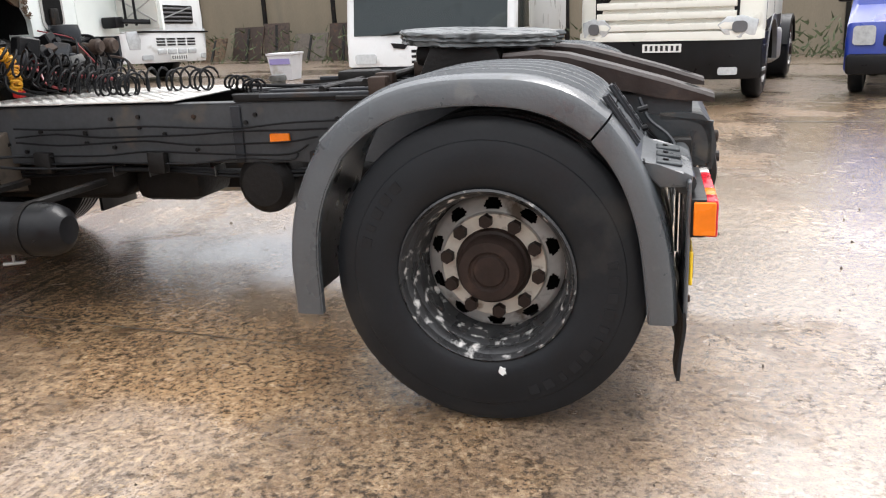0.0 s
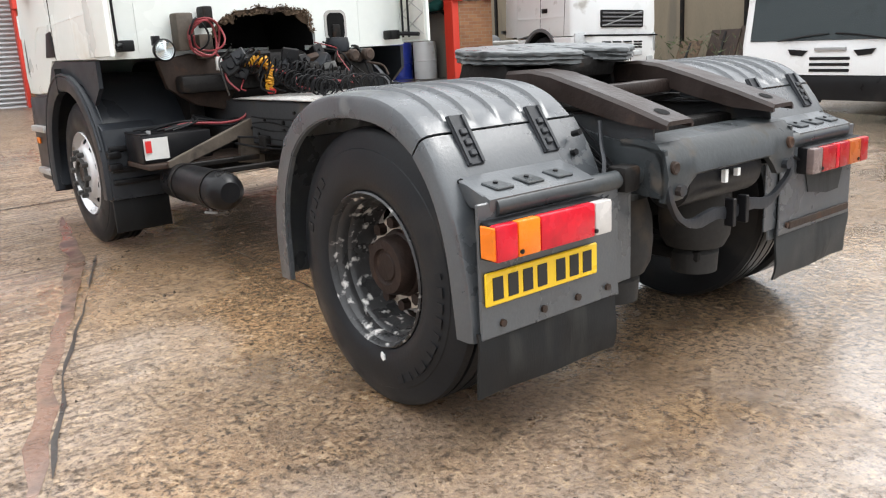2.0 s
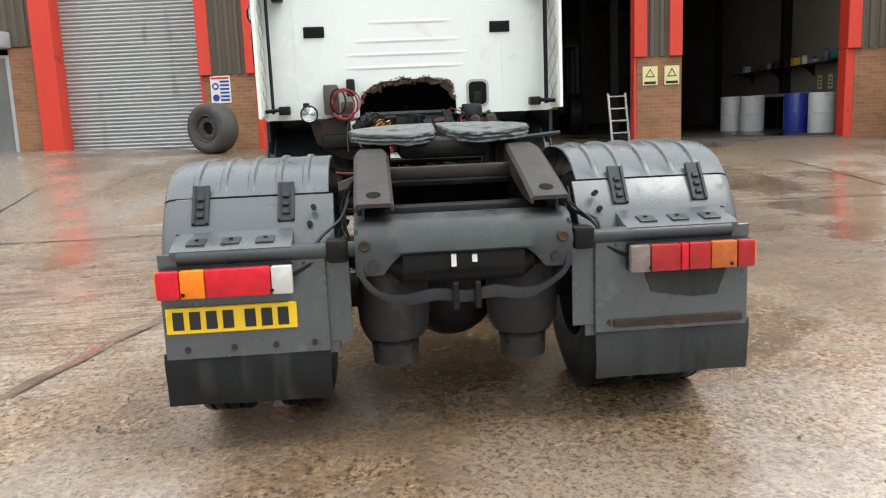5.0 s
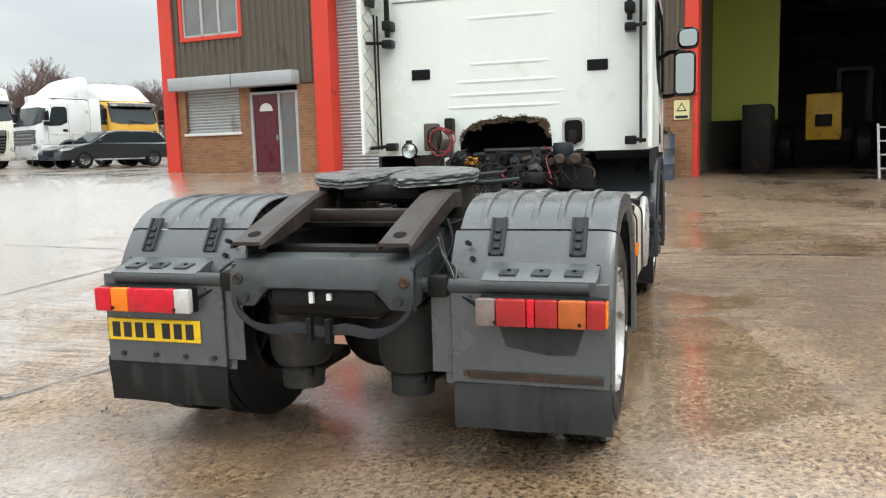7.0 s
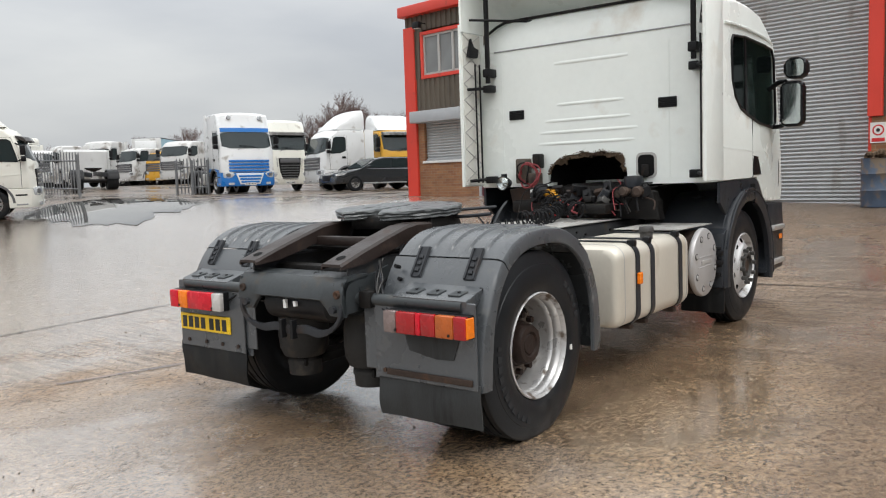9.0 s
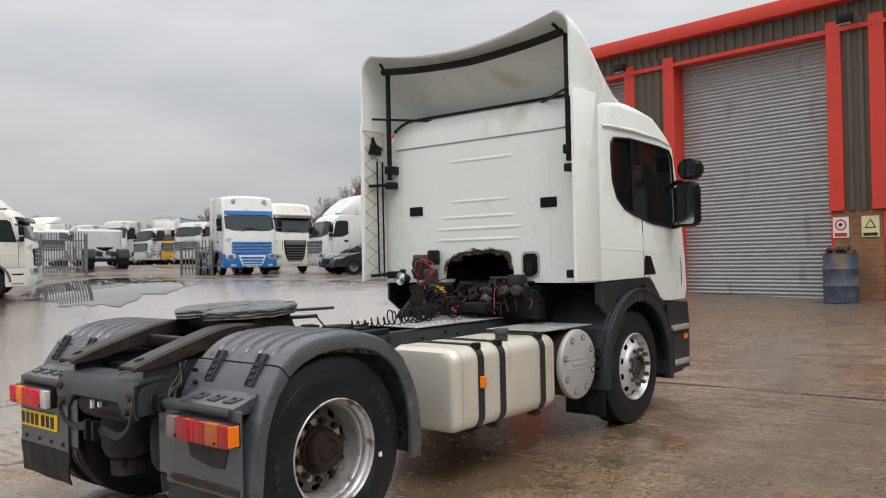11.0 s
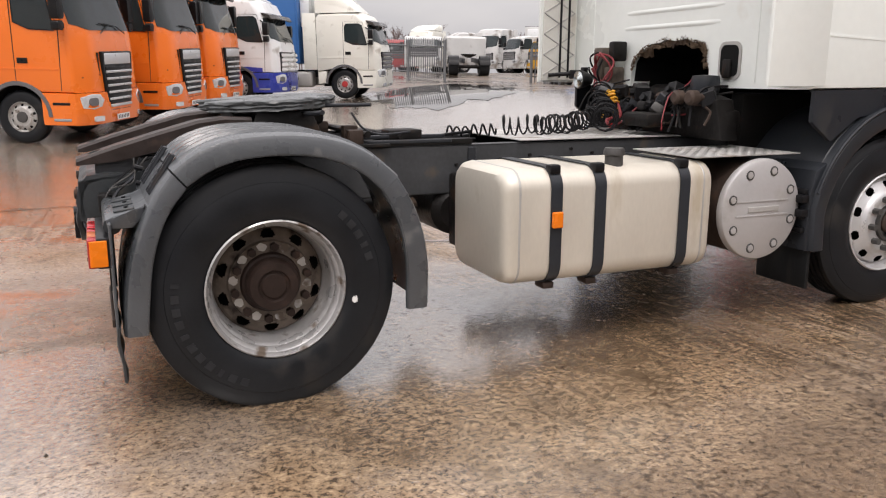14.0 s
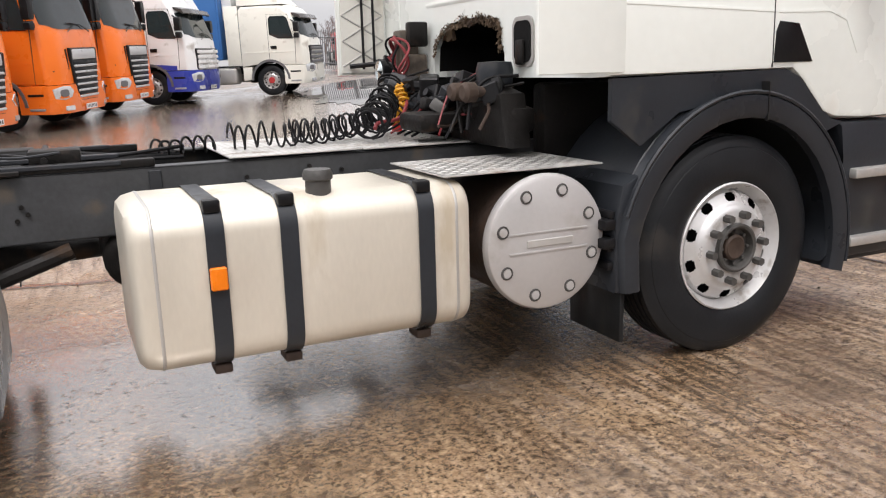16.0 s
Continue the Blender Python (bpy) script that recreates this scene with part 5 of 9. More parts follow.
# rear mudguards
def mudguard(s):
    g = tagged(new("rear_mudguard"), "grey moulded plastic rear mudguard, ribbed on top")
    g.parent = truck
    g.location = (-0.02, s * 0.03, 0)
    arc = [(0.665, 0.355), (0.667, 0.44), (0.668, 0.55), (0.645, 0.70), (0.595, 0.84), (0.52, 0.965), (0.42, 1.055), (0.28, 1.125), (0.12, 1.158), (-0.05, 1.163), (-0.20, 1.150), (-0.33, 1.105), (-0.43, 1.03)]
    inn = [(0.56, 0.355), (0.56, 0.44), (0.56, 0.55), (0.545, 0.68), (0.505, 0.80), (0.445, 0.905), (0.36, 0.985), (0.24, 1.045), (0.10, 1.073), (-0.05, 1.075), (-0.18, 1.06), (-0.29, 1.02), (-0.375, 0.965)]

    def shell(pts_o, pts_i, ribs, y_in):
        ys = [(y_in, 0.0)]
        if ribs:
            y = 0.60
            while y < 1.10:
                ys += [(y, 0.0), (y + 0.007, 0.011), (y + 0.027, 0.011), (y + 0.034, 0.0)]
                y += 0.118
        ys += [(1.165, 0.0)]
        k = len(pts_o)
        loops = []
        for y, up in ys:
            lp = []
            for i, (x, z) in enumerate(pts_o):
                f = up * sstep(0.3, 1.0, min(i, k - 1 - i) / 2.0)
                d = math.hypot(x, z - ZC)
                lp.append((x * (1 + f / d), s * y, ZC + (z - ZC) * (1 + f / d)))
            loops.append(lp)
        for t, y in ((0.04, 1.195), (0.14, 1.214), (0.3, 1.222), (1.0, 1.222)):
            loops.append([(xo + (xi - xo) * t, s * y, zo + (zi - zo) * t) for (xo, zo), (xi, zi) in zip(pts_o, pts_i)])
        loops.append([(xi * 0.995, s * 1.205, ZC + (zi - ZC) * 0.995) for xi, zi in pts_i])
        bm = loft(bmesh.new(), loops, close=False)
        geo = bmesh.ops.extrude_face_region(bm, geom=bm.faces[:])
        bmesh.ops.recalc_face_normals(bm, faces=bm.faces[:])
        for v in [q for q in geo["geom"] if isinstance(q, bmesh.types.BMVert)]:
            dx, dz = v.co.x, v.co.z - ZC
            d = math.hypot(dx, dz)
            v.co.x -= 0.006 * dx / d
            v.co.z -= 0.006 * dz / d
            v.co.y -= s * 0.004
        return bm

    def dense(pts, n=3):
        return [(p.x, p.z) for p in curve_pts([(x, 0, z) for x, z in pts], n)]

    part("front_section", shell(dense(arc[:6]), dense(inn[:6]), False, 0.52), FENDER, g)
    part("top_section", shell(dense([(0.523, 0.969)] + arc[6:]), dense([(0.447, 0.907)] + inn[6:]), True, 0.52), FENDER, g, "ribbed top section")
    rear_o = [(-0.433, 1.022), (-0.50, 0.93), (-0.565, 0.80), (-0.61, 0.66), (-0.635, 0.52), (-0.645, 0.37)]
    rear_i = [(-0.378, 0.958), (-0.44, 0.88), (-0.49, 0.78), (-0.525, 0.66), (-0.545, 0.52), (-0.56, 0.37)]
    part("rear_section", shell(dense(rear_o), dense(rear_i), False, 0.50), FENDER, g, "plain rear section")
    # rubber latches across the seam
    for y in (0.70, 1.06):
        m = Matrix.Translation((-0.447, s * y, 1.005)) @ Euler((0, radians(-56), 0)).to_matrix().to_4x4()
        bm = bmesh.new()
        box(bm, -0.105, 0.085, -0.036, 0.036, -0.002, 0.010, bev=0.003, seg=1)
        for xx in (-0.075, -0.035, 0.005):
            box(bm, xx, xx + 0.022, -0.014, 0.014, 0.008, 0.022, bev=0.003, seg=1)
        box(bm, -0.10, 0.08, -0.034, -0.022, 0.008, 0.018)
        box(bm, -0.10, 0.08, 0.022, 0.034, 0.008, 0.018)
        bm.transform(m)
        part("latch", bm, CHASSIS, g, "dark rubber latch across the seam")
    # bracket with three pads, on a tube from the frame
    bm = prism(bmesh.new(), [(-0.505, 0.90), (-0.57, 0.866), (-0.65, 0.852), (-0.678, 0.838), (-0.672, 0.80), (-0.58, 0.80), (-0.53, 0.85)], "y", s * 0.67, s * 1.16, bev=0.008)
    br = part("lamp_bracket", bm, FENDER, g, "moulded grey lamp bracket")
    for y in (0.78, 0.92, 1.06):
        m = Matrix.Translation((-0.607, s * y, 0.862)) @ Euler((0, radians(-8), 0)).to_matrix().to_4x4()
        bm = boxed(-0.04, 0.04, -0.038, 0.038, -0.004, 0.006, bev=0.003, seg=1)
        bm.transform(m)
        part("pad", bm, BEAM, br)
        bm = rod(bmesh.new(), (-0.595, s * y, 0.86), (-0.598, s * y, 0.875), 0.009, 6)
        part("screw", bm, BLACK, br)
    part("bracket_tube", rod(bmesh.new(), (-0.655, s * 0.40, 0.808), (-0.655, s * 1.13, 0.808), 0.034, 20), BEAM, g, "round grey bracket tube")
    part("tube_clamp", boxed(-0.70, -0.61, s * 0.44, s * 0.53, 0.76, 0.855, bev=0.015), GRIME, g)
    part("back_panel", boxed(-0.672, -0.66, s * 0.535, s * (1.21), 0.385, 0.83, bev=0.004, seg=1), FENDER, g, "flat grey plastic back panel")
    part("inner_panel", boxed(-0.655, -0.645, s * 0.44, s * 0.56, 0.42, 0.80, bev=0.003, seg=1), FENDER, g)
    for y in (0.60, 0.76, 0.93, 1.12):
        part("rivet", rod(bmesh.new(), (-0.672, s * y, 0.428), (-0.682, s * y, 0.428), 0.013, 8), RUST, g)
    for y, z in ((0.58, 1.0), (1.15, 0.9), (0.60, 0.93)):
        part("rivet", rod(bmesh.new(), (-0.5, s * y, z - 0.03), (-0.535, s * y, z - 0.02), 0.012, 8), BLACK, g)
    return g


g_l = mudguard(1)
g_r = mudguard(-1)


def flap(s):
    loops = []
    for i in range(7):
        z = 0.412 - 0.238 * i / 6
        x = -0.682 - 0.012 * math.sin(i / 6 * 2.2) + 0.02 * (i / 6) ** 2
        lp = []
        for j in range(9):
            y = 0.57 + 0.68 * j / 8
            lp.append((x + 0.006 * math.sin(j * 1.3 + i), s * y, z + 0.008 * (j / 8) * (i / 6)))
        loops.append(lp + [(px + 0.010, py, pz) for px, py, pz in lp[::-1]])
    return loft(bmesh.new(), loops)


part("mud_flap", flap(1), FLAP, truck, "black rubber mud flap")
part("mud_flap", flap(-1), FLAP_OLD, truck, "faded grey rubber mud flap with a rusty fixing strip")
part("flap_strip", boxed(-0.704, -0.692, -1.215, -0.645, 0.408, 0.442, bev=0.003, seg=1), RUST, truck, "rusty steel fixing strip")
# made-up flat plate standing for grime below the offside lamp
part("grime_plate", prism(bmesh.new(), [(-1.14, 0.64), (-0.78, 0.64), (-0.81, 0.555), (-0.99, 0.525), (-1.10, 0.53)], "x", -0.698, -0.688), FLAP_OLD, truck, "flat grey plate added for the grime below the lamp")


def tail_lamp(s, segs):
    lamp = tagged(new("tail_lamp"), "long red, amber and clear tail lamp")
    lamp.parent = truck
    part("housing", boxed(-0.742, -0.682, s * 0.700, s * 1.232, 0.652, 0.776, bev=0.012), BLACK, lamp)
    for y0, y1, m, lab in segs:
        part("lens", boxed(-0.772, -0.735, s * (y0 + 0.008), s * (y1 + 0.008), 0.656, 0.772, bev=0.008), m, lamp, lab)
    for y in (0.78, 1.13):
        part("screw", rod(bmesh.new(), (-0.770, s * y, 0.675), (-0.776, s * y, 0.675), 0.008, 8), BLACK, lamp)
    part("end_reflector", boxed(-0.765, -0.70, s * 1.230, s * 1.240, 0.662, 0.766, bev=0.003, seg=1), AMBER, lamp, "amber end reflector")


tail_lamp(1, ((1.135, 1.226, RED_L, "red lens"), (1.035, 1.133, AMBER, "amber lens"), (0.775, 1.033, RED_L, "bright red lens"), (0.688, 0.773, CLEAR_L, "clear lens")))
tail_lamp(-1, ((1.150, 1.226, RED_D, "dirty red lens"), (1.035, 1.148, AMBER_D, "dirty amber lens"), (0.94, 1.033, RED_D, "dirty red lens"), (0.905, 0.938, RED_L, "bright red lens"), (0.775, 0.903, RED_D, "dirty red lens"), (0.688, 0.773, SMOKY, "smoky clear lens")))
npl = part("number_plate", boxed(-0.704, -0.692, 0.695, 1.225, 0.497, 0.608, bev=0.004, seg=1), PLATE_Y, truck, "yellow rear number plate with black bars")
for y in (1.175, 1.108, 1.041, 0.974, 0.885, 0.818, 0.751):
    part("bar", boxed(-0.7065, -0.7035, y - 0.022, y + 0.022, 0.515, 0.590), INK, npl)

# loose leads at the rear
for s in (1, -1):
    for k, pts in enumerate((((-0.52, 0.46, 1.0), (-0.56, 0.50, 0.92), (-0.64, 0.58, 0.86), (-0.69, 0.66, 0.76)), ((-0.45, 0.47, 0.9), (-0.55, 0.52, 0.82), (-0.66, 0.55, 0.80), (-0.70, 0.70, 0.72)), ((-0.3, 0.44, 1.06), (-0.42, 0.50, 0.96), (-0.56, 0.47, 0.84), (-0.66, 0.45, 0.78)))):
        part("lead", tube(bmesh.new(), curve_pts([(x, s * y, z) for x, y, z in pts], 6), 0.008, 6), CABLE if k else CHASSIS, truck)

# fuel tank with straps
tank = tagged(new("fuel_tank"), "dirty cream aluminium fuel tank held by three black straps")
tank.parent = truck
tank.location.x, tank.location.y = 0.005, 0.025
bm = bmesh.new()
loops = []
for x, k in ((1.055, 0.80), (1.062, 0.90), (1.085, 0.965), (1.13, 1.0), (2.255, 1.0), (2.29, 0.985), (2.305, 0.95), (2.31, 0.9)):
    loops.append([(x, -0.89 + (y + 0.89) * k, 0.665 + (z - 0.665) * k) for y, z in rrect(-1.205, -0.575, 0.378, 0.952, 0.10, 6)])
part("shell", loft(bm, loops), ALU, tank)
for x in (1.135, 2.245):
    lp = rrect(-1.2065, -0.5735, 0.3765, 0.9535, 0.101, 6)
    part("weld_seam", loft(bmesh.new(), [[(x + dx, -0.89 + (y + 0.89) * k, 0.665 + (z - 0.665) * k) for y, z in lp] for dx, k in ((-0.006, 0.996), (-0.003, 1.002), (0.003, 1.002), (0.006, 0.996))], caps=False), ALU_END, tank, "raised weld seam")
for x in (1.335, 1.59, 2.115):
    lp = rrect(-1.214, -0.566, 0.369, 0.961, 0.108, 6)
    bm = bmesh.new()
    loops = [[(x + dx, -0.89 + (y + 0.89) * k, 0.665 + (z - 0.665) * k) for y, z in lp] for dx, k in ((-0.032, 0.985), (-0.032, 1.0), (0.032, 1.0), (0.032, 0.985))]
    st = part("strap", loft(bm, loops, caps=False), SKIRT, tank, "black steel strap")
    part("buckle", boxed(x - 0.030, x + 0.030, -1.195, -1.14, 0.925, 0.972, bev=0.010), BLACK, st)
    part("foot", boxed(x - 0.032, x + 0.032, -1.16, -1.07, 0.340, 0.375, bev=0.008), RUST, st)
part("marker", boxed(1.305, 1.362, -1.238, -1.216, 0.665, 0.745, bev=0.005, seg=1), AMBER, tank, "amber side marker")
part("filler_cap", lathe(bmesh.new(), [(0.0, 1.035), (0.048, 1.035), (0.055, 1.02), (0.055, 1.0), (0.047, 0.995), (0.047, 0.94)], "z", (1.735, -1.10, 0), 24), HUB_GREY, tank, "dark filler cap")
part("hanger", boxed(1.1, 2.25, -0.60, -0.42, 0.45, 0.86, bev=0.02), GRIME, tank)

# round air cleaner cover
drum = tagged(new("filter_drum"), "round filter drum with a bolted silver cover")
drum.parent = truck
drum.location = (0.055, 0.055, 0.008)
part("body", lathe(bmesh.new(), [(0, -0.62), (0.265, -0.62), (0.265, -1.20), (0.2, -1.205)], "y", (2.605, 0, 0.665), 40), RUST, drum, "rusty brown drum body")
part("cover", lathe(bmesh.new(), [(0.268, -1.19), (0.282, -1.20), (0.284, -1.222), (0.276, -1.238), (0.262, -1.245), (0.0, -1.248)], "y", (2.605, 0, 0.665), 56), COVER, drum, "silver painted cover")
for i in range(8):
    a = 2 * math.pi * (i + 0.5) / 8 + 0.1
    cx, cz = 2.605 + 0.222 * math.cos(a), 0.665 + 0.222 * math.sin(a)
    part("bolt_well", lathe(bmesh.new(), [(0.028, -1.2455), (0.026, -1.2500), (0.021, -1.2500), (0.021, -1.2460)], "y", (cx, 0, cz), 16), HUB_GREY, drum, "dark bolt well")
    part("bolt_head", lathe(bmesh.new(), [(0.020, -1.2455), (0.018, -1.2515), (0, -1.2520)], "y", (cx, 0, cz), 12), COVER, drum)
part("name_bar", boxed(2.50, 2.72, -1.2535, -1.2475, 0.655, 0.685, bev=0.002, seg=1), ALU_END, drum, "raised plain name bar")
for z in (0.635, 0.715):
    part("rib", boxed(2.42, 2.79, -1.2515, -1.2475, z - 0.003, z + 0.003), COVER, drum)


def chequer(x0, x1, y0, y1, z, label):
    bm = boxed(x0, x1, y0, y1, z - 0.006, z, bev=0.001, seg=1)
    i = 0
    x = x0 + 0.03
    while x < x1 - 0.02:
        y = y0 + 0.03
        j = 0
        while y < y1 - 0.02:
            a = radians(45 if (i + j) % 2 else -45)
            dx, dy = 0.019 * math.cos(a), 0.019 * math.sin(a)
            nx, ny = -0.0065 * math.sin(a), 0.0065 * math.cos(a)
            v = [bm.verts.new(p) for p in ((x - dx, y - dy, z), (x + nx, y + ny, z), (x + dx, y + dy, z), (x - nx, y - ny, z), (x, y, z + 0.0035))]
            for k in range(4):
                bm.faces.new((v[k], v[(k + 1) % 4], v[4]))
            y += 0.036
            j += 1
        x += 0.036
        i += 1
    return part("chequer_plate", bm, CHEQ, truck, label)


chequer(2.22, 2.96, -1.14, -0.58, 0.975, "bent bright chequer step plate above the filter drum")
chequer(1.55, 2.15, -0.42, 0.42, 1.032, "bright chequer plate over the frame")
chequer(2.16, 2.72, -0.42, 0.42, 1.030, "bright chequer plate over the frame")

# battery tray and air tank on the near side of the frame
bat = tagged(new("battery_box"), "open battery tray with a black battery and red leads")
bat.parent = truck
bat.location = (0.16, -0.085, -0.01)
part("battery", boxed(2.44, 2.75, 0.74, 1.20, 0.685, 0.865, bev=0.012), BLACK, bat, "black lorry battery")
part("sticker", boxed(2.432, 2.438, 1.035, 1.19, 0.71, 0.845), LABEL, bat, "white battery label")
part("sticker", boxed(2.426, 2.431, 1.145, 1.182, 0.755, 0.83), SIGN_R, bat, "red spot on the label")
part("tray", boxed(2.36, 2.77, 0.45, 1.20, 0.652, 0.684, bev=0.006), RUST, bat, "rusty battery tray")
part("brace", prism(bmesh.new(), [(0.42, 0.90), (0.50, 0.91), (1.08, 0.695), (1.08, 0.655), (1.0, 0.655), (0.58, 0.80), (0.60, 0.63), (0.42, 0.60)], "x", 2.34, 2.38, bev=0.004, seg=1), DUSTY, bat, "dusty brown triangular brace")
part("lead", tube(bmesh.new(), curve_pts([(2.66, 0.98, 0.875), (2.58, 0.82, 0.90), (2.48, 0.62, 0.89), (2.42, 0.5, 0.92), (2.42, 0.46, 1.01)], 6), 0.009, 8), CABLE_R, bat, "red battery lead")
for k in range(6):
    part("lead", tube(bmesh.new(), curve_pts([(2.80 - 0.06 * k, 1.12 - 0.03 * k, 0.872), (2.66 - 0.02 * k, 0.98 - 0.04 * k, 0.895 + 0.008 * (k % 3)), (2.56 + 0.02 * k, 0.75, 0.885 + 0.012 * k), (2.5 + 0.03 * k, 0.55, 0.87 + 0.02 * (k % 2)), (2.5, 0.43, 0.93)], 6), 0.008, 6), CABLE, bat)
part("terminal", rod(bmesh.new(), (2.52, 1.12, 0.86), (2.52, 1.12, 0.885), 0.016, 10), GALV, bat)
part("lid_rail", boxed(2.44, 2.75, 1.15, 1.20, 0.862, 0.876, bev=0.004, seg=1), BLACK, bat)
part("lead", tube(bmesh.new(), curve_pts([(2.34, 0.62, 0.76), (2.2, 0.56, 0.74), (2.0, 0.5, 0.73), (1.75, 0.44, 0.735)], 6), 0.007, 6), CABLE, bat)
part("lead", tube(bmesh.new(), curve_pts([(2.34, 0.60, 0.80), (2.2, 0.50, 0.79), (1.95, 0.46, 0.77), (1.7, 0.43, 0.76)], 6), 0.007, 6), CABLE, bat)
part("air_tank", lathe(bmesh.new(), [(0, 1.80), (0.06, 1.805), (0.10, 1.84), (0.115, 1.89), (0.115, 2.58), (0.10, 2.63), (0.06, 2.665), (0, 2.67)], "x", (0, 0.92, 0.552), 28), BLACK, truck, "black air tank below the battery tray")
for x in (1.98, 2.42):
    part("tank_strap", lathe(bmesh.new(), [(0.116, x - 0.02), (0.121, x - 0.02), (0.121, x + 0.02), (0.116, x + 0.02)], "x", (0, 0.92, 0.552), 28), GRIME, truck)
    part("tank_hanger", boxed(x - 0.02, x + 0.02, 0.42, 0.93, 0.64, 0.672, bev=0.005, seg=1), GRIME, truck)
part("drain_valve", tube(bmesh.new(), [(2.12, 0.92, 0.44), (2.12, 0.92, 0.395), (2.16, 0.94, 0.395), (2.08, 0.90, 0.395)], 0.008, 6), GALV, truck)

random.seed(41)
for k in range(5):
    z = 0.93 - 0.035 * k
    pts = [(0.75 + 0.05 * k, 0.425, z)]
    for i in range(1, 8):
        pts.append((0.75 + 0.24 * i, 0.43 + 0.008 * random.random(), z - 0.03 * random.random() - 0.02 * (k > 2)))
    part("lead", tube(bmesh.new(), curve_pts(pts, 4), 0.005, 5), CABLE, truck)
for x in (0.80, 1.62, 2.25):
    part("frame_bracket", boxed(x, x + 0.09, 0.405, 0.45, 0.70, 0.80, bev=0.008), GRIME, truck)
for k in range(7):
    y0 = -0.30 + 0.09 * k
    part("lead", tube(bmesh.new(), curve_pts([(2.90, y0, 1.22 + 0.02 * (k % 3)), (2.78, y0 + 0.05, 1.22), (2.66, y0 - 0.06 + 0.03 * (k % 2), 1.17 + 0.015 * k), (2.56, y0 + 0.04, 1.10), (2.45, y0, 1.06)], 5), 0.007, 6), CABLE if k != 3 else CABLE_R, truck, "loose lead behind the cab")
for k, (x, y, z, w) in enumerate(((2.62, -0.16, 1.20, 0.05), (2.70, 0.02, 1.22, 0.06), (2.60, -0.30, 1.19, 0.05), (2.70, -0.22, 1.26, 0.045))):
    bm = boxed(-w, w, -w * 0.8, w * 0.8, -w * 0.6, w * 0.6, bev=0.012)
    bm.transform(Matrix.Translation((x, y, z)) @ Euler((0.3 * k, 0.2, 0.5 * k)).to_matrix().to_4x4())
    part("valve", bm, (GRIME, CHASSIS, HUB_GREY, RUST)[k], truck, "small dark valve")

# front arches, steps and corner
def arch(s):
    a = tagged(new("front_arch"), "dark grey plastic front wheel arch and step")
    a.parent = truck
    a.location.x = 0.045
    X = 3.62
    out = [(X + 0.715 * math.cos(t), ZC + 0.765 * math.sin(t)) for t in [radians(d) for d in range(-12, 171, 9)]]
    inn = [(X + 0.60 * math.cos(t), ZC + 0.635 * math.sin(t)) for t in [radians(d) for d in range(-12, 171, 9)]]
    out += [(2.935, 0.42)]
    inn += [(3.045, 0.42)]
    loops = []
    part("wheel_liner", loft(bmesh.new(), [[(xo + (xi - xo) * t, s * y, zo + (zi - zo) * t) for (xo, zo), (xi, zi) in zip(out, inn)] for y, t in ((0.60, 0.30), (0.80, 0.2), (1.12, 0.14), (1.188, 0.10))], close=False), SKIRT, a, "curved black wheel liner")
    for y, t in ((1.185, 0.06), (1.19, 0.10), (1.235, 0.14), (1.255, 0.25), (1.258, 0.8), (1.245, 1.0), (1.20, 1.02)):
        loops.append([(xo + (xi - xo) * t, s * y, zo + (zi - zo) * t) for (xo, zo), (xi, zi) in zip(out, inn)])
    part("arch", loft(bmesh.new(), loops, close=False), SKIRT, a, "rounded plastic arch lip")
    part("arch_seam", boxed(X + 0.10, X + 0.106, s * 1.20, s * 1.2605, 1.115, 1.285), INK, a, "thin dark seam across the arch")
    part("arch_ridge", tube(bmesh.new(), [(X + 0.70 * math.cos(t), s * 1.250, ZC + 0.748 * math.sin(t)) for t in [radians(d) for d in range(-8, 166, 6)]], 0.010, 6), SKIRT, a)
    part("rear_panel", prism(bmesh.new(), [(3.02, 0.40), (2.93, 0.42), (2.925, 0.72), (2.96, 0.88), (3.04, 0.92), (3.06, 0.60)], "y", s * 0.86, s * 1.225, bev=0.012), SKIRT, a, "dark ridged panel behind the wheel")
    for z in (0.52, 0.60, 0.74):
        part("ridge", boxed(2.90, 2.935, s * 0.88, s * 1.21, z, z + 0.035, bev=0.008), BLACK, a)
    part("upper_panel", prism(bmesh.new(), [(2.90, 1.15), (2.90, 1.32), (3.86, 1.335), (3.97, 1.29), (4.17, 1.10), (4.26, 1.08), (4.10, 1.02), (3.7, 1.24), (3.25, 1.17), (3.05, 1.04)], "y", s * 1.188, s * 1.215), SKIRT, a)
    part("flap", boxed(2.96, 2.985, s * 0.84, s * 1.22, 0.19, 0.46, bev=0.006), FLAP, a, "short black spray flap")
    part("step_box", prism(bmesh.new(), [(4.18, 0.40), (4.26, 0.62), (4.30, 0.90), (4.22, 1.08), (4.76, 1.07), (4.80, 0.85), (4.78, 0.40)], "y", s * 0.75, s * 1.22, bev=0.02), SKIRT, a, "dark grey corner panel with steps")
    for z in (0.46, 0.80):
        part("step", boxed(4.33, 4.71, s * 1.10, s * 1.262, z, z + 0.05, bev=0.012), CHEQ, a, "bright metal step")
    part("side_marker", boxed(4.61, 4.70, s * 1.224, s * 1.236, 0.70, 0.75, bev=0.004, seg=1), AMBER, a, "amber marker")
    for z in (0.62, 0.70):
        part("clip", boxed(2.86, 2.92, s * 1.15, s * 1.235, z, z + 0.045, bev=0.008), BLACK, a)


arch(1)
arch(-1)
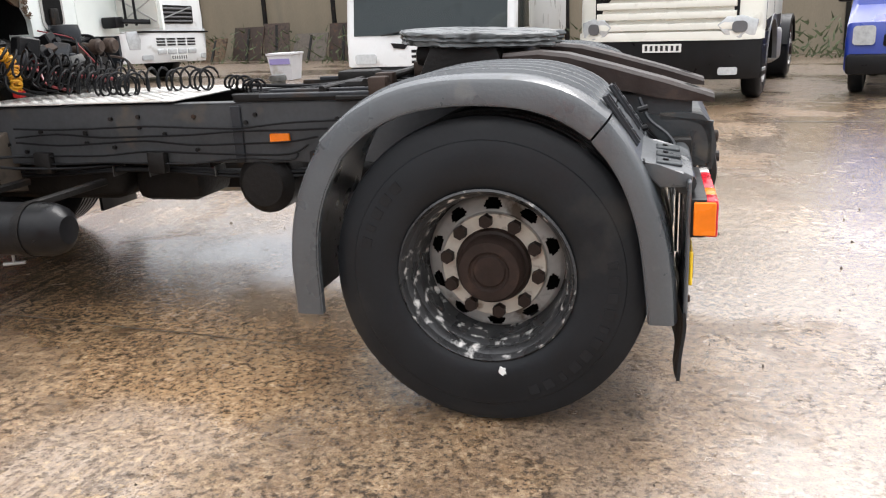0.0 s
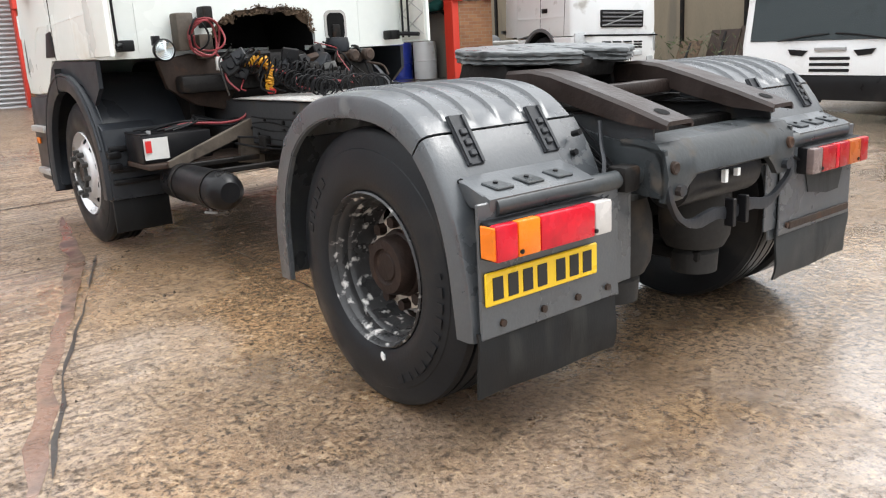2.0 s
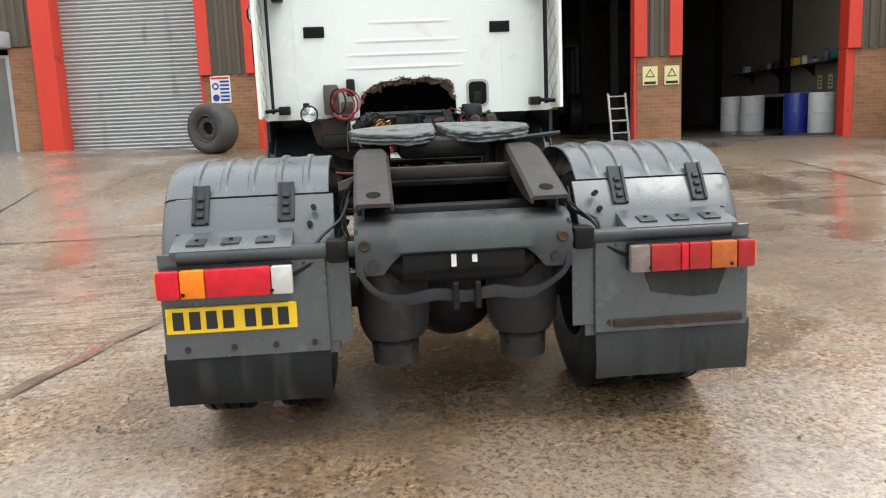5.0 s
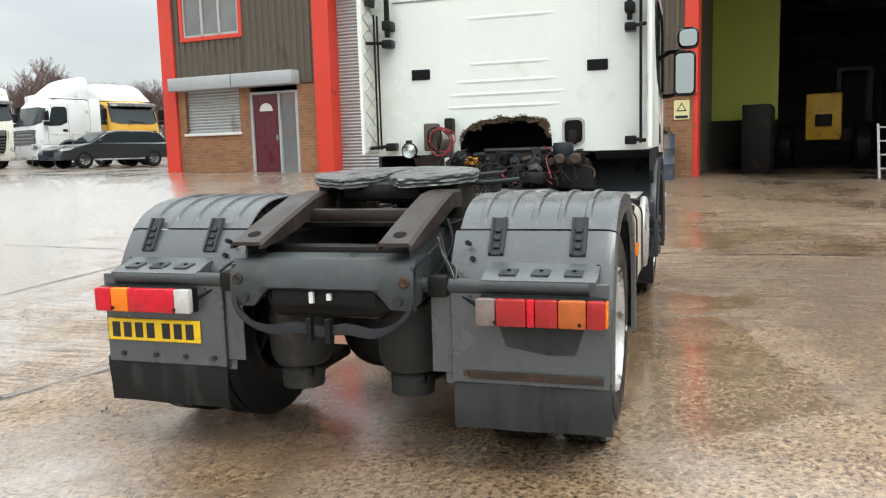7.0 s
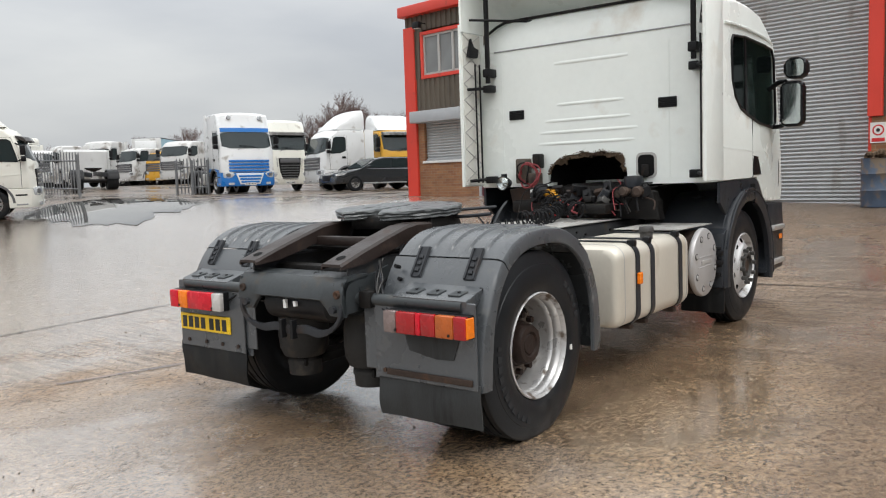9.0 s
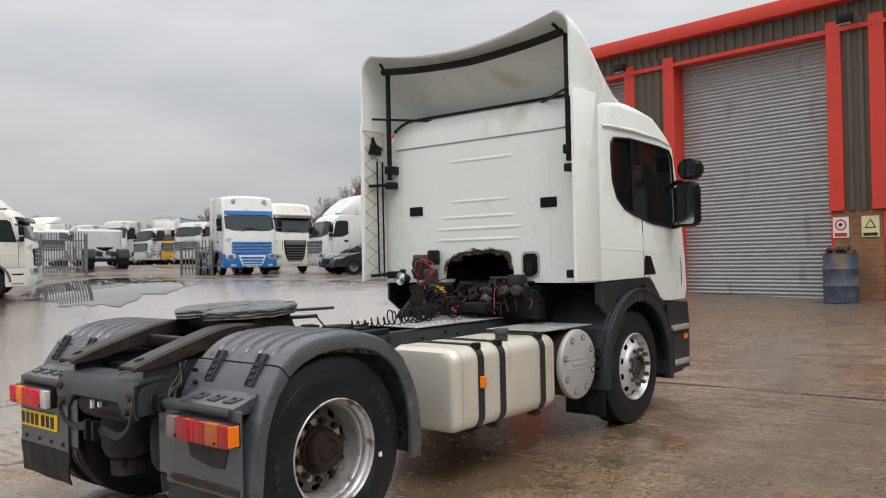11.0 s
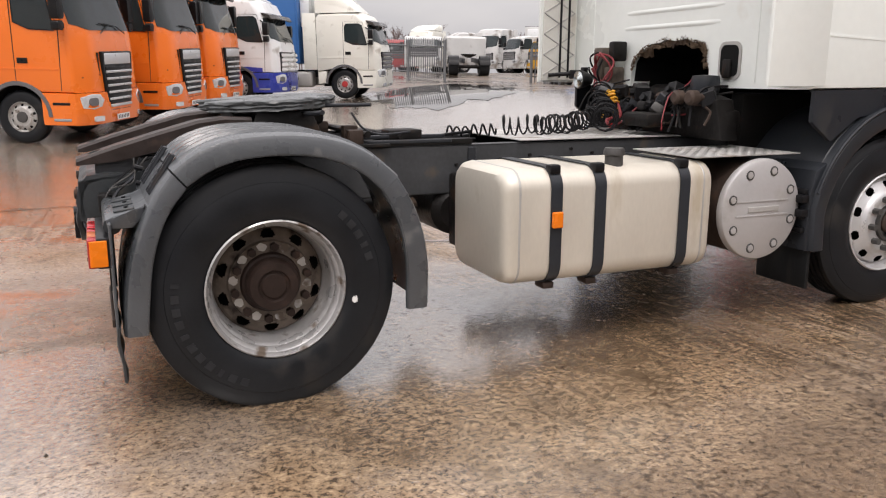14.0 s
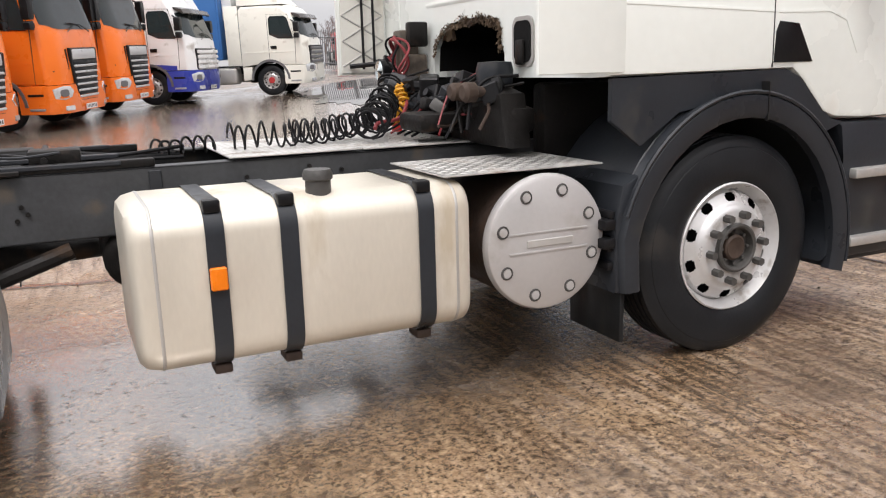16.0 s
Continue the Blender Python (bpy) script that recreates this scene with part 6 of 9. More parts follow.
part("bumper", prism(bmesh.new(), [(4.5, 0.35), (4.5, 1.05), (4.80, 1.05), (4.86, 0.85), (4.84, 0.35)], "y", -1.15, 1.15, bev=0.03), SKIRT, truck, "dark grey front bumper")


# cab
def cab_width(z):
    return 1.0 - 0.03 * sstep(2.45, 3.0, z)


CAB = [(2.92, 1.325), (2.92, 1.9), (2.92, 2.45), (2.925, 2.66), (2.95, 2.80), (3.01, 2.925), (3.12, 3.0), (3.45, 3.035), (3.85, 3.025), (4.15, 2.985), (4.37, 2.89), (4.51, 2.75), (4.58, 2.62), (4.655, 2.3), (4.76, 1.85), (4.82, 1.5), (4.84, 1.2), (4.80, 1.09), (4.5, 1.085), (4.25, 1.095), (4.17, 1.12), (4.02, 1.27), (3.95, 1.325)]


def cab_loops():
    loops = []
    cx, cz = 3.8, 2.0
    for y, ins in ((-1.225, 0.045), (-1.218, 0.018), (-1.19, 0.004), (-1.1, 0), (-0.9, 0), (-0.6, 0), (0, 0), (0.6, 0), (0.9, 0), (1.1, 0), (1.19, 0.004), (1.218, 0.018), (1.225, 0.045)):
        lp = []
        for x, z in CAB:
            dx, dz = cx - x, cz - z
            d = math.hypot(dx, dz)
            px, pz = x + ins * dx / d, z + ins * dz / d
            if pz > 2.35:
                pz -= 0.13 * sstep(0.88, 1.28, abs(y)) ** 1.4 * sstep(2.5, 2.9, pz)
            if px > 4.3:
                px -= 0.05 * sstep(0.6, 1.25, abs(y)) ** 1.5
            lp.append((px, y * cab_width(pz), pz))
        loops.append(lp)
    return loops


def cut(ob, cutters, thick):
    """Hollow a solid out, then cut openings through it."""
    m = ob.modifiers.new("wall", "SOLIDIFY")
    m.thickness, m.offset = thick, -1
    for c in cutters:
        b = ob.modifiers.new("opening", "BOOLEAN")
        b.operation, b.object, b.solver = "DIFFERENCE", c, "EXACT"
    bpy.context.view_layer.update()
    dg = bpy.context.evaluated_depsgraph_get()
    me = bpy.data.meshes.new_from_object(ob.evaluated_get(dg))
    ob.modifiers.clear()
    ob.data = me
    for c in cutters:
        bpy.data.objects.remove(c)
    me.polygons.foreach_set("use_smooth", [True] * len(me.polygons))
    me.set_sharp_from_angle(angle=radians(32))


WIN = [(3.245, 2.20), (3.235, 2.42), (3.245, 2.535), (3.29, 2.58), (3.6, 2.60), (4.2, 2.585), (4.42, 2.565), (4.48, 2.49), (4.545, 1.97), (4.535, 1.86), (4.42, 1.815), (4.0, 1.85), (3.67, 1.915), (3.46, 1.965), (3.32, 2.06)]
HOLE = [(0.44, 1.25), (0.43, 1.40), (0.42, 1.49), (0.36, 1.55), (0.31, 1.575), (0.22, 1.615), (0.12, 1.62), (0.05, 1.64), (-0.05, 1.625), (-0.14, 1.64), (-0.22, 1.615), (-0.31, 1.61), (-0.36, 1.56), (-0.355, 1.50), (-0.385, 1.44), (-0.39, 1.25)]
cab = tagged(new("cab"), "white sleeper cab with a torn opening in its back wall")
cab.parent = truck
shell = link("shell", loft(bmesh.new(), cab_loops()), WHITE)
cutters = [link("cutter", prism(bmesh.new(), WIN, "y", a, b), None) for a, b in ((-1.5, -0.9), (0.9, 1.5))]
cutters.append(link("cutter", boxed(4.42, 5.2, -1.0, 1.0, 1.85, 2.55), None))
cutters.append(link("cutter", prism(bmesh.new(), HOLE, "x", 2.8, 3.60), None))
cut(shell, cutters, 0.045)
shell.parent = cab
tagged(shell, "white painted cab shell")
for s in (1, -1):
    k = 1.200
    part("side_window", prism(bmesh.new(), WIN, "y", s * (k - 0.003), s * (k + 0.003)), GLASS, cab, "dark tinted side window")
    part("window_seal", tube(bmesh.new(), [(x, s * 1.222 * cab_width(z), z) for x, z in WIN + WIN[:2]], 0.012, 8), BLACK, cab)
    part("quarter_panel", prism(bmesh.new(), [(3.25, 2.20), (3.24, 2.51), (3.29, 2.575), (3.63, 2.595), (3.66, 1.92), (3.46, 1.97), (3.33, 2.07)], "y", s * (k - 0.02), s * (k - 0.008)), DARK, cab, "blacked-out quarter light")
    part("pillar_trim", prism(bmesh.new(), [(3.64, 1.90), (3.70, 1.89), (3.66, 2.60), (3.62, 2.60)], "y", s * 1.203, s * 1.214), BLACK, cab)
    # door outline, lower pod and body creases
    gap = [(3.81, 1.345), (3.80, 1.90)]
    part("door_gap", tube(bmesh.new(), [(x, s * 1.2235, z) for x, z in gap], 0.004, 6), INK, cab)
    for z, x0, x1 in ((1.625, 3.0, 3.80),):
        part("crease", prism(bmesh.new(), [(x0, z), (x1, z - 0.03), (x1, z - 0.042), (x0, z - 0.014)], "y", s * 1.220, s * 1.2275), WHITE, cab)
    part("crease", prism(bmesh.new(), [(3.83, 1.592), (4.15, 1.60), (4.27, 1.56), (4.36, 1.40), (4.345, 1.40), (4.26, 1.548), (4.15, 1.586), (3.83, 1.58)], "y", s * 1.220, s * 1.2275), WHITE, cab)
    part("door_pod", prism(bmesh.new(), [(3.815, 1.365), (3.82, 1.50), (3.84, 1.545), (3.955, 1.535), (4.055, 1.365)], "y", s * 1.215, s * 1.232, bev=0.006), BLACK, cab, "black door handle recess")
    part("gutter", tube(bmesh.new(), [(x, s * 1.212, z) for x, z in ((3.1, 2.67), (3.25, 2.68), (3.7, 2.685), (4.2, 2.665), (4.46, 2.62))], 0.013, 6), WHITE, cab)
    part("grab_rail", tube(bmesh.new(), curve_pts([(4.60, s * 1.19, 1.58), (4.63, s * 1.215, 1.52), (4.64, s * 1.22, 1.37), (4.63, s * 1.215, 1.22), (4.58, s * 1.19, 1.17)], 6), 0.010, 8), BLACK, cab)
part("windscreen", prism(bmesh.new(), [(4.575, 2.57), (4.595, 2.57), (4.75, 1.83), (4.73, 1.83)], "y", -1.02, 1.02), SCREEN, cab, "dark windscreen")
part("floor_pan", boxed(3.66, 4.7, -1.1, 1.1, 1.36, 1.40), DARK, cab)
part("sun_visor", prism(bmesh.new(), [(4.50, 2.74), (4.72, 2.60), (4.74, 2.55), (4.56, 2.64)], "y", -1.08, 1.08, bev=0.01), BLACK, cab, "smoked sun visor")
for y in (-0.62, 0.62):
    bm = bmesh.new()
    box(bm, 3.55, 3.72, y - 0.25, y + 0.25, 1.75, 2.35, bev=0.05)
    box(bm, 3.60, 3.70, y - 0.13, y + 0.13, 2.36, 2.56, bev=0.04)
    box(bm, 3.62, 4.1, y - 0.25, y + 0.25, 1.62, 1.78, bev=0.05)
    part("seat", bm, SEAT, cab, "grey cloth seat")
bm = lathe(bmesh.new(), [(0.19, 0.0), (0.205, 0.012), (0.21, 0.0), (0.205, -0.012), (0.19, 0.0)], "x", (0, 0, 0), 28)
bm.transform(Matrix.Translation((4.3, -0.6, 1.98)) @ Euler((0, radians(-30), 0)).to_matrix().to_4x4())
part("steering_wheel", bm, BLACK, cab)

# back wall of the cab: pressings, vents, trap and torn insulation
bx = 2.92
for y, z in ((0.772, 2.03), (-0.772, 2.03)):
    v = part("vent", boxed(bx - 0.010, bx, y - 0.085, y + 0.085, z - 0.045, z + 0.045, bev=0.006), BLACK, cab, "black slotted vent")
    for i in range(5):
        part("slat", boxed(bx - 0.018, bx - 0.009, y - 0.075, y + 0.075, z - 0.035 + 0.016 * i, z - 0.029 + 0.016 * i), BLACK, v)
for z, y0, y1 in ((1.73, 0.53, -0.46), (1.835, 0.51, -0.49), (1.945, 0.45, -0.42), (2.095, 0.32, -0.36), (2.48, 0.34, -0.41)):
    bm = bmesh.new()
    loops = []
    for i in range(15):
        y = y0 + (y1 - y0) * i / 14
        e = sstep(0, 0.12, i / 14) * sstep(0, 0.12, 1 - i / 14)
        loops.append([(bx + 0.002, y, z - 0.020), (bx - 0.006 * e - 0.001, y, z - 0.005), (bx - 0.006 * e - 0.001, y, z + 0.005), (bx + 0.002, y, z + 0.020)])
    part("pressing", loft(bm, loops), WHITE, cab)
for y in (-0.79, 0.93):
    part("seam", prism(bmesh.new(), [(y, 1.36), (y + 0.008, 1.36), (y + 0.008, 2.55), (y, 2.55)], "x", bx - 0.004, bx + 0.001), WHITE, cab)
part("roof_seam", tube(bmesh.new(), [(bx + 0.002, y, 2.665) for y in [1.02 - 2.04 * i / 24 for i in range(25)]], 0.007, 8), GALV, cab, "dull metal seam below the roof")
trap = part("trap", prism(bmesh.new(), rrect(-0.665, -0.475, 1.375, 1.605, 0.05), "x", bx - 0.008, bx), ALU_END, cab, "grey framed trap in the back wall")
# raised near-black inset paints the shade of a recess
part("recess", prism(bmesh.new(), rrect(-0.645, -0.495, 1.395, 1.585, 0.04), "x", bx - 0.012, bx - 0.007), DARK, trap, "near-black inset drawn as a shaded recess")
part("handle", boxed(bx - 0.03, bx - 0.011, -0.60, -0.53, 1.385, 1.50, bev=0.01), GRIME, trap)
random.seed(9)
bm = bmesh.new()
for i in range(420):
    k = random.uniform(1.5, len(HOLE) - 2.2)
    j = int(k)
    y, z = [a + (b - a) * (k - j) for a, b in zip(HOLE[j], HOLE[j + 1])]
    out = Vector((0, y - 0.03, z - 1.38)).normalized()
    w = 1.0 if z > 1.58 else 0.55
    c = Vector((bx - 0.002 - 0.014 * random.random(), y, z)) + out * random.uniform(-0.045, 0.014) * w
    vs = [bm.verts.new(c + Vector((random.uniform(-0.5, 0.5), random.uniform(-1.4, 1.4), random.uniform(-1, 1))) * random.uniform(0.006, 0.016)) for _ in range(4)]
    for f in ((0, 1, 2), (0, 3, 1), (1, 3, 2), (0, 2, 3)):
        bm.faces.new([vs[q] for q in f])
part("torn_insulation", bm, CORK, cab, "ragged brown insulation round the torn opening")
for k, (y0, y1, z0, z1) in enumerate(((-0.37, -0.16, 1.50, 1.63), (0.24, 0.42, 1.53, 1.59), (-0.12, 0.22, 1.60, 1.640))):
    bm = bmesh.new()
    loops = []
    for i in range(15):
        y = y0 + (y1 - y0) * i / 14
        lo = z0 + 0.045 * noise.noise((y * 14, k, 0)) + 0.02 * noise.noise((y * 50, k, 3)) + (0.10 * (i / 14) if k == 0 else 0)
        x = bx + 0.03 + 0.012 * noise.noise((y * 20, k, 5))
        loops.append([(x, y, min(lo, z1 - 0.01)), (x - 0.008, y, z1), (x + 0.010, y, z1), (x + 0.022, y, min(lo, z1 - 0.01) + 0.004)])
    part("loose_lining", loft(bm, loops), CORK, cab, "hanging shred of brown lining")
# tunnel lining in near-black, so its shade is in the colour
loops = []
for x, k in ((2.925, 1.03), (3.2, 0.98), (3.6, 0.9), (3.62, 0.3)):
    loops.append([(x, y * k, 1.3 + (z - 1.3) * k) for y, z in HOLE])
part("tunnel", loft(bmesh.new(), loops, caps=False), DARK, cab, "engine tunnel lining blackened as shade behind the opening")

# air deflectors
dfl = tagged(new("roof_deflector"), "white roof air deflector, hollow and open at the back")
dfl.parent = truck
secs = []
for x, zt, w, up in ((2.60, 3.455, 1.0, 0.13), (2.72, 3.46, 1.0, 0.11), (2.87, 3.43, 0.995, 0.07), (3.05, 3.33, 0.985, 0.04), (3.25, 3.19, 0.975, 0.02), (3.44, 3.06, 0.965, 0.0), (3.58, 2.985, 0.955, 0.0)):
    half = []
    side = zt + up - 0.17 if zt + up - 0.17 > 2.92 else 2.86 + (zt - 2.86) * 0.35
    for i in range(19):
        if i < 6:
            y, z = 1.205, 2.86 + (side - 2.86) * i / 5
        elif i < 13:
            q = (i - 5) / 8 * math.pi / 2
            y, z = 1.205 - 0.17 * (1 - math.cos(q)), side + (zt + up - side) * math.sin(q)
        else:
            q = (i - 12) / 6
            y = 1.068 * (1 - q)
            z = zt + up * (y / 1.068) ** 2
        half.append((x + (0.05 * (1 - y / 1.2) if x < 2.8 else 0), y * w, z))
    secs.append(half + [(px, -py, pz) for px, py, pz in half[-2::-1]])
bm = loft(bmesh.new(), secs, close=False)
geo = bmesh.ops.extrude_face_region(bm, geom=bm.faces[:])
for v in [q for q in geo["geom"] if isinstance(q, bmesh.types.BMVert)]:
    d = Vector((3.0, 0, 2.8)) - v.co
    d.normalize()
    v.co += 0.022 * d
part("shell", bm, WHITE, dfl, "white moulded deflector shell")
part("rear_strip", tube(bmesh.new(), [(2.76 + 0.06 * (1 - abs(y)), y, 3.375 + 0.06 * y * y) for y in [1.04 - 2.08 * i / 30 for i in range(31)]], 0.036, 8), BLACK, dfl, "black edge strip under the deflector")
for s in (1, -1):
    sd = tagged(new("side_deflector"), "white side air deflector beside the cab back")
    sd.parent = truck
    pts = [(2.59, 1.345), (3.0, 1.345), (3.0, 2.90), (2.97, 2.925), (2.60, 2.925)]
    part("panel", prism(bmesh.new(), pts, "y", s * 1.198, s * 1.228, bev=0.006), WHITE, sd)
    part("lining", prism(bmesh.new(), [(2.61, 1.36), (2.91, 1.36), (2.91, 2.85), (2.63, 2.85)], "y", s * 1.186, s * 1.197), WHITE_IN, sd, "quilted off-white inner lining")
    for i in range(9):
        z = 1.40 + 0.16 * i
        for a, b in (((2.62, z), (2.90, z + 0.16)), ((2.90, z), (2.62, z + 0.16))):
            part("quilting_rib", tube(bmesh.new(), [(a[0], s * 1.185, a[1]), (b[0], s * 1.185, b[1])], 0.005, 5), ALU_END, sd)
    for z in (1.40, 2.30):
        part("hinge_arm", tube(bmesh.new(), [(2.66, s * 1.17, z), (2.78, s * 1.10, z + 0.01), (2.92, s * 1.02, z + 0.01)], 0.016, 8), BLACK, sd, "black hinge arm")
        part("hinge_block", boxed(2.80, 2.91, s * 1.0, s * 1.09, z - 0.03, z + 0.04, bev=0.01), BLACK, sd)
    for dx in (0.0, 0.075):
        part("hinge_rod", rod(bmesh.new(), (2.74 + dx, s * 1.13, 1.38), (2.74 + dx, s * 1.13, 2.55), 0.009, 8), BLACK, sd, "thin black hinge rod")
    part("stay", boxed(2.81, 2.845, s * 1.02, s * 1.06, 2.36, 3.44, bev=0.005), BLACK, dfl, "black upright stay of the roof deflector")
    part("stay_foot", boxed(2.79, 2.93, s * 1.0, s * 1.08, 2.42, 2.50, bev=0.01), BLACK, dfl)
    part("strut", rod(bmesh.new(), (2.72, s * 1.17, 2.98), (3.05, s * 0.62, 2.93), 0.012, 8), BLACK, dfl)
    part("corner_hook", prism(bmesh.new(), [(2.66, 2.62), (2.72, 2.80), (2.76, 2.72), (2.84, 2.70), (2.82, 2.62)], "y", s * 1.15, s * 1.175), BLACK, sd)
    part("strut", rod(bmesh.new(), (2.82, s * 1.04, 3.42), (2.68, s * 1.0, 3.50), 0.014, 8), BLACK, dfl)
part("roof_fillet", tube(bmesh.new(), [(3.03, y, 2.965 - 0.13 * sstep(0.88, 1.28, abs(y)) ** 1.4) for y in [1.15 - 2.3 * i / 24 for i in range(25)]], 0.014, 6), BLACK, dfl)


def mirror(s):
    m = tagged(new("door_mirror"), "black double door mirror on two arms")
    c = 1.44 if s < 0 else 1.36
    m.parent = truck
    part("arm", tube(bmesh.new(), curve_pts([(4.42, s * 1.19, 2.18), (4.40, s * (c - 0.15), 2.24), (4.36, s * (c - 0.07), 2.24)], 5), 0.024, 10), BLACK, m)
    part("arm", tube(bmesh.new(), curve_pts([(4.48, s * 1.19, 1.82), (4.42, s * (c - 0.15), 1.82), (4.36, s * (c - 0.07), 1.84)], 5), 0.022, 10), BLACK, m)
    part("main_case", prism(bmesh.new(), rrect(s * c - 0.103, s * c + 0.103, 1.81, 2.235, 0.05), "x", 4.28, 4.40, bev=0.03), BLACK, m, "tall black mirror case")
    part("main_glass", prism(bmesh.new(), rrect(s * c - 0.083, s * c + 0.083, 1.835, 2.21, 0.035), "x", 4.272, 4.279), CHROME, m, "mirror glass")
    part("wide_case", prism(bmesh.new(), rrect(s * (c + 0.03) - 0.10, s * (c + 0.03) + 0.10, 2.26, 2.455, 0.06), "x", 4.28, 4.42, bev=0.035), BLACK, m, "rounded wide-angle mirror case")
    part("wide_glass", prism(bmesh.new(), rrect(s * (c + 0.03) - 0.08, s * (c + 0.03) + 0.08, 2.28, 2.435, 0.045), "x", 4.272, 4.279), CHROME, m, "mirror glass")
    part("kerb_case", boxed(4.45, 4.56, s * 1.06, s * 1.20, 2.36, 2.52, bev=0.03), BLACK, m)


mirror(1)
mirror(-1)

# fittings below the cab back
wl = tagged(new("work_lamp"), "round chrome work lamp behind the cab")
wl.parent = truck
part("case", lathe(bmesh.new(), [(0, 2.85), (0.04, 2.84), (0.062, 2.78), (0.068, 2.745), (0.073, 2.735), (0.064, 2.73)], "x", (0, 0.84, 1.368), 28), BLACK, wl)
part("lens", lathe(bmesh.new(), [(0.066, 2.735)] + [(0.06 - 0.006 * i, 2.727 - 0.001 * i + 0.004 * (i % 2)) for i in range(10)] + [(0.0, 2.716)], "x", (0, 0.84, 1.368), 28), CHROME, wl, "ribbed clear lens")
part("bracket", boxed(2.78, 2.82, 0.84, 0.89, 1.40, 1.46, bev=0.006), BLACK, wl)
for y0, y1, z0, z1 in ((0.60, 0.72, 1.36, 1.60), (0.46, 0.53, 1.50, 1.64), (0.48, 0.58, 1.30, 1.46)):
    part("valve_block", boxed(2.78, 2.90, y0, y1, z0, z1, bev=0.015), DUSTY if z0 < 1.4 else GRIME, truck, "dark valve block on the back wall")
for k, (cy, cz, ry, rz) in enumerate(((0.55, 1.44, 0.105, 0.12), (0.565, 1.43, 0.095, 0.115), (0.53, 1.45, 0.11, 0.10), (0.60, 1.46, 0.06, 0.10))):
    ring = [(2.735 + 0.03 * math.sin(i * 0.9 + k), cy + ry * math.cos(i * math.pi / 8), cz + rz * math.sin(i * math.pi / 8)) for i in range(17)]
    part("air_hose", tube(bmesh.new(), curve_pts(ring, 3), 0.007, 6), CABLE_R if k != 3 else CABLE, truck, "looped air hose")
part("air_hose", tube(bmesh.new(), curve_pts([(2.74, 0.50, 1.34), (2.70, 0.46, 1.26), (2.66, 0.47, 1.16), (2.60, 0.42, 1.08)], 6), 0.007, 6), CABLE_R, truck, "looped air hose")
part("white_connector", boxed(2.70, 2.73, 0.47, 0.51, 1.22, 1.31, bev=0.006), LABEL, truck, "small white connector")
part("mount_frame", prism(bmesh.new(), [(0.85, 1.30), (0.62, 1.34), (0.42, 1.30), (0.30, 1.10), (0.42, 0.95), (0.62, 1.0), (0.80, 1.12)], "x", 2.86, 2.92, bev=0.01), RUST, truck, "rusty cab mounting plate")
part("rear_cross_beam", boxed(2.74, 2.88, -0.75, 0.75, 1.08, 1.20, bev=0.03), GRIME, truck, "oily cab mounting beam")
part("cab_damper", lathe(bmesh.new(), [(0.0, 1.18), (0.05, 1.18), (0.055, 1.28), (0.085, 1.30), (0.09, 1.36), (0.08, 1.40), (0.0, 1.405)], "z", (2.80, -0.50, 0), 20), SKIRT, truck, "black cab air spring")
part("cab_bracket", prism(bmesh.new(), [(-0.78, 1.02), (-0.72, 1.26), (-0.55, 1.30), (-0.36, 1.24), (-0.30, 1.02)], "x", 2.70, 2.84, bev=0.02), GRIME, truck, "grimy cab bracket")
for y in (-0.42, -0.58):
    part("bush", rod(bmesh.new(), (2.64, y, 1.25), (2.70, y, 1.25), 0.032, 14), RUST, truck, "rusty rubber bush")
part("linkage", boxed(2.45, 2.75, -0.40, -0.12, 1.08, 1.17, bev=0.03), GRIME, truck, "dark gear linkage casting")
part("engine", boxed(2.95, 3.9, -0.36, 0.36, 0.85, 1.34, bev=0.08), GRIME, truck, "oily engine block")
part("inner_arch", boxed(3.0, 4.2, 0.50, 0.62, 0.75, 1.30, bev=0.03), GRIME, truck)
part("inner_arch", boxed(3.0, 4.2, -0.62, -0.50, 0.75, 1.30, bev=0.03), GRIME, truck)
part("front_axle", boxed(3.52, 3.72, -0.95, 0.95, 0.42, 0.54, bev=0.03), GRIME, truck)
# loose leads, pipes and fittings between the cab back and the frame
random.seed(23)
for k in range(15):
    y0 = random.uniform(-0.72, 0.42)
    z0 = random.uniform(1.10, 1.30)
    y1, x1 = y0 + random.uniform(-0.25, 0.25), random.uniform(2.50, 2.62)
    pts = [(2.84, y0, z0 + 0.08), (2.70, (y0 + y1) / 2 + random.uniform(-0.08, 0.08), z0 + random.uniform(0.0, 0.07)), (2.62, y1, z0 - 0.02), (x1, y1 + random.uniform(-0.1, 0.1), random.uniform(1.05, 1.12))]
    m_, lab = random.choice(((CABLE, "black lead"), (CABLE, "black lead"), (CABLE, "black lead"), (GRIME, "grimy pipe"), (CABLE_R, "red lead"), (CABLE, "black lead"), (GRIME, "grimy pipe"), (RUST, "rusty pipe")))
    part("lead", tube(bmesh.new(), curve_pts(pts, 5), random.uniform(0.004, 0.006) if m_ in (CABLE_Y, CABLE_R) else random.uniform(0.005, 0.009), 6), m_, truck, lab)
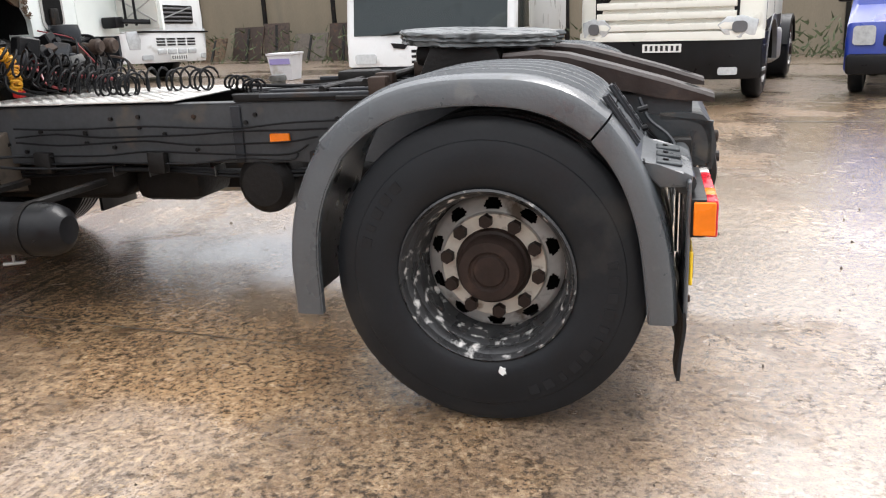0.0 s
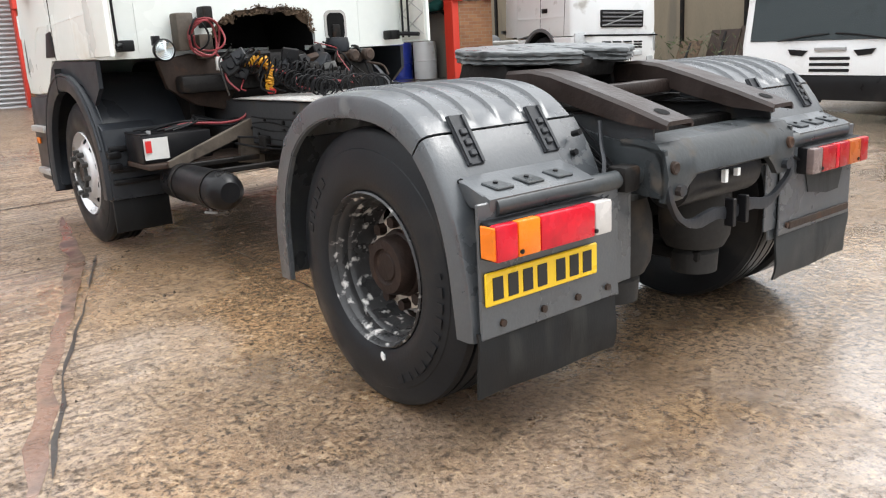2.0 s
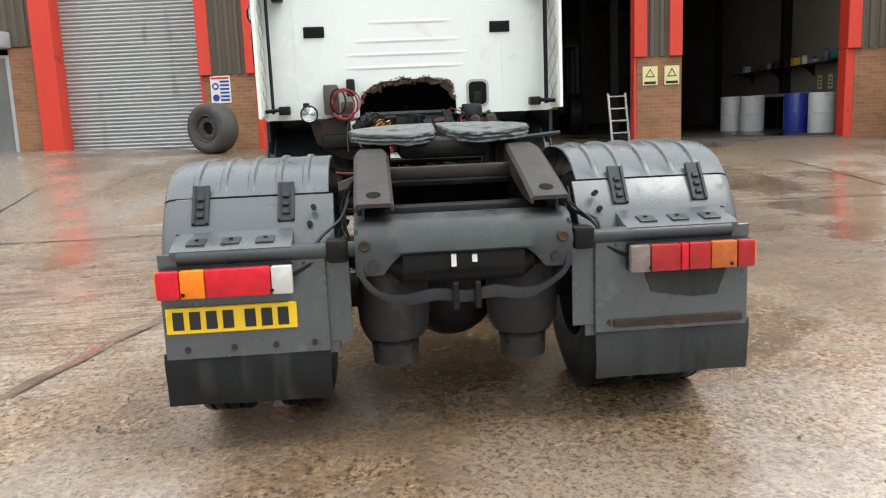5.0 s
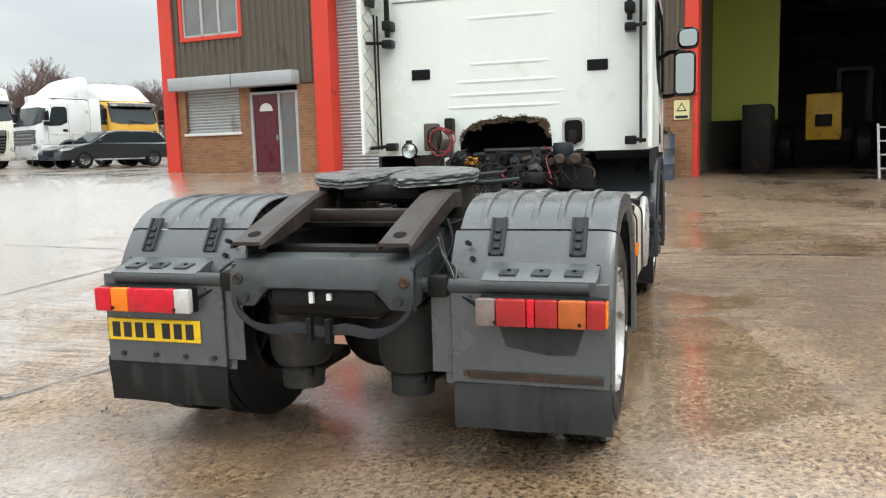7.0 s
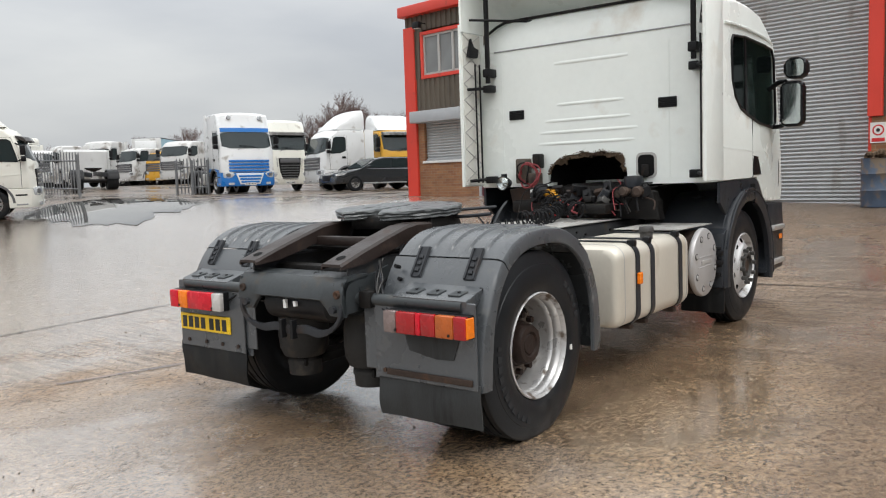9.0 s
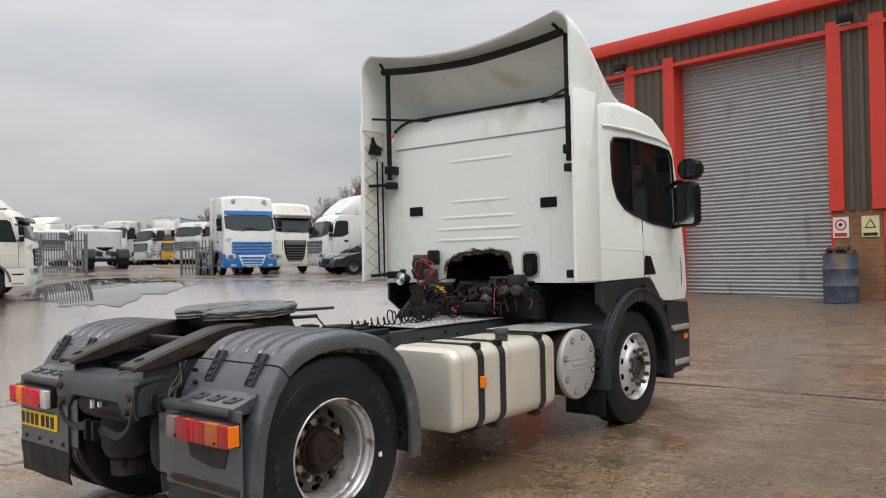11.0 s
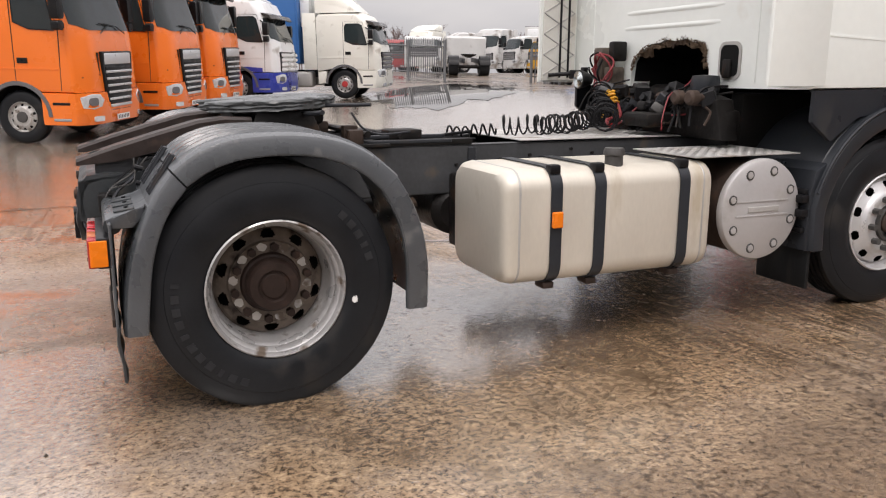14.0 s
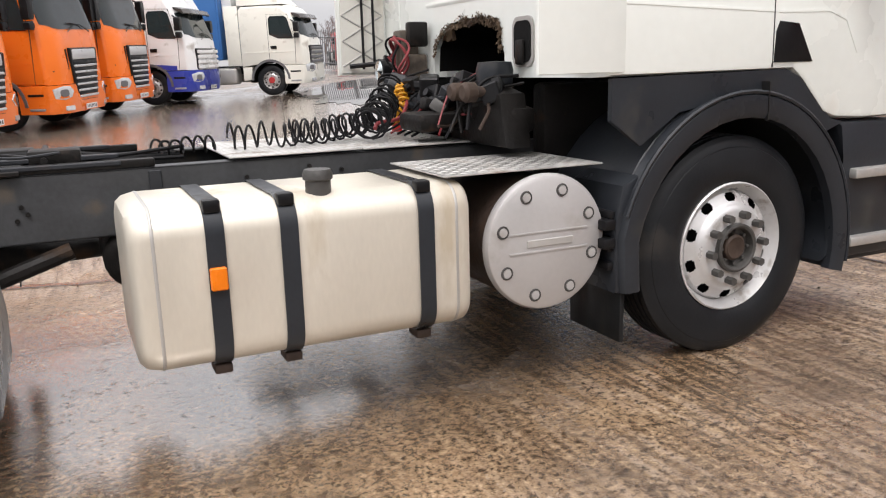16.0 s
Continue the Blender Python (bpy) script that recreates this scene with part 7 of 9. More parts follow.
for k in range(22):
    w, d, h = random.uniform(0.02, 0.06), random.uniform(0.02, 0.05), random.uniform(0.02, 0.06)
    bm = boxed(-d, d, -w, w, -h, h, bev=0.008, seg=1)
    rod(bm, (-d - 0.03, 0, 0), (d, 0, 0), min(w, h) * 0.5, 8)
    bm.transform(Matrix.Translation((random.uniform(2.64, 2.80), random.uniform(-0.70, 0.45), random.uniform(1.14, 1.30))) @ Euler((random.uniform(-0.6, 0.6), random.uniform(-0.4, 0.4), random.uniform(-0.8, 0.8))).to_matrix().to_4x4())
    part("fitting", bm, random.choice((CHASSIS, BLACK, BLACK, GRIME)), truck, "small worn valve or coupling")
for y, r in ((-0.50, 0.042), (-0.63, 0.046)):
    bm = lathe(bmesh.new(), [(0.0, -0.06), (r * 0.7, -0.06), (r, -0.045), (r, 0.0), (r * 0.55, 0.012), (r * 0.55, 0.10), (0.0, 0.10)], "x", (2.62, y, 1.27), 18)
    part("coupling_boss", bm, HUB_BROWN, truck, "round rusty air coupling")
# spiral leads lying on the chequer plate
random.seed(12)
for k, (pts, turns) in enumerate((
    ([(1.62, -0.06, 1.09), (1.85, -0.12, 1.095), (2.1, -0.06, 1.10), (2.34, 0.0, 1.14), (2.48, 0.06, 1.22)], 19),
    ([(1.95, 0.10, 1.08), (2.15, 0.06, 1.09), (2.35, 0.12, 1.12), (2.52, 0.16, 1.19)], 14))):
    part("spiral_lead", coil(bmesh.new(), pts, 0.055, 0.006, turns), CABLE, truck, "black spiral air lead")
for pts, R_, t_ in (([(2.25, -0.25, 1.12), (2.38, -0.05, 1.16), (2.5, 0.2, 1.2), (2.62, 0.34, 1.3)], 0.07, 12), ([(1.3, 0.05, 1.05), (1.42, -0.04, 1.06), (1.55, -0.1, 1.08)], 0.035, 5)):
    part("spiral_lead", coil(bmesh.new(), pts, R_, 0.006, int(t_ * 1.3)), CABLE, truck, "tangled black spiral air lead")
part("spiral_lead", coil(bmesh.new(), [(2.70, 0.37, 1.275), (2.66, 0.31, 1.26), (2.63, 0.26, 1.275), (2.60, 0.20, 1.25)], 0.024, 0.007, 10), CABLE_Y, truck, "yellow coiled hose")
part("spiral_lead", coil(bmesh.new(), [(2.61, 0.22, 1.28), (2.61, 0.17, 1.20), (2.57, 0.21, 1.13), (2.58, 0.20, 1.09)], 0.024, 0.007, 12), CABLE_Y, truck, "yellow coiled hose")
part("plug", boxed(2.55, 2.60, 0.17, 0.22, 1.045, 1.09, bev=0.01), SIGN_R, truck, "red coupling plug")
part("lead", tube(bmesh.new(), curve_pts([(2.70, 0.30, 1.25), (2.5, -0.05, 1.14), (2.35, -0.12, 1.12), (2.3, -0.2, 1.10)], 6), 0.010, 8), CABLE_R, truck, "red lead")
part("lead", tube(bmesh.new(), curve_pts([(1.42, -0.02, 1.06), (1.1, -0.1, 1.04), (0.9, -0.2, 1.05), (0.62, -0.1, 1.08)], 6), 0.009, 8), CABLE, truck, "black lead on the frame")


# ---- other vehicles in the yard ----
ORANGE = mat("orange_lorry_paint", (0.80, 0.17, 0.015), 0.3, vary=0.05, scale=1.2, bump=0.01, coat=0.3)
CREAM = mat("cream_white_lorry_paint", (0.74, 0.73, 0.66), 0.35, vary=0.05, scale=1.2, bump=0.01, dirt=(0.45, 0.42, 0.36), amount=0.15, coat=0.2)
OFFWHITE = mat("dull_white_lorry_paint", (0.70, 0.71, 0.71), 0.35, vary=0.06, scale=1.2, bump=0.01, dirt=(0.40, 0.38, 0.35), amount=0.15, coat=0.2)
BLUE_D = mat("dark_blue_lorry_paint", (0.025, 0.045, 0.32), 0.3, vary=0.08, scale=1.2, bump=0.01, coat=0.3)
BLUE_V = mat("deep_blue_van_paint", (0.008, 0.030, 0.26), 0.35, vary=0.1, scale=1.2, bump=0.01, coat=0.2)
BLUE_M = mat("mid_blue_lorry_paint", (0.015, 0.16, 0.50), 0.32, vary=0.08, scale=1.2, bump=0.01, coat=0.3)
BLUE_C = mat("blue_curtain_sheet", (0.03, 0.13, 0.36), 0.5, vary=0.12, scale=1.5, bump=0.05)
YEL_P = mat("yellow_lorry_paint", (0.62, 0.33, 0.03), 0.35, vary=0.08, scale=1.2, bump=0.01, coat=0.2)
SKYB = mat("pale_blue_box_body", (0.33, 0.52, 0.62), 0.45, vary=0.1, scale=0.8)
RED_B = mat("red_lorry_paint", (0.40, 0.03, 0.03), 0.4, vary=0.15, scale=2)
CAR_P = mat("dark_grey_car_paint", (0.030, 0.034, 0.040), 0.2, 0.3, vary=0.06, scale=2, bump=0, coat=0.8)
GRILLE = mat("grey_grille_plastic", (0.12, 0.12, 0.125), 0.45, vary=0.15, scale=6, spec=0.4)
LAMP = mat("clear_headlamp", (0.55, 0.57, 0.58), 0.1, 0.2, vary=0.2, scale=20, coat=0.8)
SILVER_P = mat("silver_grille_plastic", (0.50, 0.51, 0.52), 0.35, 0.3, vary=0.08, scale=6)
VISOR = mat("smoked_visor", (0.05, 0.045, 0.042), 0.25, vary=0.1)
WGLASS = glass_mat("lorry_window_glass", (0.022, 0.032, 0.035), 0.86)


def simple_wheel(parent, x, y, s, r=0.5, w=0.28, rim=RIM_SILVER, hub=HUB_GREY):
    """A road wheel with tyre, dished rim and hub; y is the outer face."""
    wh = new("wheel")
    wh.parent = parent
    p = [(r * 0.58, 0.02), (r * 0.7, 0.0), (r * 0.9, 0.01), (r * 0.98, 0.04), (r, 0.07), (r, w - 0.06), (r * 0.95, w - 0.02), (r * 0.58, w)]
    part("tyre", lathe(bmesh.new(), [(a, s * (abs(y) - d)) for a, d in p], "y", (x, 0, r), 32), TYRE, wh)
    o = abs(y)
    part("rim", lathe(bmesh.new(), [(r * 0.58, s * (o - 0.02)), (r * 0.565, s * (o - 0.005)), (r * 0.55, s * (o - 0.06)), (r * 0.52, s * (o - 0.07))], "y", (x, 0, r), 32), rim, wh)
    if r > 0.45:
        part("disc", disc_mesh(x, s, [(r * 0.525, o - 0.07), (r * 0.40, o - 0.035), (r * 0.34, o - 0.01), (r * 0.2, o - 0.01)], 10, r * 0.45, (0.030, 0.022), seg=90, zc=r), rim, wh)
        # near-black disc added as the shade seen through the holes
        part("shade_backing", lathe(bmesh.new(), [(r * 0.55, s * (o - 0.13)), (0, s * (o - 0.13))], "y", (x, 0, r), 16), DARK, wh)
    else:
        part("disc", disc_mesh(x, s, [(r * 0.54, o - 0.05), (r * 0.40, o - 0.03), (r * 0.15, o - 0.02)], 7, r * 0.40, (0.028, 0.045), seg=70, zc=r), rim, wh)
        part("shade_backing", lathe(bmesh.new(), [(r * 0.55, s * (o - 0.10)), (0, s * (o - 0.10))], "y", (x, 0, r), 16), DARK, wh)
    part("hub", lathe(bmesh.new(), [(r * 0.22, s * (abs(y) - 0.03)), (r * 0.2, s * (abs(y) + 0.02)), (0, s * (abs(y) + 0.03))], "y", (x, 0, r), 16), hub, wh)
    return wh


def stand(x, y, yaw, front=-1.35, back=-5.05, half=1.1):
    """Where a vehicle with its nose at (x, y) stands on the sloping yard, resting on its wheels."""
    c, s = math.cos(radians(yaw)), math.sin(radians(yaw))
    z = {(a, b): lie(x + c * a - s * b, y + s * a + c * b) for a in (front, back) for b in (half, -half)}
    zf, zb = (z[front, half] + z[front, -half]) / 2, (z[back, half] + z[back, -half]) / 2
    left, right = (z[front, half] + z[back, half]) / 2, (z[front, -half] + z[back, -half]) / 2
    pitch, roll = math.atan2(zf - zb, front - back), math.atan2(left - right, 2 * half)
    m = Matrix.Translation((x, y, zf - math.tan(pitch) * front)) @ pose(0, 0, 0, 0, 0, yaw)
    return m @ Matrix.Rotation(-pitch, 4, "Y") @ Matrix.Rotation(roll, 4, "X")


def pull(y):
    """How far a cab's front curves back towards its corners."""
    return 0.26 * max(0.0, (abs(y) - 0.72) / 0.52) ** 2


def wrap(bm):
    """Bend a front panel round the cab's curved front."""
    for v in bm.verts:
        if v.co.x > -0.95:
            v.co.x -= pull(v.co.y) * sstep(-0.95, -0.55, v.co.x)
    return bm


def curved(prof, w, rim=0.05):
    """A cab section carried across the width, rounded at the sides and round the front corners."""
    cx, cz = sum(p[0] for p in prof) / len(prof), sum(p[1] for p in prof) / len(prof)
    loops = []
    for y, ins in [(-w, rim), (-w + 0.008, rim * 0.4), (-w + 0.04, 0.0)] + [((w - 0.06) * (k / 8), 0.0) for k in range(-8, 9)] + [(w - 0.04, 0.0), (w - 0.008, rim * 0.4), (w, rim)]:
        lp = []
        for px, pz in prof:
            d = math.hypot(cx - px, cz - pz)
            qx, qz = px + ins * (cx - px) / d, pz + ins * (cz - pz) / d
            crown = 0.10 * (abs(y) / w) ** 3 * sstep(cz + 0.5, cz + 1.3, qz)
            lp.append((qx - pull(y) * sstep(-0.95, -0.55, qx), y * (1 - 0.03 * sstep(2.0, 3.6, qz)), qz - crown))
        loops.append(lp)
    return loft(bmesh.new(), loops)


def lorry(x, y, yaw, label, body, lower=None, H=3.5, wb=1.72, wt=2.72, grille="slats", fairing=0.0, visor=True, rear=3.6, axles=(3.7,), cargo=None, rim=RIM_SILVER, group="", grille_m=BLACK, bar_m=GRILLE, lamp_z=0.85, hub=HUB_GREY, top=None, low_grille=None, horns=False, fair_m=None, lip=None, plate_z=0.40):
    """A forward-control lorry; its front face stands at (x, y) and it faces yaw."""
    L = root("lorry", stand(x, y, yaw), label, "lorry", group)
    two = lower is not None
    lower = lower or body
    ar = [(-1.35 + 0.60 * math.cos(radians(a)), 0.52 + 0.60 * math.sin(radians(a))) for a in range(0, 181, 15)]
    prof = [(-2.28, 0.95), (-2.28, H - 0.14), (-2.18, H - 0.02), (-1.4, H), (-0.85, H - 0.02), (-0.55, H - 0.14), (-0.36, wt + 0.06), (-0.22, (wt + wb) / 2 + 0.03), (-0.05, wb - 0.05), (0.0, 1.3), (0.0, 0.97), (-0.74, 0.97)] + [p for p in ar if p[1] > 0.97]
    part("cab", curved(prof, 1.245), body, L, "painted steel cab")
    low = [(0.035, 0.96), (0.05, 0.66), (0.03, 0.45), (0.0, 0.36), (-0.66, 0.36), (-0.72, 0.50)] + [p for p in ar if 0.50 < p[1] < 0.97 and p[0] > -1.35] + [(-0.74, 0.965)]
    part("bumper", curved(low, 1.25, 0.02), lower, L, "painted bumper")
    part("skirt", prism(bmesh.new(), [(-1.99, 0.55), (-1.95, 0.95), (-2.27, 0.95), (-2.27, 0.50)], "y", -1.22, 1.22, bev=0.02), lower, L)
    n_ = Vector((wt - wb + 0.11, 0, 0.31)).normalized()
    loops = []
    for k in range(-9, 10):
        yy = 1.14 * k / 9
        e = sstep(0.80, 1.14, abs(yy))
        face = []
        for f, dz in ((1.0, -0.05 * e), (0.5, 0.0), (0.0, 0.10 * e)):
            zz = wb + 0.03 + (wt - wb - 0.03) * f + dz
            xx = (-0.05 + (-0.17) * (zz - wb + 0.05) / ((wt - wb) / 2 + 0.08)) if zz < (wt + wb) / 2 + 0.03 else (-0.22 - 0.14 * (zz - (wt + wb) / 2 - 0.03) / ((wt - wb) / 2 + 0.03))
            face.append(Vector((xx - pull(yy), yy, zz)))
        o = n_ * (0.012 - 0.009 * (abs(k) == 9))
        loops.append([tuple(p + o) for p in face] + [tuple(p - n_ * 0.05) for p in face[::-1]])
    part("windscreen", loft(bmesh.new(), loops), WGLASS, L, "dark windscreen")
    if two:
        band = [(-2.27, 0.96), (-2.27, 1.16), (-1.0, 1.14), (-0.55, 1.10), (-0.55, 0.975), (-0.74, 0.975)] + [p for p in ar if p[1] > 0.97]
        for s in (1, -1):
            part("lower_panel", prism(bmesh.new(), band, "y", s * 1.236, s * 1.252), lower, L, "coloured lower side panel")
    for s in (1, -1):
        wp = [(-0.52, wb + 0.02), (-0.68, wt - 0.06), (-0.78, wt), (-1.22, wt), (-1.28, wt - 0.07), (-1.28, wb + 0.16), (-1.0, wb + 0.04)]
        part("side_window", prism(bmesh.new(), wp, "y", s * 1.205, s * 1.2475), WGLASS, L, "dark side window")
        part("window_seal", tube(bmesh.new(), [(a, s * 1.238, b) for a, b in wp + wp[:1]], 0.016, 5), BLACK, L)
        part("door_gap", tube(bmesh.new(), [(-0.48, s * 1.241, 1.0), (-0.45, s * 1.241, wb), (-0.66, s * 1.225, wt + 0.06), (-1.34, s * 1.225, wt + 0.08), (-1.34, s * 1.241, 1.15)], 0.009, 5), INK, L)
        part("crease", prism(bmesh.new(), [(-2.2, 1.42), (-0.5, 1.42), (-0.5, 1.39), (-2.2, 1.39)], "y", s * 1.236, s * 1.252), body, L)
        part("door_handle", boxed(-1.28, -1.08, s * 1.235, s * 1.262, 1.50, 1.60, bev=0.01), BLACK, L)
        mr = part("mirror", prism(bmesh.new(), rrect(s * 1.42 - 0.11, s * 1.42 + 0.11, wb + 0.22, wt - 0.18, 0.04), "x", -0.42, -0.26, bev=0.03), BLACK, L, "black door mirror")
        part("small_mirror", prism(bmesh.new(), rrect(s * 1.42 - 0.10, s * 1.42 + 0.10, wb + 0.02, wb + 0.19, 0.04), "x", -0.41, -0.27, bev=0.03), BLACK, mr)
        part("arm", rod(bmesh.new(), (-0.55, s * 1.20, wt - 0.12), (-0.36, s * 1.40, wt - 0.22), 0.022, 8), BLACK, mr)
        part("arm", rod(bmesh.new(), (-0.50, s * 1.22, wb + 0.05), (-0.36, s * 1.40, wb + 0.10), 0.022, 8), BLACK, mr)
        hl = [(0.70, 0.04), (0.80, -0.08), (0.98, -0.13), (1.16, -0.10), (1.19, 0.10), (1.0, 0.16), (0.82, 0.15)]
        if grille == "small":
            hl = [(1.0, -0.20), (1.17, -0.20), (1.20, 0.05), (1.19, 0.20), (1.03, 0.22), (0.98, 0.0)]
        part("headlamp", wrap(prism(bmesh.new(), [(s * u, lamp_z + v) for u, v in hl], "x", 0.0, 0.06, bev=0.012)), LAMP, L, "clear headlamp")
        if grille != "small":
            part("lamp_reflector", wrap(prism(bmesh.new(), rrect(s * 0.98 - 0.09, s * 0.98 + 0.09, lamp_z - 0.06, lamp_z + 0.09, 0.06), "x", 0.05, 0.068)), GRILLE, L)
        part("fog_lamp", wrap(prism(bmesh.new(), rrect(s * 0.86 - 0.12, s * 0.86 + 0.12, 0.42, 0.52, 0.03), "x", 0.02, 0.055)), LAMP, L)
        part("arch_trim", loft(bmesh.new(), [[(-1.35 + r * math.cos(radians(a)), s * yy, 0.52 + r * math.sin(radians(a))) for a in range(0, 181, 12)] for r, yy in ((0.58, 1.20), (0.58, 1.262), (0.65, 1.264), (0.66, 1.235))], close=False), GRILLE, L, "grey wheel arch trim")
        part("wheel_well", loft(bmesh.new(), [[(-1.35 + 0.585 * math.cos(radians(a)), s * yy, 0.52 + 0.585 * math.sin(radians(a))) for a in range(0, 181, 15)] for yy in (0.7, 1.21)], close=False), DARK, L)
        simple_wheel(L, -1.35, 1.17, s, rim=rim, hub=hub)
        for zz in (0.44, 0.74):
            part("step", boxed(-0.68, -0.34, s * 1.1, s * 1.262, zz, zz + 0.05, bev=0.012), GALV if zz < 0.6 else BLACK, L)
    if grille == "daf":
        g = part("grille", prism(bmesh.new(), [(-0.62, 1.72), (0.62, 1.72), (0.60, 1.42), (0.50, 0.66), (0.44, 0.57), (-0.44, 0.57), (-0.50, 0.66), (-0.60, 1.42)], "x", -0.03, 0.045, bev=0.03), grille_m, L, "tapered front grille")
        part("badge_panel", boxed(0.01, 0.066, -0.55, 0.55, 1.47, 1.69, bev=0.03), SILVER_P if body is ORANGE else GRILLE, g, "plain grey badge panel")
        for i in range(6):
            z = 0.66 + 0.13 * i
            part("slat", boxed(0.03, 0.085, -0.44 - 0.018 * i, 0.44 + 0.020 * i, z, z + 0.05, bev=0.02), bar_m, g)
            # black strip paints the shade between two slats
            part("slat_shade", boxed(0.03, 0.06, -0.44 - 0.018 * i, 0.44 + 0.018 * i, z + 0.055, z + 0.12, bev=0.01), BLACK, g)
        for s in (1, -1):
            part("corner_groove", wrap(prism(bmesh.new(), [(s * 0.72, 1.70), (s * 0.69, 1.30), (s * 1.10, 1.26), (s * 1.10, 1.235), (s * 0.67, 1.27), (s * 0.70, 1.70)], "x", -0.04, 0.006)), INK, L)
    elif grille == "slats":
        g = part("grille", wrap(prism(bmesh.new(), rrect(-0.96, 0.96, 0.98, 1.58, 0.05), "x", -0.06, 0.022)), grille_m, L, "wide barred grille")
        for i in range(4):
            z = 1.0 + 0.145 * i
            bm = bmesh.new()
            loft(bm, [[(qx - pull(yy), yy, qz) for qx, qz in ((0.0, z), (0.055, z + 0.01), (0.06, z + 0.05), (0.05, z + 0.095), (0.0, z + 0.10))] for yy in [0.93 * k / 6 for k in range(-6, 7)]])
            part("slat", bm, bar_m, g)
    elif grille == "small":
        g = part("grille", prism(bmesh.new(), rrect(-0.62, 0.62, 1.15, 1.52, 0.04), "x", -0.03, 0.02), grille_m, L, "dark upper grille")
        for i in range(4):
            part("slat", boxed(0.01, 0.04, -0.58, 0.58, 1.18 + 0.085 * i, 1.22 + 0.085 * i, bev=0.01), bar_m, g)
        part("grille_bar", prism(bmesh.new(), [(-0.6, 1.18), (-0.52, 1.18), (0.6, 1.50), (0.52, 1.50)], "x", 0.03, 0.05), GALV, g, "slanting bright bar")
        for k in range(4):
            for zz in (0.70, 0.76, 0.82):
                part("bumper_slot", boxed(0.02, 0.058, -0.60 + 0.31 * k, -0.35 + 0.31 * k, zz, zz + 0.035, bev=0.006, seg=1), BLACK, L, "dark bumper slot")
            part("auxiliary_lamp", boxed(0.02, 0.064, -0.60 + 0.31 * k, -0.34 + 0.31 * k, 0.53, 0.64, bev=0.02), LAMP, L, "clear lamp set in the bumper")
        part("bumper_gap", boxed(-0.02, 0.045, -1.05, 1.05, 0.965, 1.0), BLACK, L, "dark gap above the bumper")
    if low_grille is not None:
        g = part("lower_grille", prism(bmesh.new(), [(-0.66, 0.93), (0.66, 0.93), (0.46, 0.44), (-0.46, 0.44)], "x", 0.0, 0.07, bev=0.02), low_grille[0], L, "tapered lower grille frame")
        for i in range(3):
            w_ = 0.43 + 0.05 * i
            part("slat", boxed(0.05, 0.085, -w_, w_, 0.50 + 0.13 * i, 0.59 + 0.13 * i, bev=0.012), low_grille[1], g)
    part("number_plate", boxed(0.072, 0.084, -0.26, 0.26, plate_z, plate_z + 0.11), SIGN_W, L, "pale front number plate")
    for k in range(7):
        yy = -0.21 + 0.07 * k
        part("plate_bar", boxed(0.084, 0.086, yy - 0.018, yy + 0.018, plate_z + 0.02, plate_z + 0.09), INK, L)
    if lip is not None:
        part("bumper_lip", curved([(0.045, 0.985), (0.060, 0.92), (0.058, 0.87), (-0.12, 0.86), (-0.12, 0.985)], 1.253, 0.02), lip, L, "pale upper bumper")
    for s in (1, -1):
        part("wiper", tube(bmesh.new(), [(0.0, s * 0.5, wb - 0.02), (-0.06, s * 0.15 + 0.1, wb + 0.12), (-0.07, s * 0.1 - 0.3, wb + 0.16)], 0.012, 5), BLACK, L)
    if visor:
        bm = loft(bmesh.new(), [[(qx - pull(yy) * 0.9, yy, qz) for qx, qz in ((-0.40, wt + 0.12), (-0.16, wt + 0.06), (-0.08, wt - 0.06), (-0.11, wt - 0.08), (-0.36, wt + 0.04))] for yy in [1.14 * k / 8 for k in range(-8, 9)]])
        part("sun_visor", bm, VISOR, L, "smoked sun visor")
    if top is not None:
        bm = loft(bmesh.new(), [[(qx - pull(yy), yy, qz) for qx, qz in ((-0.42, wt + 0.02), (-0.30, wt + 0.02), (-0.33, wt + 0.20), (-0.45, wt + 0.20))] for yy in [1.12 * k / 8 for k in range(-8, 9)]])
        part("header_band", bm, top, L, "coloured band above the windscreen")
    if horns:
        for s in (1, -1):
            part("marker_lamp", boxed(-0.98, -0.80, s * 0.86 - 0.06, s * 0.86 + 0.06, H - 0.08, H + 0.14, bev=0.02), body, L, "orange roof marker housing")
    if horns or top is not None:
        for s in (1, -1):
            part("spot_lamp", lathe(bmesh.new(), [(0.0, -0.36), (0.09, -0.37), (0.10, -0.46), (0.06, -0.55)], "x", (-0.05, s * 0.72, H - 0.27), 18), LAMP, L, "round roof spot lamp")
    if fairing:
        f = [(-0.80, H - 0.03), (-1.0, H + 0.16 * fairing), (-1.30, H + 0.42 * fairing), (-1.65, H + 0.66 * fairing), (-1.98, H + 0.78 * fairing), (-2.3, H + 0.80 * fairing), (-2.3, H - 0.05)]
        loops = []
        for yy, k in ((-1.17, 0.35), (-1.15, 0.70), (-1.06, 0.92), (-0.9, 1.0), (0, 1.02), (0.9, 1.0), (1.06, 0.92), (1.15, 0.70), (1.17, 0.35)):
            loops.append([(fx, yy, H - 0.05 + (fz - H + 0.05) * k) for fx, fz in f])
        part("roof_fairing", loft(bmesh.new(), loops), fair_m or body, L, "swept roof air fairing")
    for s in (1, -1):
        part("fairing_side", boxed(-2.75, -2.29, s * 1.18, s * 1.22, 1.0, H - 0.05, bev=0.01), body, L)
        part("chassis_rail", boxed(-2.2 - rear, -2.2, s * 0.38, s * 0.44, 0.72, 0.98, bev=0.01), CHASSIS, L)
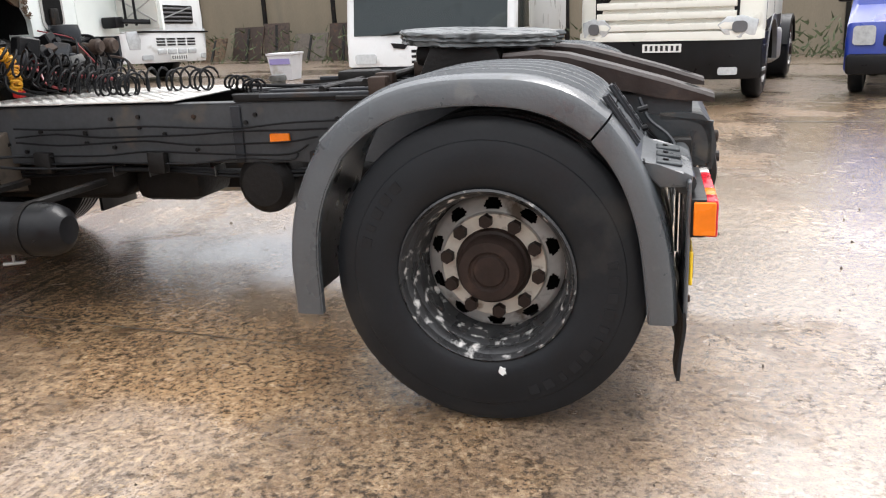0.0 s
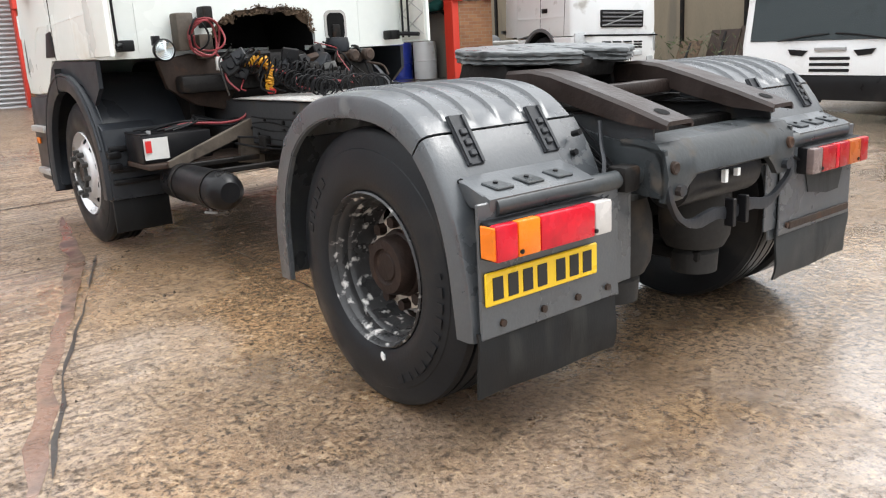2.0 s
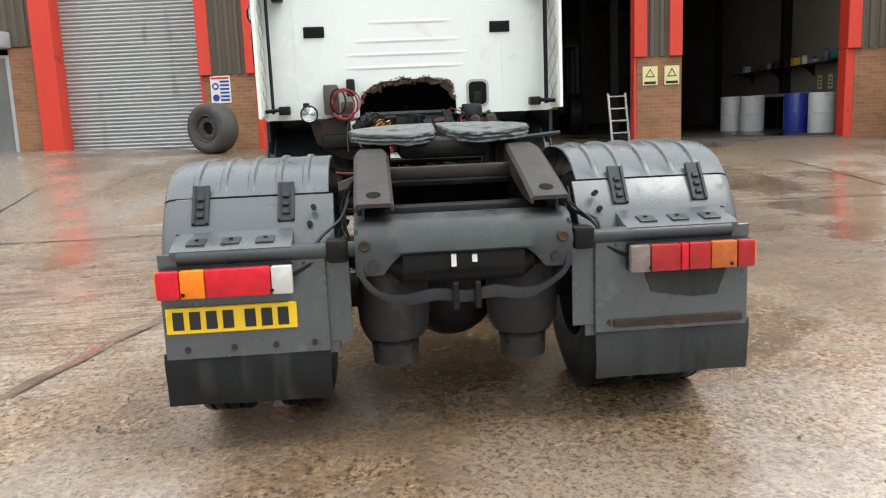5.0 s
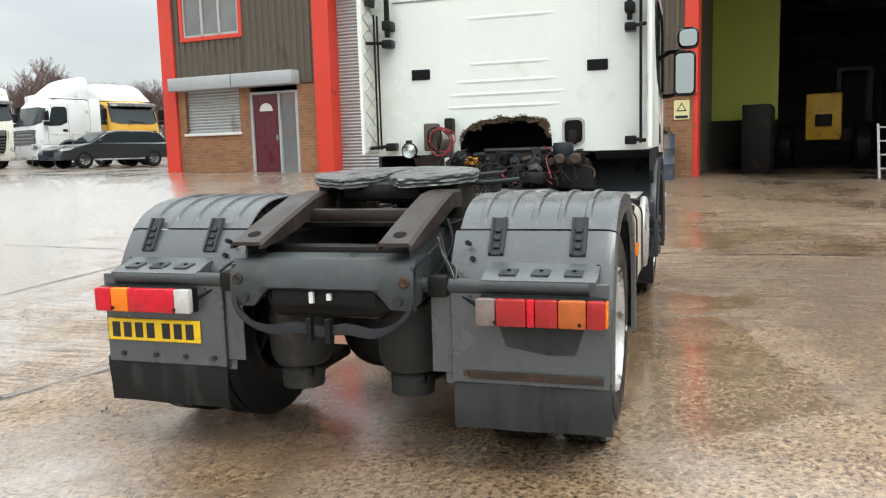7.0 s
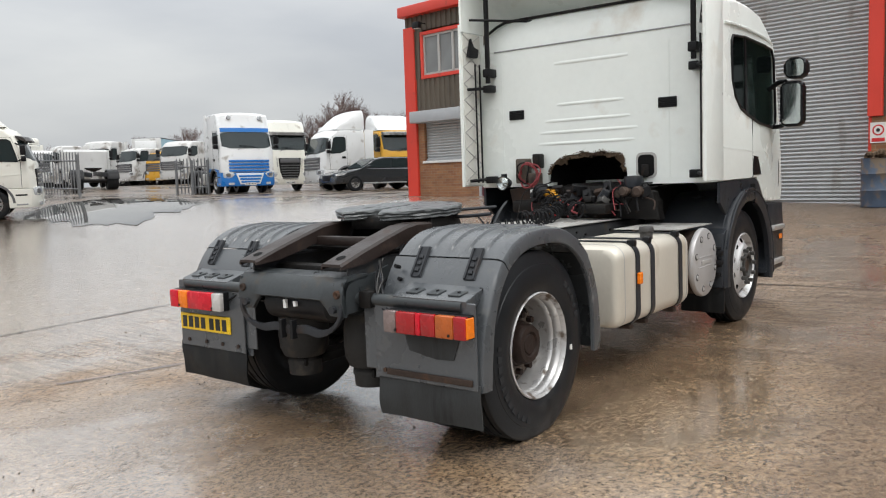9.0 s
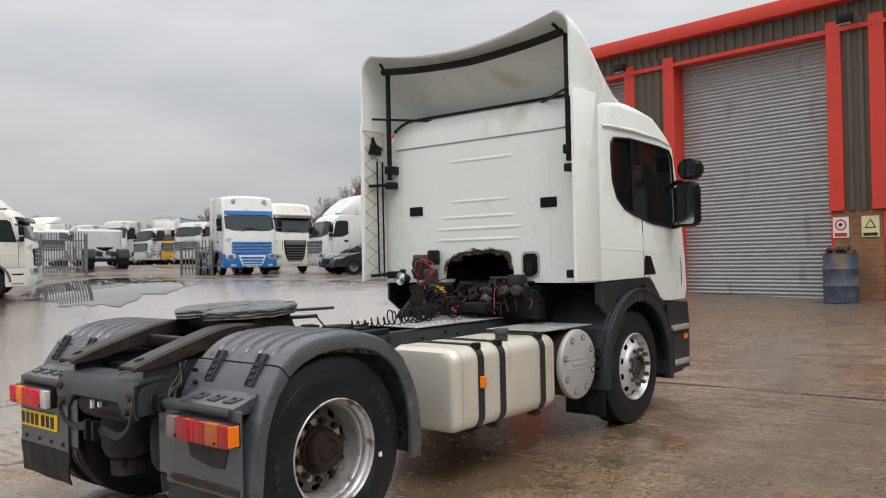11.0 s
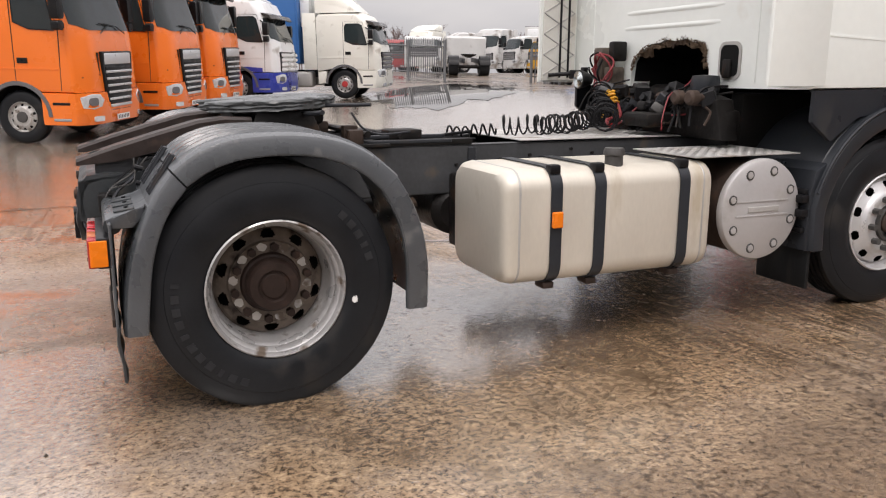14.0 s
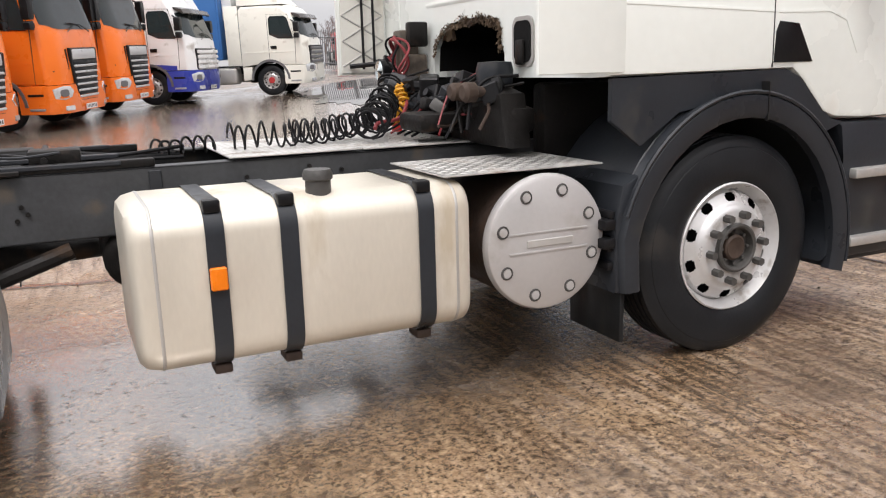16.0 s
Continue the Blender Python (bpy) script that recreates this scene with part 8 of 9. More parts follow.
        part("fuel_tank", boxed(-3.55, -2.5, s * 0.6, s * 1.18, 0.40, 0.95, bev=0.09, seg=3), ALU_END, L, "dull metal fuel tank")
        for ax in axles:
            simple_wheel(L, -1.35 - ax, 1.2, s, w=0.6, rim=RIM_GREY, hub=HUB_RUST)
            part("mudguard", loft(bmesh.new(), [[(-1.35 - ax + r * math.cos(radians(a)), s * yy, 0.5 + r * math.sin(radians(a))) for a in range(10, 171, 16)] for r, yy in ((0.62, 0.6), (0.62, 1.2), (0.56, 1.22))], close=False), BLACK, L)
    part("fifth_wheel", lathe(bmesh.new(), [(0, 1.22), (0.45, 1.21), (0.45, 1.15), (0.1, 1.0)], "z", (-1.35 - axles[0] + 0.3, 0, 0), 20), GRIME, L)
    part("axle", rod(bmesh.new(), (-1.35 - axles[0], -1, 0.5), (-1.35 - axles[0], 1, 0.5), 0.1, 10), GRIME, L)
    # block in cavity black: shade below the cab put into its colour
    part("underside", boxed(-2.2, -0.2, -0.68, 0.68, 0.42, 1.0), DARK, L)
    if cargo is not None:
        m_side, m_end, z1 = cargo
        bxm = part("trailer_body", boxed(-14.5, -2.95, -1.25, 1.25, 1.2, z1, bev=0.03, seg=1), m_side, L, "tall box trailer")
        part("trailer_headboard", boxed(-2.96, -2.90, -1.24, 1.24, 1.25, z1 - 0.02, bev=0.01), m_end, bxm, "pale trailer headboard")
        part("cooling_unit", boxed(-2.9, -2.55, -0.9, 0.9, z1 - 1.3, z1 - 0.25, bev=0.06), OFFWHITE, bxm, "white cooling unit")
        part("top_rail", boxed(-14.5, -2.93, -1.27, 1.27, z1 - 0.06, z1 + 0.02, bev=0.01), GRILLE, bxm)
        for ax in (8.2, 9.5, 10.8):
            for s in (1, -1):
                simple_wheel(L, -1.35 - ax, 1.2, s, w=0.5)
    return L


OR = "row of orange lorries"
for ox, oy, oa in ((-0.65, 13.2, -25.2), (1.02, 16.25, -25.0), (2.32, 18.95, -24.6)):
    lorry(ox, oy, oa, "bright orange tractor lorry parked in a row on wet concrete", ORANGE, H=3.66, wb=2.08, wt=3.05, grille="daf", group=OR, fairing=0.3, bar_m=SILVER_P, lamp_z=0.78, horns=True, rim=RIM_GREY)
lorry(4.5, 21.85, -25, "white tractor lorry with a dark blue lower cab", OFFWHITE, BLUE_D, H=3.2, wb=1.85, wt=2.62, grille="slats", bar_m=OFFWHITE, visor=True, fairing=0.6, lamp_z=0.75)
lorry(8.42, 23.9, -26.5, "cream lorry with a swept roof fairing and blue trailer", CREAM, H=2.95, wb=1.8, wt=2.52, fairing=1.1, cargo=(BLUE_C, BLUE_C, 3.75), hub=RED_B)
lorry(18.85, 26.5, 252, "blue and white tractor lorry with a tall cab", OFFWHITE, BLUE_M, H=3.72, wb=2.02, wt=2.78, grille="slats", grille_m=OFFWHITE, bar_m=BLUE_M, axles=(2.6, 3.9), top=BLUE_M, visor=False, low_grille=(OFFWHITE, BLUE_M))
lorry(23.4, 29.2, 256, "white tractor lorry with a dark tapered grille", CREAM, H=3.7, wb=2.1, wt=2.95, grille="daf")
lorry(22.0, 25.9, 160, "white lorry with a swept roof fairing", OFFWHITE, H=2.9, wt=2.5, grille="slats", fairing=1.1, visor=False, grille_m=GRILLE, bar_m=GRILLE)
lorry(27.0, 29.0, 230, "white lorry with a tall cab behind the car", OFFWHITE, H=3.5, wb=2.0, wt=2.8, grille="daf")
lorry(26.8, 24.1, 250, "yellow lorry with a tall white fairing", YEL_P, H=3.0, wb=1.85, wt=2.75, grille="slats", fairing=1.0, fair_m=OFFWHITE, visor=True)
lorry(9.75, -11.65, 173, "white tractor lorry with a dark upper grille beside the workshop", OFFWHITE, H=3.6, wb=2.05, wt=2.95, grille="small", grille_m=BLACK, visor=True, rear=2.6, axles=(2.9,), lamp_z=0.83)
lorry(-0.38, -8.0, 79, "cream lorry with a wide barred grille and dark bumper", CREAM, BLACK, H=2.9, wt=2.6, grille="slats", grille_m=BLACK, bar_m=CREAM, visor=False, lip=CREAM, plate_z=0.72, lamp_z=1.02)
FAR = "far row of white lorries"
FAR_W = mat("grimy_white_lorry_paint", (0.56, 0.56, 0.55), 0.45, vary=0.12, scale=0.9, bump=0.01, dirt=(0.22, 0.20, 0.18), amount=0.35, dscale=1.2)
for fx, fy, fa, bm_, kw in (
    (26.5, 51.4, 180, FAR_W, dict(H=2.75, wt=2.5, rear=5.5, axles=(3.9, 5.2))),
    (19.8, 44.4, 72, FAR_W, dict(H=2.25, wb=1.5, wt=2.05, rear=4.6)),
    (26.4, 55.8, 205, FAR_W, dict(H=3.5, wb=2.0, wt=2.9)),
    (28.1, 49.4, 222, YEL_P, dict(H=2.45, wt=2.25)),
    (26.9, 45.9, 196, FAR_W, dict(H=3.0, wb=1.9, wt=2.6)),
    (17.9, 46.4, 250, FAR_W, dict(H=2.35, wb=1.5, wt=2.1)),
    (24.0, 58.0, 170, FAR_W, dict(H=3.2, wb=1.9, wt=2.7)),
    (18.9, 53.5, 262, RED_B, dict(H=2.4, wb=1.5, wt=2.1)),
    (22.5, 61.0, 215, CREAM, dict(H=3.5, wb=2.0, wt=2.8, fairing=0.6)),
    (34.0, 66.0, 190, FAR_W, dict(H=3.3, wb=1.9, wt=2.7)),
    (13.0, 52.0, 240, FAR_W, dict(H=3.2, wt=2.6))):
    hue = {YEL_P: "yellow", RED_B: "faded red", CREAM: "cream"}.get(bm_, "grimy white")
    lorry(fx, fy, fa, hue + " lorry standing far across the yard", bm_, group=FAR, visor=False, **kw)
lorry(31.7, 58.8, 222, "white lorry with a pale blue box body far across the yard", FAR_W, H=2.8, wt=2.5, visor=False, cargo=(SKYB, FAR_W, 4.1), group=FAR)


def refuse_cab(x, y, yaw):
    """A low-entry municipal lorry with a tall flat windscreen."""
    L = root("lorry", stand(x, y, yaw, -1.5, -5.3), "white low-entry lorry with a very large windscreen", "lorry")
    prof = [(-2.0, 0.62), (-2.0, 2.75), (-1.9, 2.85), (-0.45, 2.85), (-0.30, 2.75), (-0.02, 1.0), (0.02, 0.85), (0.02, 0.62)]
    part("cab", prism(bmesh.new(), prof, "y", -1.24, 1.24, bev=0.05, seg=3), OFFWHITE, L, "white cab")
    part("bumper", prism(bmesh.new(), [(0.0, 0.61), (0.03, 0.50), (-0.02, 0.30), (-0.6, 0.30), (-0.6, 0.61)], "y", -1.22, 1.22, bev=0.03), BLACK, L, "black lower bumper")
    part("windscreen", prism(bmesh.new(), [(-0.262, 2.62), (-0.015, 1.06), (-0.045, 1.05), (-0.29, 2.62)], "y", -1.13, 1.13), WGLASS, L, "tall greenish windscreen")
    for s in (1, -1):
        part("side_window", prism(bmesh.new(), [(-0.26, 1.1), (-0.48, 2.55), (-1.3, 2.55), (-1.3, 1.1)], "y", s * 1.23, s * 1.247), WGLASS, L)
        mr = part("mirror", prism(bmesh.new(), rrect(s * 1.05 - 0.11, s * 1.05 + 0.11, 2.05, 2.5, 0.05), "x", 0.12, 0.26, bev=0.03), BLACK, L, "black mirror on a long arm")
        part("arm", tube(bmesh.new(), [(-0.25, s * 1.1, 2.7), (0.1, s * 1.08, 2.68), (0.19, s * 1.05, 2.5)], 0.02, 6), BLACK, mr)
        part("headlamp", prism(bmesh.new(), rrect(s * 0.95 - 0.16, s * 0.95 + 0.16, 0.66, 0.80, 0.04), "x", 0.0, 0.045), LAMP, L)
        part("side_slot", prism(bmesh.new(), [(s * 0.30, 0.93), (s * 0.56, 0.95), (s * 0.52, 0.88), (s * 0.36, 0.86)], "x", 0.0, 0.03), BLACK, L)
        simple_wheel(L, -1.5, 1.2, s)
        part("wiper", tube(bmesh.new(), [(0.03, s * 0.7, 1.06), (0.01, s * 0.3, 1.12), (0.0, s * 0.05, 1.14)], 0.013, 5), BLACK, L)
    for i in range(3):
        part("slot", boxed(0.0, 0.03, -0.26, 0.26, 0.66 + 0.075 * i, 0.70 + 0.075 * i, bev=0.008), BLACK, L, "dark grille slot")
    part("name_bar", boxed(0.0, 0.035, -0.20, 0.20, 0.93, 0.965), GALV, L, "plain silver name bar")
    part("body", boxed(-7, -2.1, -1.22, 1.22, 0.9, 2.9, bev=0.06), OFFWHITE, L, "plain white body")
    # cavity-black block paints the shade under the body
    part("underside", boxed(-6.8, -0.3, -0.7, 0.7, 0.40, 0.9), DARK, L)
    for s in (1, -1):
        simple_wheel(L, -5.3, 1.2, s)
    return L


refuse_cab(2.84, -7.62, 92)


def van(x, y, yaw):
    V = root("van", stand(x, y, yaw, -0.8, -3.8, 0.9), "bright blue panel van parked on the yard", "van")
    prof = [(-4.6, 0.4), (-4.6, 2.2), (-4.4, 2.3), (-1.7, 2.28), (-1.3, 2.1), (-0.75, 1.25), (-0.1, 1.02), (0, 0.8), (0.02, 0.35), (-0.3, 0.3)]
    part("body", prism(bmesh.new(), prof, "y", -0.98, 0.98, bev=0.08, seg=3), BLUE_V, V)
    part("windscreen", prism(bmesh.new(), [(-1.30, 2.06), (-0.80, 1.30), (-0.84, 1.28), (-1.34, 2.02)], "y", -0.82, 0.82), WGLASS, V)
    for s in (1, -1):
        part("headlamp", prism(bmesh.new(), rrect(s * 0.74 - 0.14, s * 0.74 + 0.14, 0.72, 0.98, 0.05), "x", -0.10, 0.03), LAMP, V, "large clear headlamp")
        part("side_window", prism(bmesh.new(), [(-0.95, 1.3), (-1.35, 1.95), (-1.9, 1.95), (-1.9, 1.3)], "y", s * 0.96, s * 0.985), WGLASS, V)
        part("mirror", boxed(-1.0, -0.85, s * 1.0, s * 1.2, 1.3, 1.55, bev=0.04), BLACK, V)
        simple_wheel(V, -0.8, 0.96, s, r=0.33, w=0.22)
        simple_wheel(V, -3.8, 0.96, s, r=0.33, w=0.22)
    part("bumper", boxed(-0.2, 0.06, -0.95, 0.95, 0.32, 0.60, bev=0.05), BLACK, V, "black bumper")
    part("grille", boxed(-0.05, 0.03, -0.5, 0.5, 0.70, 0.86, bev=0.02), BLACK, V)


van(-3.75, -8.7, 75)


def estate_car(x, y, yaw):
    C = root("estate_car", stand(x, y, yaw, -0.92, -3.82, 0.85), "dark grey estate car parked beside the office", "car")
    low = [(0.0, 0.32), (0.03, 0.55), (-0.05, 0.72), (-0.5, 0.86), (-1.25, 0.95), (-4.6, 0.98), (-4.74, 0.75), (-4.72, 0.35)]
    part("body", prism(bmesh.new(), low, "y", -0.92, 0.92, bev=0.09, seg=3), CAR_P, C, "dark metallic body")
    gh = [(-1.22, 0.93), (-1.95, 1.36), (-2.4, 1.44), (-3.8, 1.42), (-4.25, 1.33), (-4.62, 0.95)]
    part("roof", prism(bmesh.new(), gh, "y", -0.74, 0.74, bev=0.06, seg=3), CAR_P, C, "dark roof with thin pillars")
    for s in (1, -1):
        for a, b, c, d in ((-1.55, -1.98, -2.72, -2.72), (-2.78, -2.78, -3.55, -3.55), (-3.61, -3.61, -4.10, -4.32)):
            part("side_window", prism(bmesh.new(), [(a, 0.99), (b, 1.33), (c, 1.37), (d, 0.99)], "y", s * 0.742, s * 0.752), WGLASS, C)
        part("headlamp", prism(bmesh.new(), [(-0.02, 0.66), (-0.10, 0.75), (-0.55, 0.80), (-0.4, 0.70)], "y", s * 0.80, s * 0.926), LAMP, C, "slim headlamp")
        part("mirror", boxed(-1.62, -1.48, s * 0.93, s * 1.05, 0.97, 1.08, bev=0.03), CAR_P, C)
        simple_wheel(C, -0.92, 0.93, s, r=0.34, w=0.23, rim=RIM_SILVER)
        simple_wheel(C, -3.82, 0.93, s, r=0.34, w=0.23, rim=RIM_SILVER)
        part("sill_trim", boxed(-3.4, -1.3, s * 0.90, s * 0.93, 0.30, 0.36, bev=0.01), GALV, C, "bright sill trim")
    part("windscreen", prism(bmesh.new(), [(-1.32, 0.99), (-1.96, 1.37), (-1.94, 1.385), (-1.29, 1.005)], "y", -0.68, 0.68), WGLASS, C)
    part("grille", boxed(0.0, 0.045, -0.38, 0.38, 0.45, 0.70, bev=0.02), BLACK, C)


estate_car(19.75, 22.35, 161)


# ---- fences, walls and trees ----
def palisade(x0, y0, x1, y1, h, n):
    F = root("palisade_fence", Matrix.Translation((x0, y0, lie(x0, y0))), "grey galvanised palisade fence with pointed pales", "fence")
    d = Vector((x1 - x0, y1 - y0, lie(x1, y1) - lie(x0, y0)))
    u = Vector((d.x, d.y, 0)).normalized()
    nrm = Vector((-u.y, u.x, 0))
    pale = None
    for i in range(n):
        p = d * (i / (n - 1))
        if pale is None:
            bm = bmesh.new()
            sec = [(-0.034, 0.0), (-0.012, 0.018), (0.012, 0.018), (0.034, 0.0)]
            rows = []
            for z, k in ((0.05, 1), (h - 0.12, 1), (h - 0.06, 0.9), (h, 0.25)):
                rows.append([tuple(u * (a * k) + nrm * (b + o) + Vector((0, 0, z))) for o in (0.0,) for a, b in sec] + [tuple(u * (a * k) + nrm * (b - 0.006) + Vector((0, 0, z))) for a, b in sec[::-1]])
            loft(bm, rows)
            pale = part("pale", bm, FENCE, F)
            pale.location = p
        else:
            q = new("pale", pale.data)
            q.parent, q.location = F, p + Vector((0, 0, random.uniform(-0.02, 0.02)))
    for z in (0.35, h - 0.4):
        bm = bmesh.new()
        rod(bm, Vector((0, 0, z)) - nrm * 0.03, d + Vector((0, 0, z)) - nrm * 0.03, 0.03, 6)
        part("rail", bm, FENCE, F)
    for k in (0, 0.5, 1):
        p = d * k - nrm * 0.07
        part("post", boxed(p.x - 0.05, p.x + 0.05, p.y - 0.05, p.y + 0.05, p.z - 0.2, p.z + h - 0.1, bev=0.006, seg=1), FENCE, F)


random.seed(3)
palisade(12.4, 38.7, 14.3, 33.2, 2.05, 34)
palisade(17.55, 30.3, 18.2, 28.7, 1.7, 10)


def sheet_wall(x0, y0, x1, y1, h, label):
    """A perimeter wall of weathered sheets between posts."""
    d = Vector((x1 - x0, y1 - y0, 0))
    n = int(d.length / 2.4)
    W = root("perimeter_wall", Matrix.Translation((x0, y0, 0)), label, "wall")
    W["kind"] = "structure"
    a = math.atan2(d.y, d.x)
    W.rotation_euler = (0, 0, a)
    random.seed(31)
    for i in range(n):
        L0, L1 = d.length * i / n, d.length * (i + 1) / n
        bm = bmesh.new()
        k = 10
        rows = []
        hh = h + random.uniform(-0.25, 0.25)
        for j in range(k + 1):
            xx = L0 + (L1 - L0 - 0.05) * j / k
            o = 0.03 * (j % 2)
            rows.append([(xx, o, -0.3), (xx, o, hh), (xx, o + 0.04, hh), (xx, o + 0.04, -0.3)])
        loft(bm, rows)
        part("sheet", bm, TAN, W)
        part("post", boxed(L0 - 0.06, L0 + 0.06, -0.08, 0.06, -0.3, h + 0.3, bev=0.01), GRIME, W)


sheet_wall(34, -21, -24, -19.5, 4.3, "weathered tan sheet wall along the yard edge")

BARK = mat("grey_brown_bark", (0.15, 0.11, 0.095), 0.9, vary=0.3, scale=3, bump=0.2)
TWIG = mat("bare_winter_twigs", (0.15, 0.095, 0.085), 0.9, vary=0.3, scale=1.0, bump=0)
GRIT = mat("dark_brown_grit", (0.055, 0.040, 0.028), 0.7, vary=0.6, scale=9, bump=0.1)
SCRUB = mat("dull_green_scrub", (0.055, 0.070, 0.028), 0.8, vary=0.5, scale=3, bump=0)


def tree(x, y, h, seed, z=0.6):
    random.seed(seed)
    T = root("tree", Matrix.Translation((x, y, z)), "bare winter tree with fine brown twigs beyond the yard", "tree", "bare trees beyond the yard")
    trunk, twig = bmesh.new(), bmesh.new()

    def grow(p, d, length, r, depth):
        q = p + d * length
        if depth < 3:
            tube(trunk, [p, p.lerp(q, 0.5) + Vector((random.uniform(-1, 1), random.uniform(-1, 1), 0)) * length * 0.05, q], r, 5)
        else:
            s = d.cross(Vector((random.random(), random.random(), 0.3))).normalized() * r * 1.2
            f = [twig.verts.new(v) for v in (p - s, p + s, q)]
            twig.faces.new(f)
            s2 = d.cross(s).normalized() * r * 1.2
            twig.faces.new([twig.verts.new(v) for v in (p - s2, p + s2, q)])
        if depth < 5:
            for k in range(4 if depth < 3 else 5):
                t = 0.35 + 0.65 * random.random() if depth else 0.45 + 0.55 * k / 3
                e = (d + Vector((random.uniform(-1, 1), random.uniform(-1, 1), random.uniform(-0.15, 0.8))) * 0.85).normalized()
                grow(p.lerp(q, t), e, length * random.uniform(0.5, 0.72), r * 0.55, depth + 1)

    grow(Vector((0, 0, -0.3)), Vector((0, 0, 1)), h * 0.42, h * 0.011, 0)
    part("trunk", trunk, BARK, T)
    part("crown", twig, TWIG, T, "fine bare twigs")
    return T


t_a, t_b, t_c = tree(52, 84, 10, 1), tree(60, 74, 9, 2), tree(44, 90, 8, 5)
random.seed(77)
for i in range(40):
    ang = radians(26 + 58 * i / 39 + random.uniform(-1, 1))
    dist = random.uniform(100, 150)
    copy_thing(random.choice((t_a, t_b, t_c)), Matrix.Translation((-3 + dist * math.cos(ang), -4 + dist * math.sin(ang), 1.0)) @ pose(0, 0, 0, 0, 0, random.uniform(0, 360)))
for i in range(46):
    ang, dist = radians(37.5 + 12 * i / 45 + random.uniform(-0.4, 0.4)), random.uniform(78, 100)
    k = random.uniform(0.88, 1.15)
    copy_thing(random.choice((t_a, t_b, t_c)), Matrix.Translation((-3 + dist * math.cos(ang), -4 + dist * math.sin(ang), 1.0)) @ pose(0, 0, 0, 0, 0, random.uniform(0, 360)) @ Matrix.Diagonal((k, k, k, 1)))
for x, y in ((24, -23), (31, -24), (19, -23.5), (12, -24)):
    copy_thing(random.choice((t_a, t_b)), Matrix.Translation((x, y, 0.3)) @ pose(0, 0, 0, 0, 0, random.uniform(0, 360)) @ Matrix.Diagonal((0.7, 0.7, 0.7, 1)))

bm = bmesh.new()
random.seed(8)
for i in range(2600):
    x, y = random.uniform(-14, 30), -19.0 + random.uniform(-0.8, 1.4)
    z = lie(x, y) + random.random() ** 2 * 0.9
    d = Vector((random.uniform(-1, 1), random.uniform(-1, 1), random.uniform(0.2, 1))).normalized() * random.uniform(0.12, 0.35)
    s = d.cross(Vector((0.3, 0.5, 0.1))).normalized() * 0.03
    p = Vector((x, y, z))
    bm.faces.new([bm.verts.new(v) for v in (p - s, p + s, p + d)])
tagged(link("scrub", bm, SCRUB), "rough weeds along the foot of the perimeter wall", "weeds", kind="stuff")

random.seed(55)
bm = bmesh.new()
for i in range(1500):
    x, y = random.uniform(-5.5, 6), random.uniform(-5.5, 6)
    if abs(y) < 1.0 and x > -0.7 and random.random() < 0.6:
        continue
    r = 0.003 + 0.010 * random.random() ** 4
    a = random.uniform(0, 6.28)
    z = lie(x, y)
    ring = [bm.verts.new((x + r * random.uniform(0.6, 1.3) * math.cos(a + t), y + r * random.uniform(0.6, 1.3) * math.sin(a + t), z - 0.002)) for t in (0, 1.57, 3.14, 4.71)]
    apex = bm.verts.new((x + r * 0.2, y, z + r * random.uniform(0.6, 1.0) + 0.004))
    for k in range(4):
        bm.faces.new((ring[k], ring[(k + 1) % 4], apex))
tagged(link("loose_grit", bm, GRIT), "scattered dark grit and crumbs on the concrete", "grit", kind="stuff")

# ---- things at the workshop front ----
GREY_T = mat("grey_dusty_tyre", (0.075, 0.071, 0.064), 0.7, vary=0.25, scale=5, bump=0.1, spec=0.2)
tw = root("loose_tyre", Matrix.Translation((12.17, 4.02, lie(12.17, 4.02))) @ pose(0, 0, 0.0, 0, 0, 242), "worn loose lorry wheel standing against the brick pier", "tyre")
p = [(0.255, 0.06), (0.30, 0.025), (0.38, 0.0), (0.45, 0.02), (0.485, 0.06), (0.495, 0.12), (0.497, 0.25), (0.495, 0.40), (0.46, 0.47), (0.36, 0.49), (0.26, 0.45)]
part("tyre", lathe(bmesh.new(), p, "y", (0, 0, 0.495), 48, closed=True), GREY_T, tw)
part("rim", lathe(bmesh.new(), [(0.262, 0.062), (0.268, 0.04), (0.255, 0.035), (0.245, 0.06), (0.225, 0.10), (0.205, 0.085), (0.135, 0.085), (0.125, 0.10), (0.12, 0.2)], "y", (0, 0, 0.495), 32), HUB_GREY, tw)
# near-black disc and studs paint the shade of the wheel's holes
part("hub_opening_shade", lathe(bmesh.new(), [(0.122, 0.16), (0, 0.16)], "y", (0, 0, 0.495), 24), DARK, tw)
for bm in [rod(bmesh.new(), (0.17 * math.cos(i * 0.628), 0.10, 0.495 + 0.17 * math.sin(i * 0.628)), (0.17 * math.cos(i * 0.628), 0.080, 0.495 + 0.17 * math.sin(i * 0.628)), 0.013, 8) for i in range(10)]:
    part("bolt_hole_shade", bm, DARK, tw)

dr = root("steel_drum", Matrix.Translation((12.45, -0.40, lie(12.45, -0.40))), "dented blue steel drum full of rubbish at the pier", "drum")
part("shell", lathe(bmesh.new(), [(0.0, 0.0), (0.29, 0.0), (0.29, 0.28), (0.302, 0.30), (0.29, 0.32), (0.29, 0.58), (0.302, 0.60), (0.29, 0.62), (0.29, 0.87), (0.30, 0.88), (0.28, 0.88), (0.28, 0.80), (0.0, 0.80)], "z", (0, 0, 0), 36), BIN_B, dr)
random.seed(4)
bm = bmesh.new()
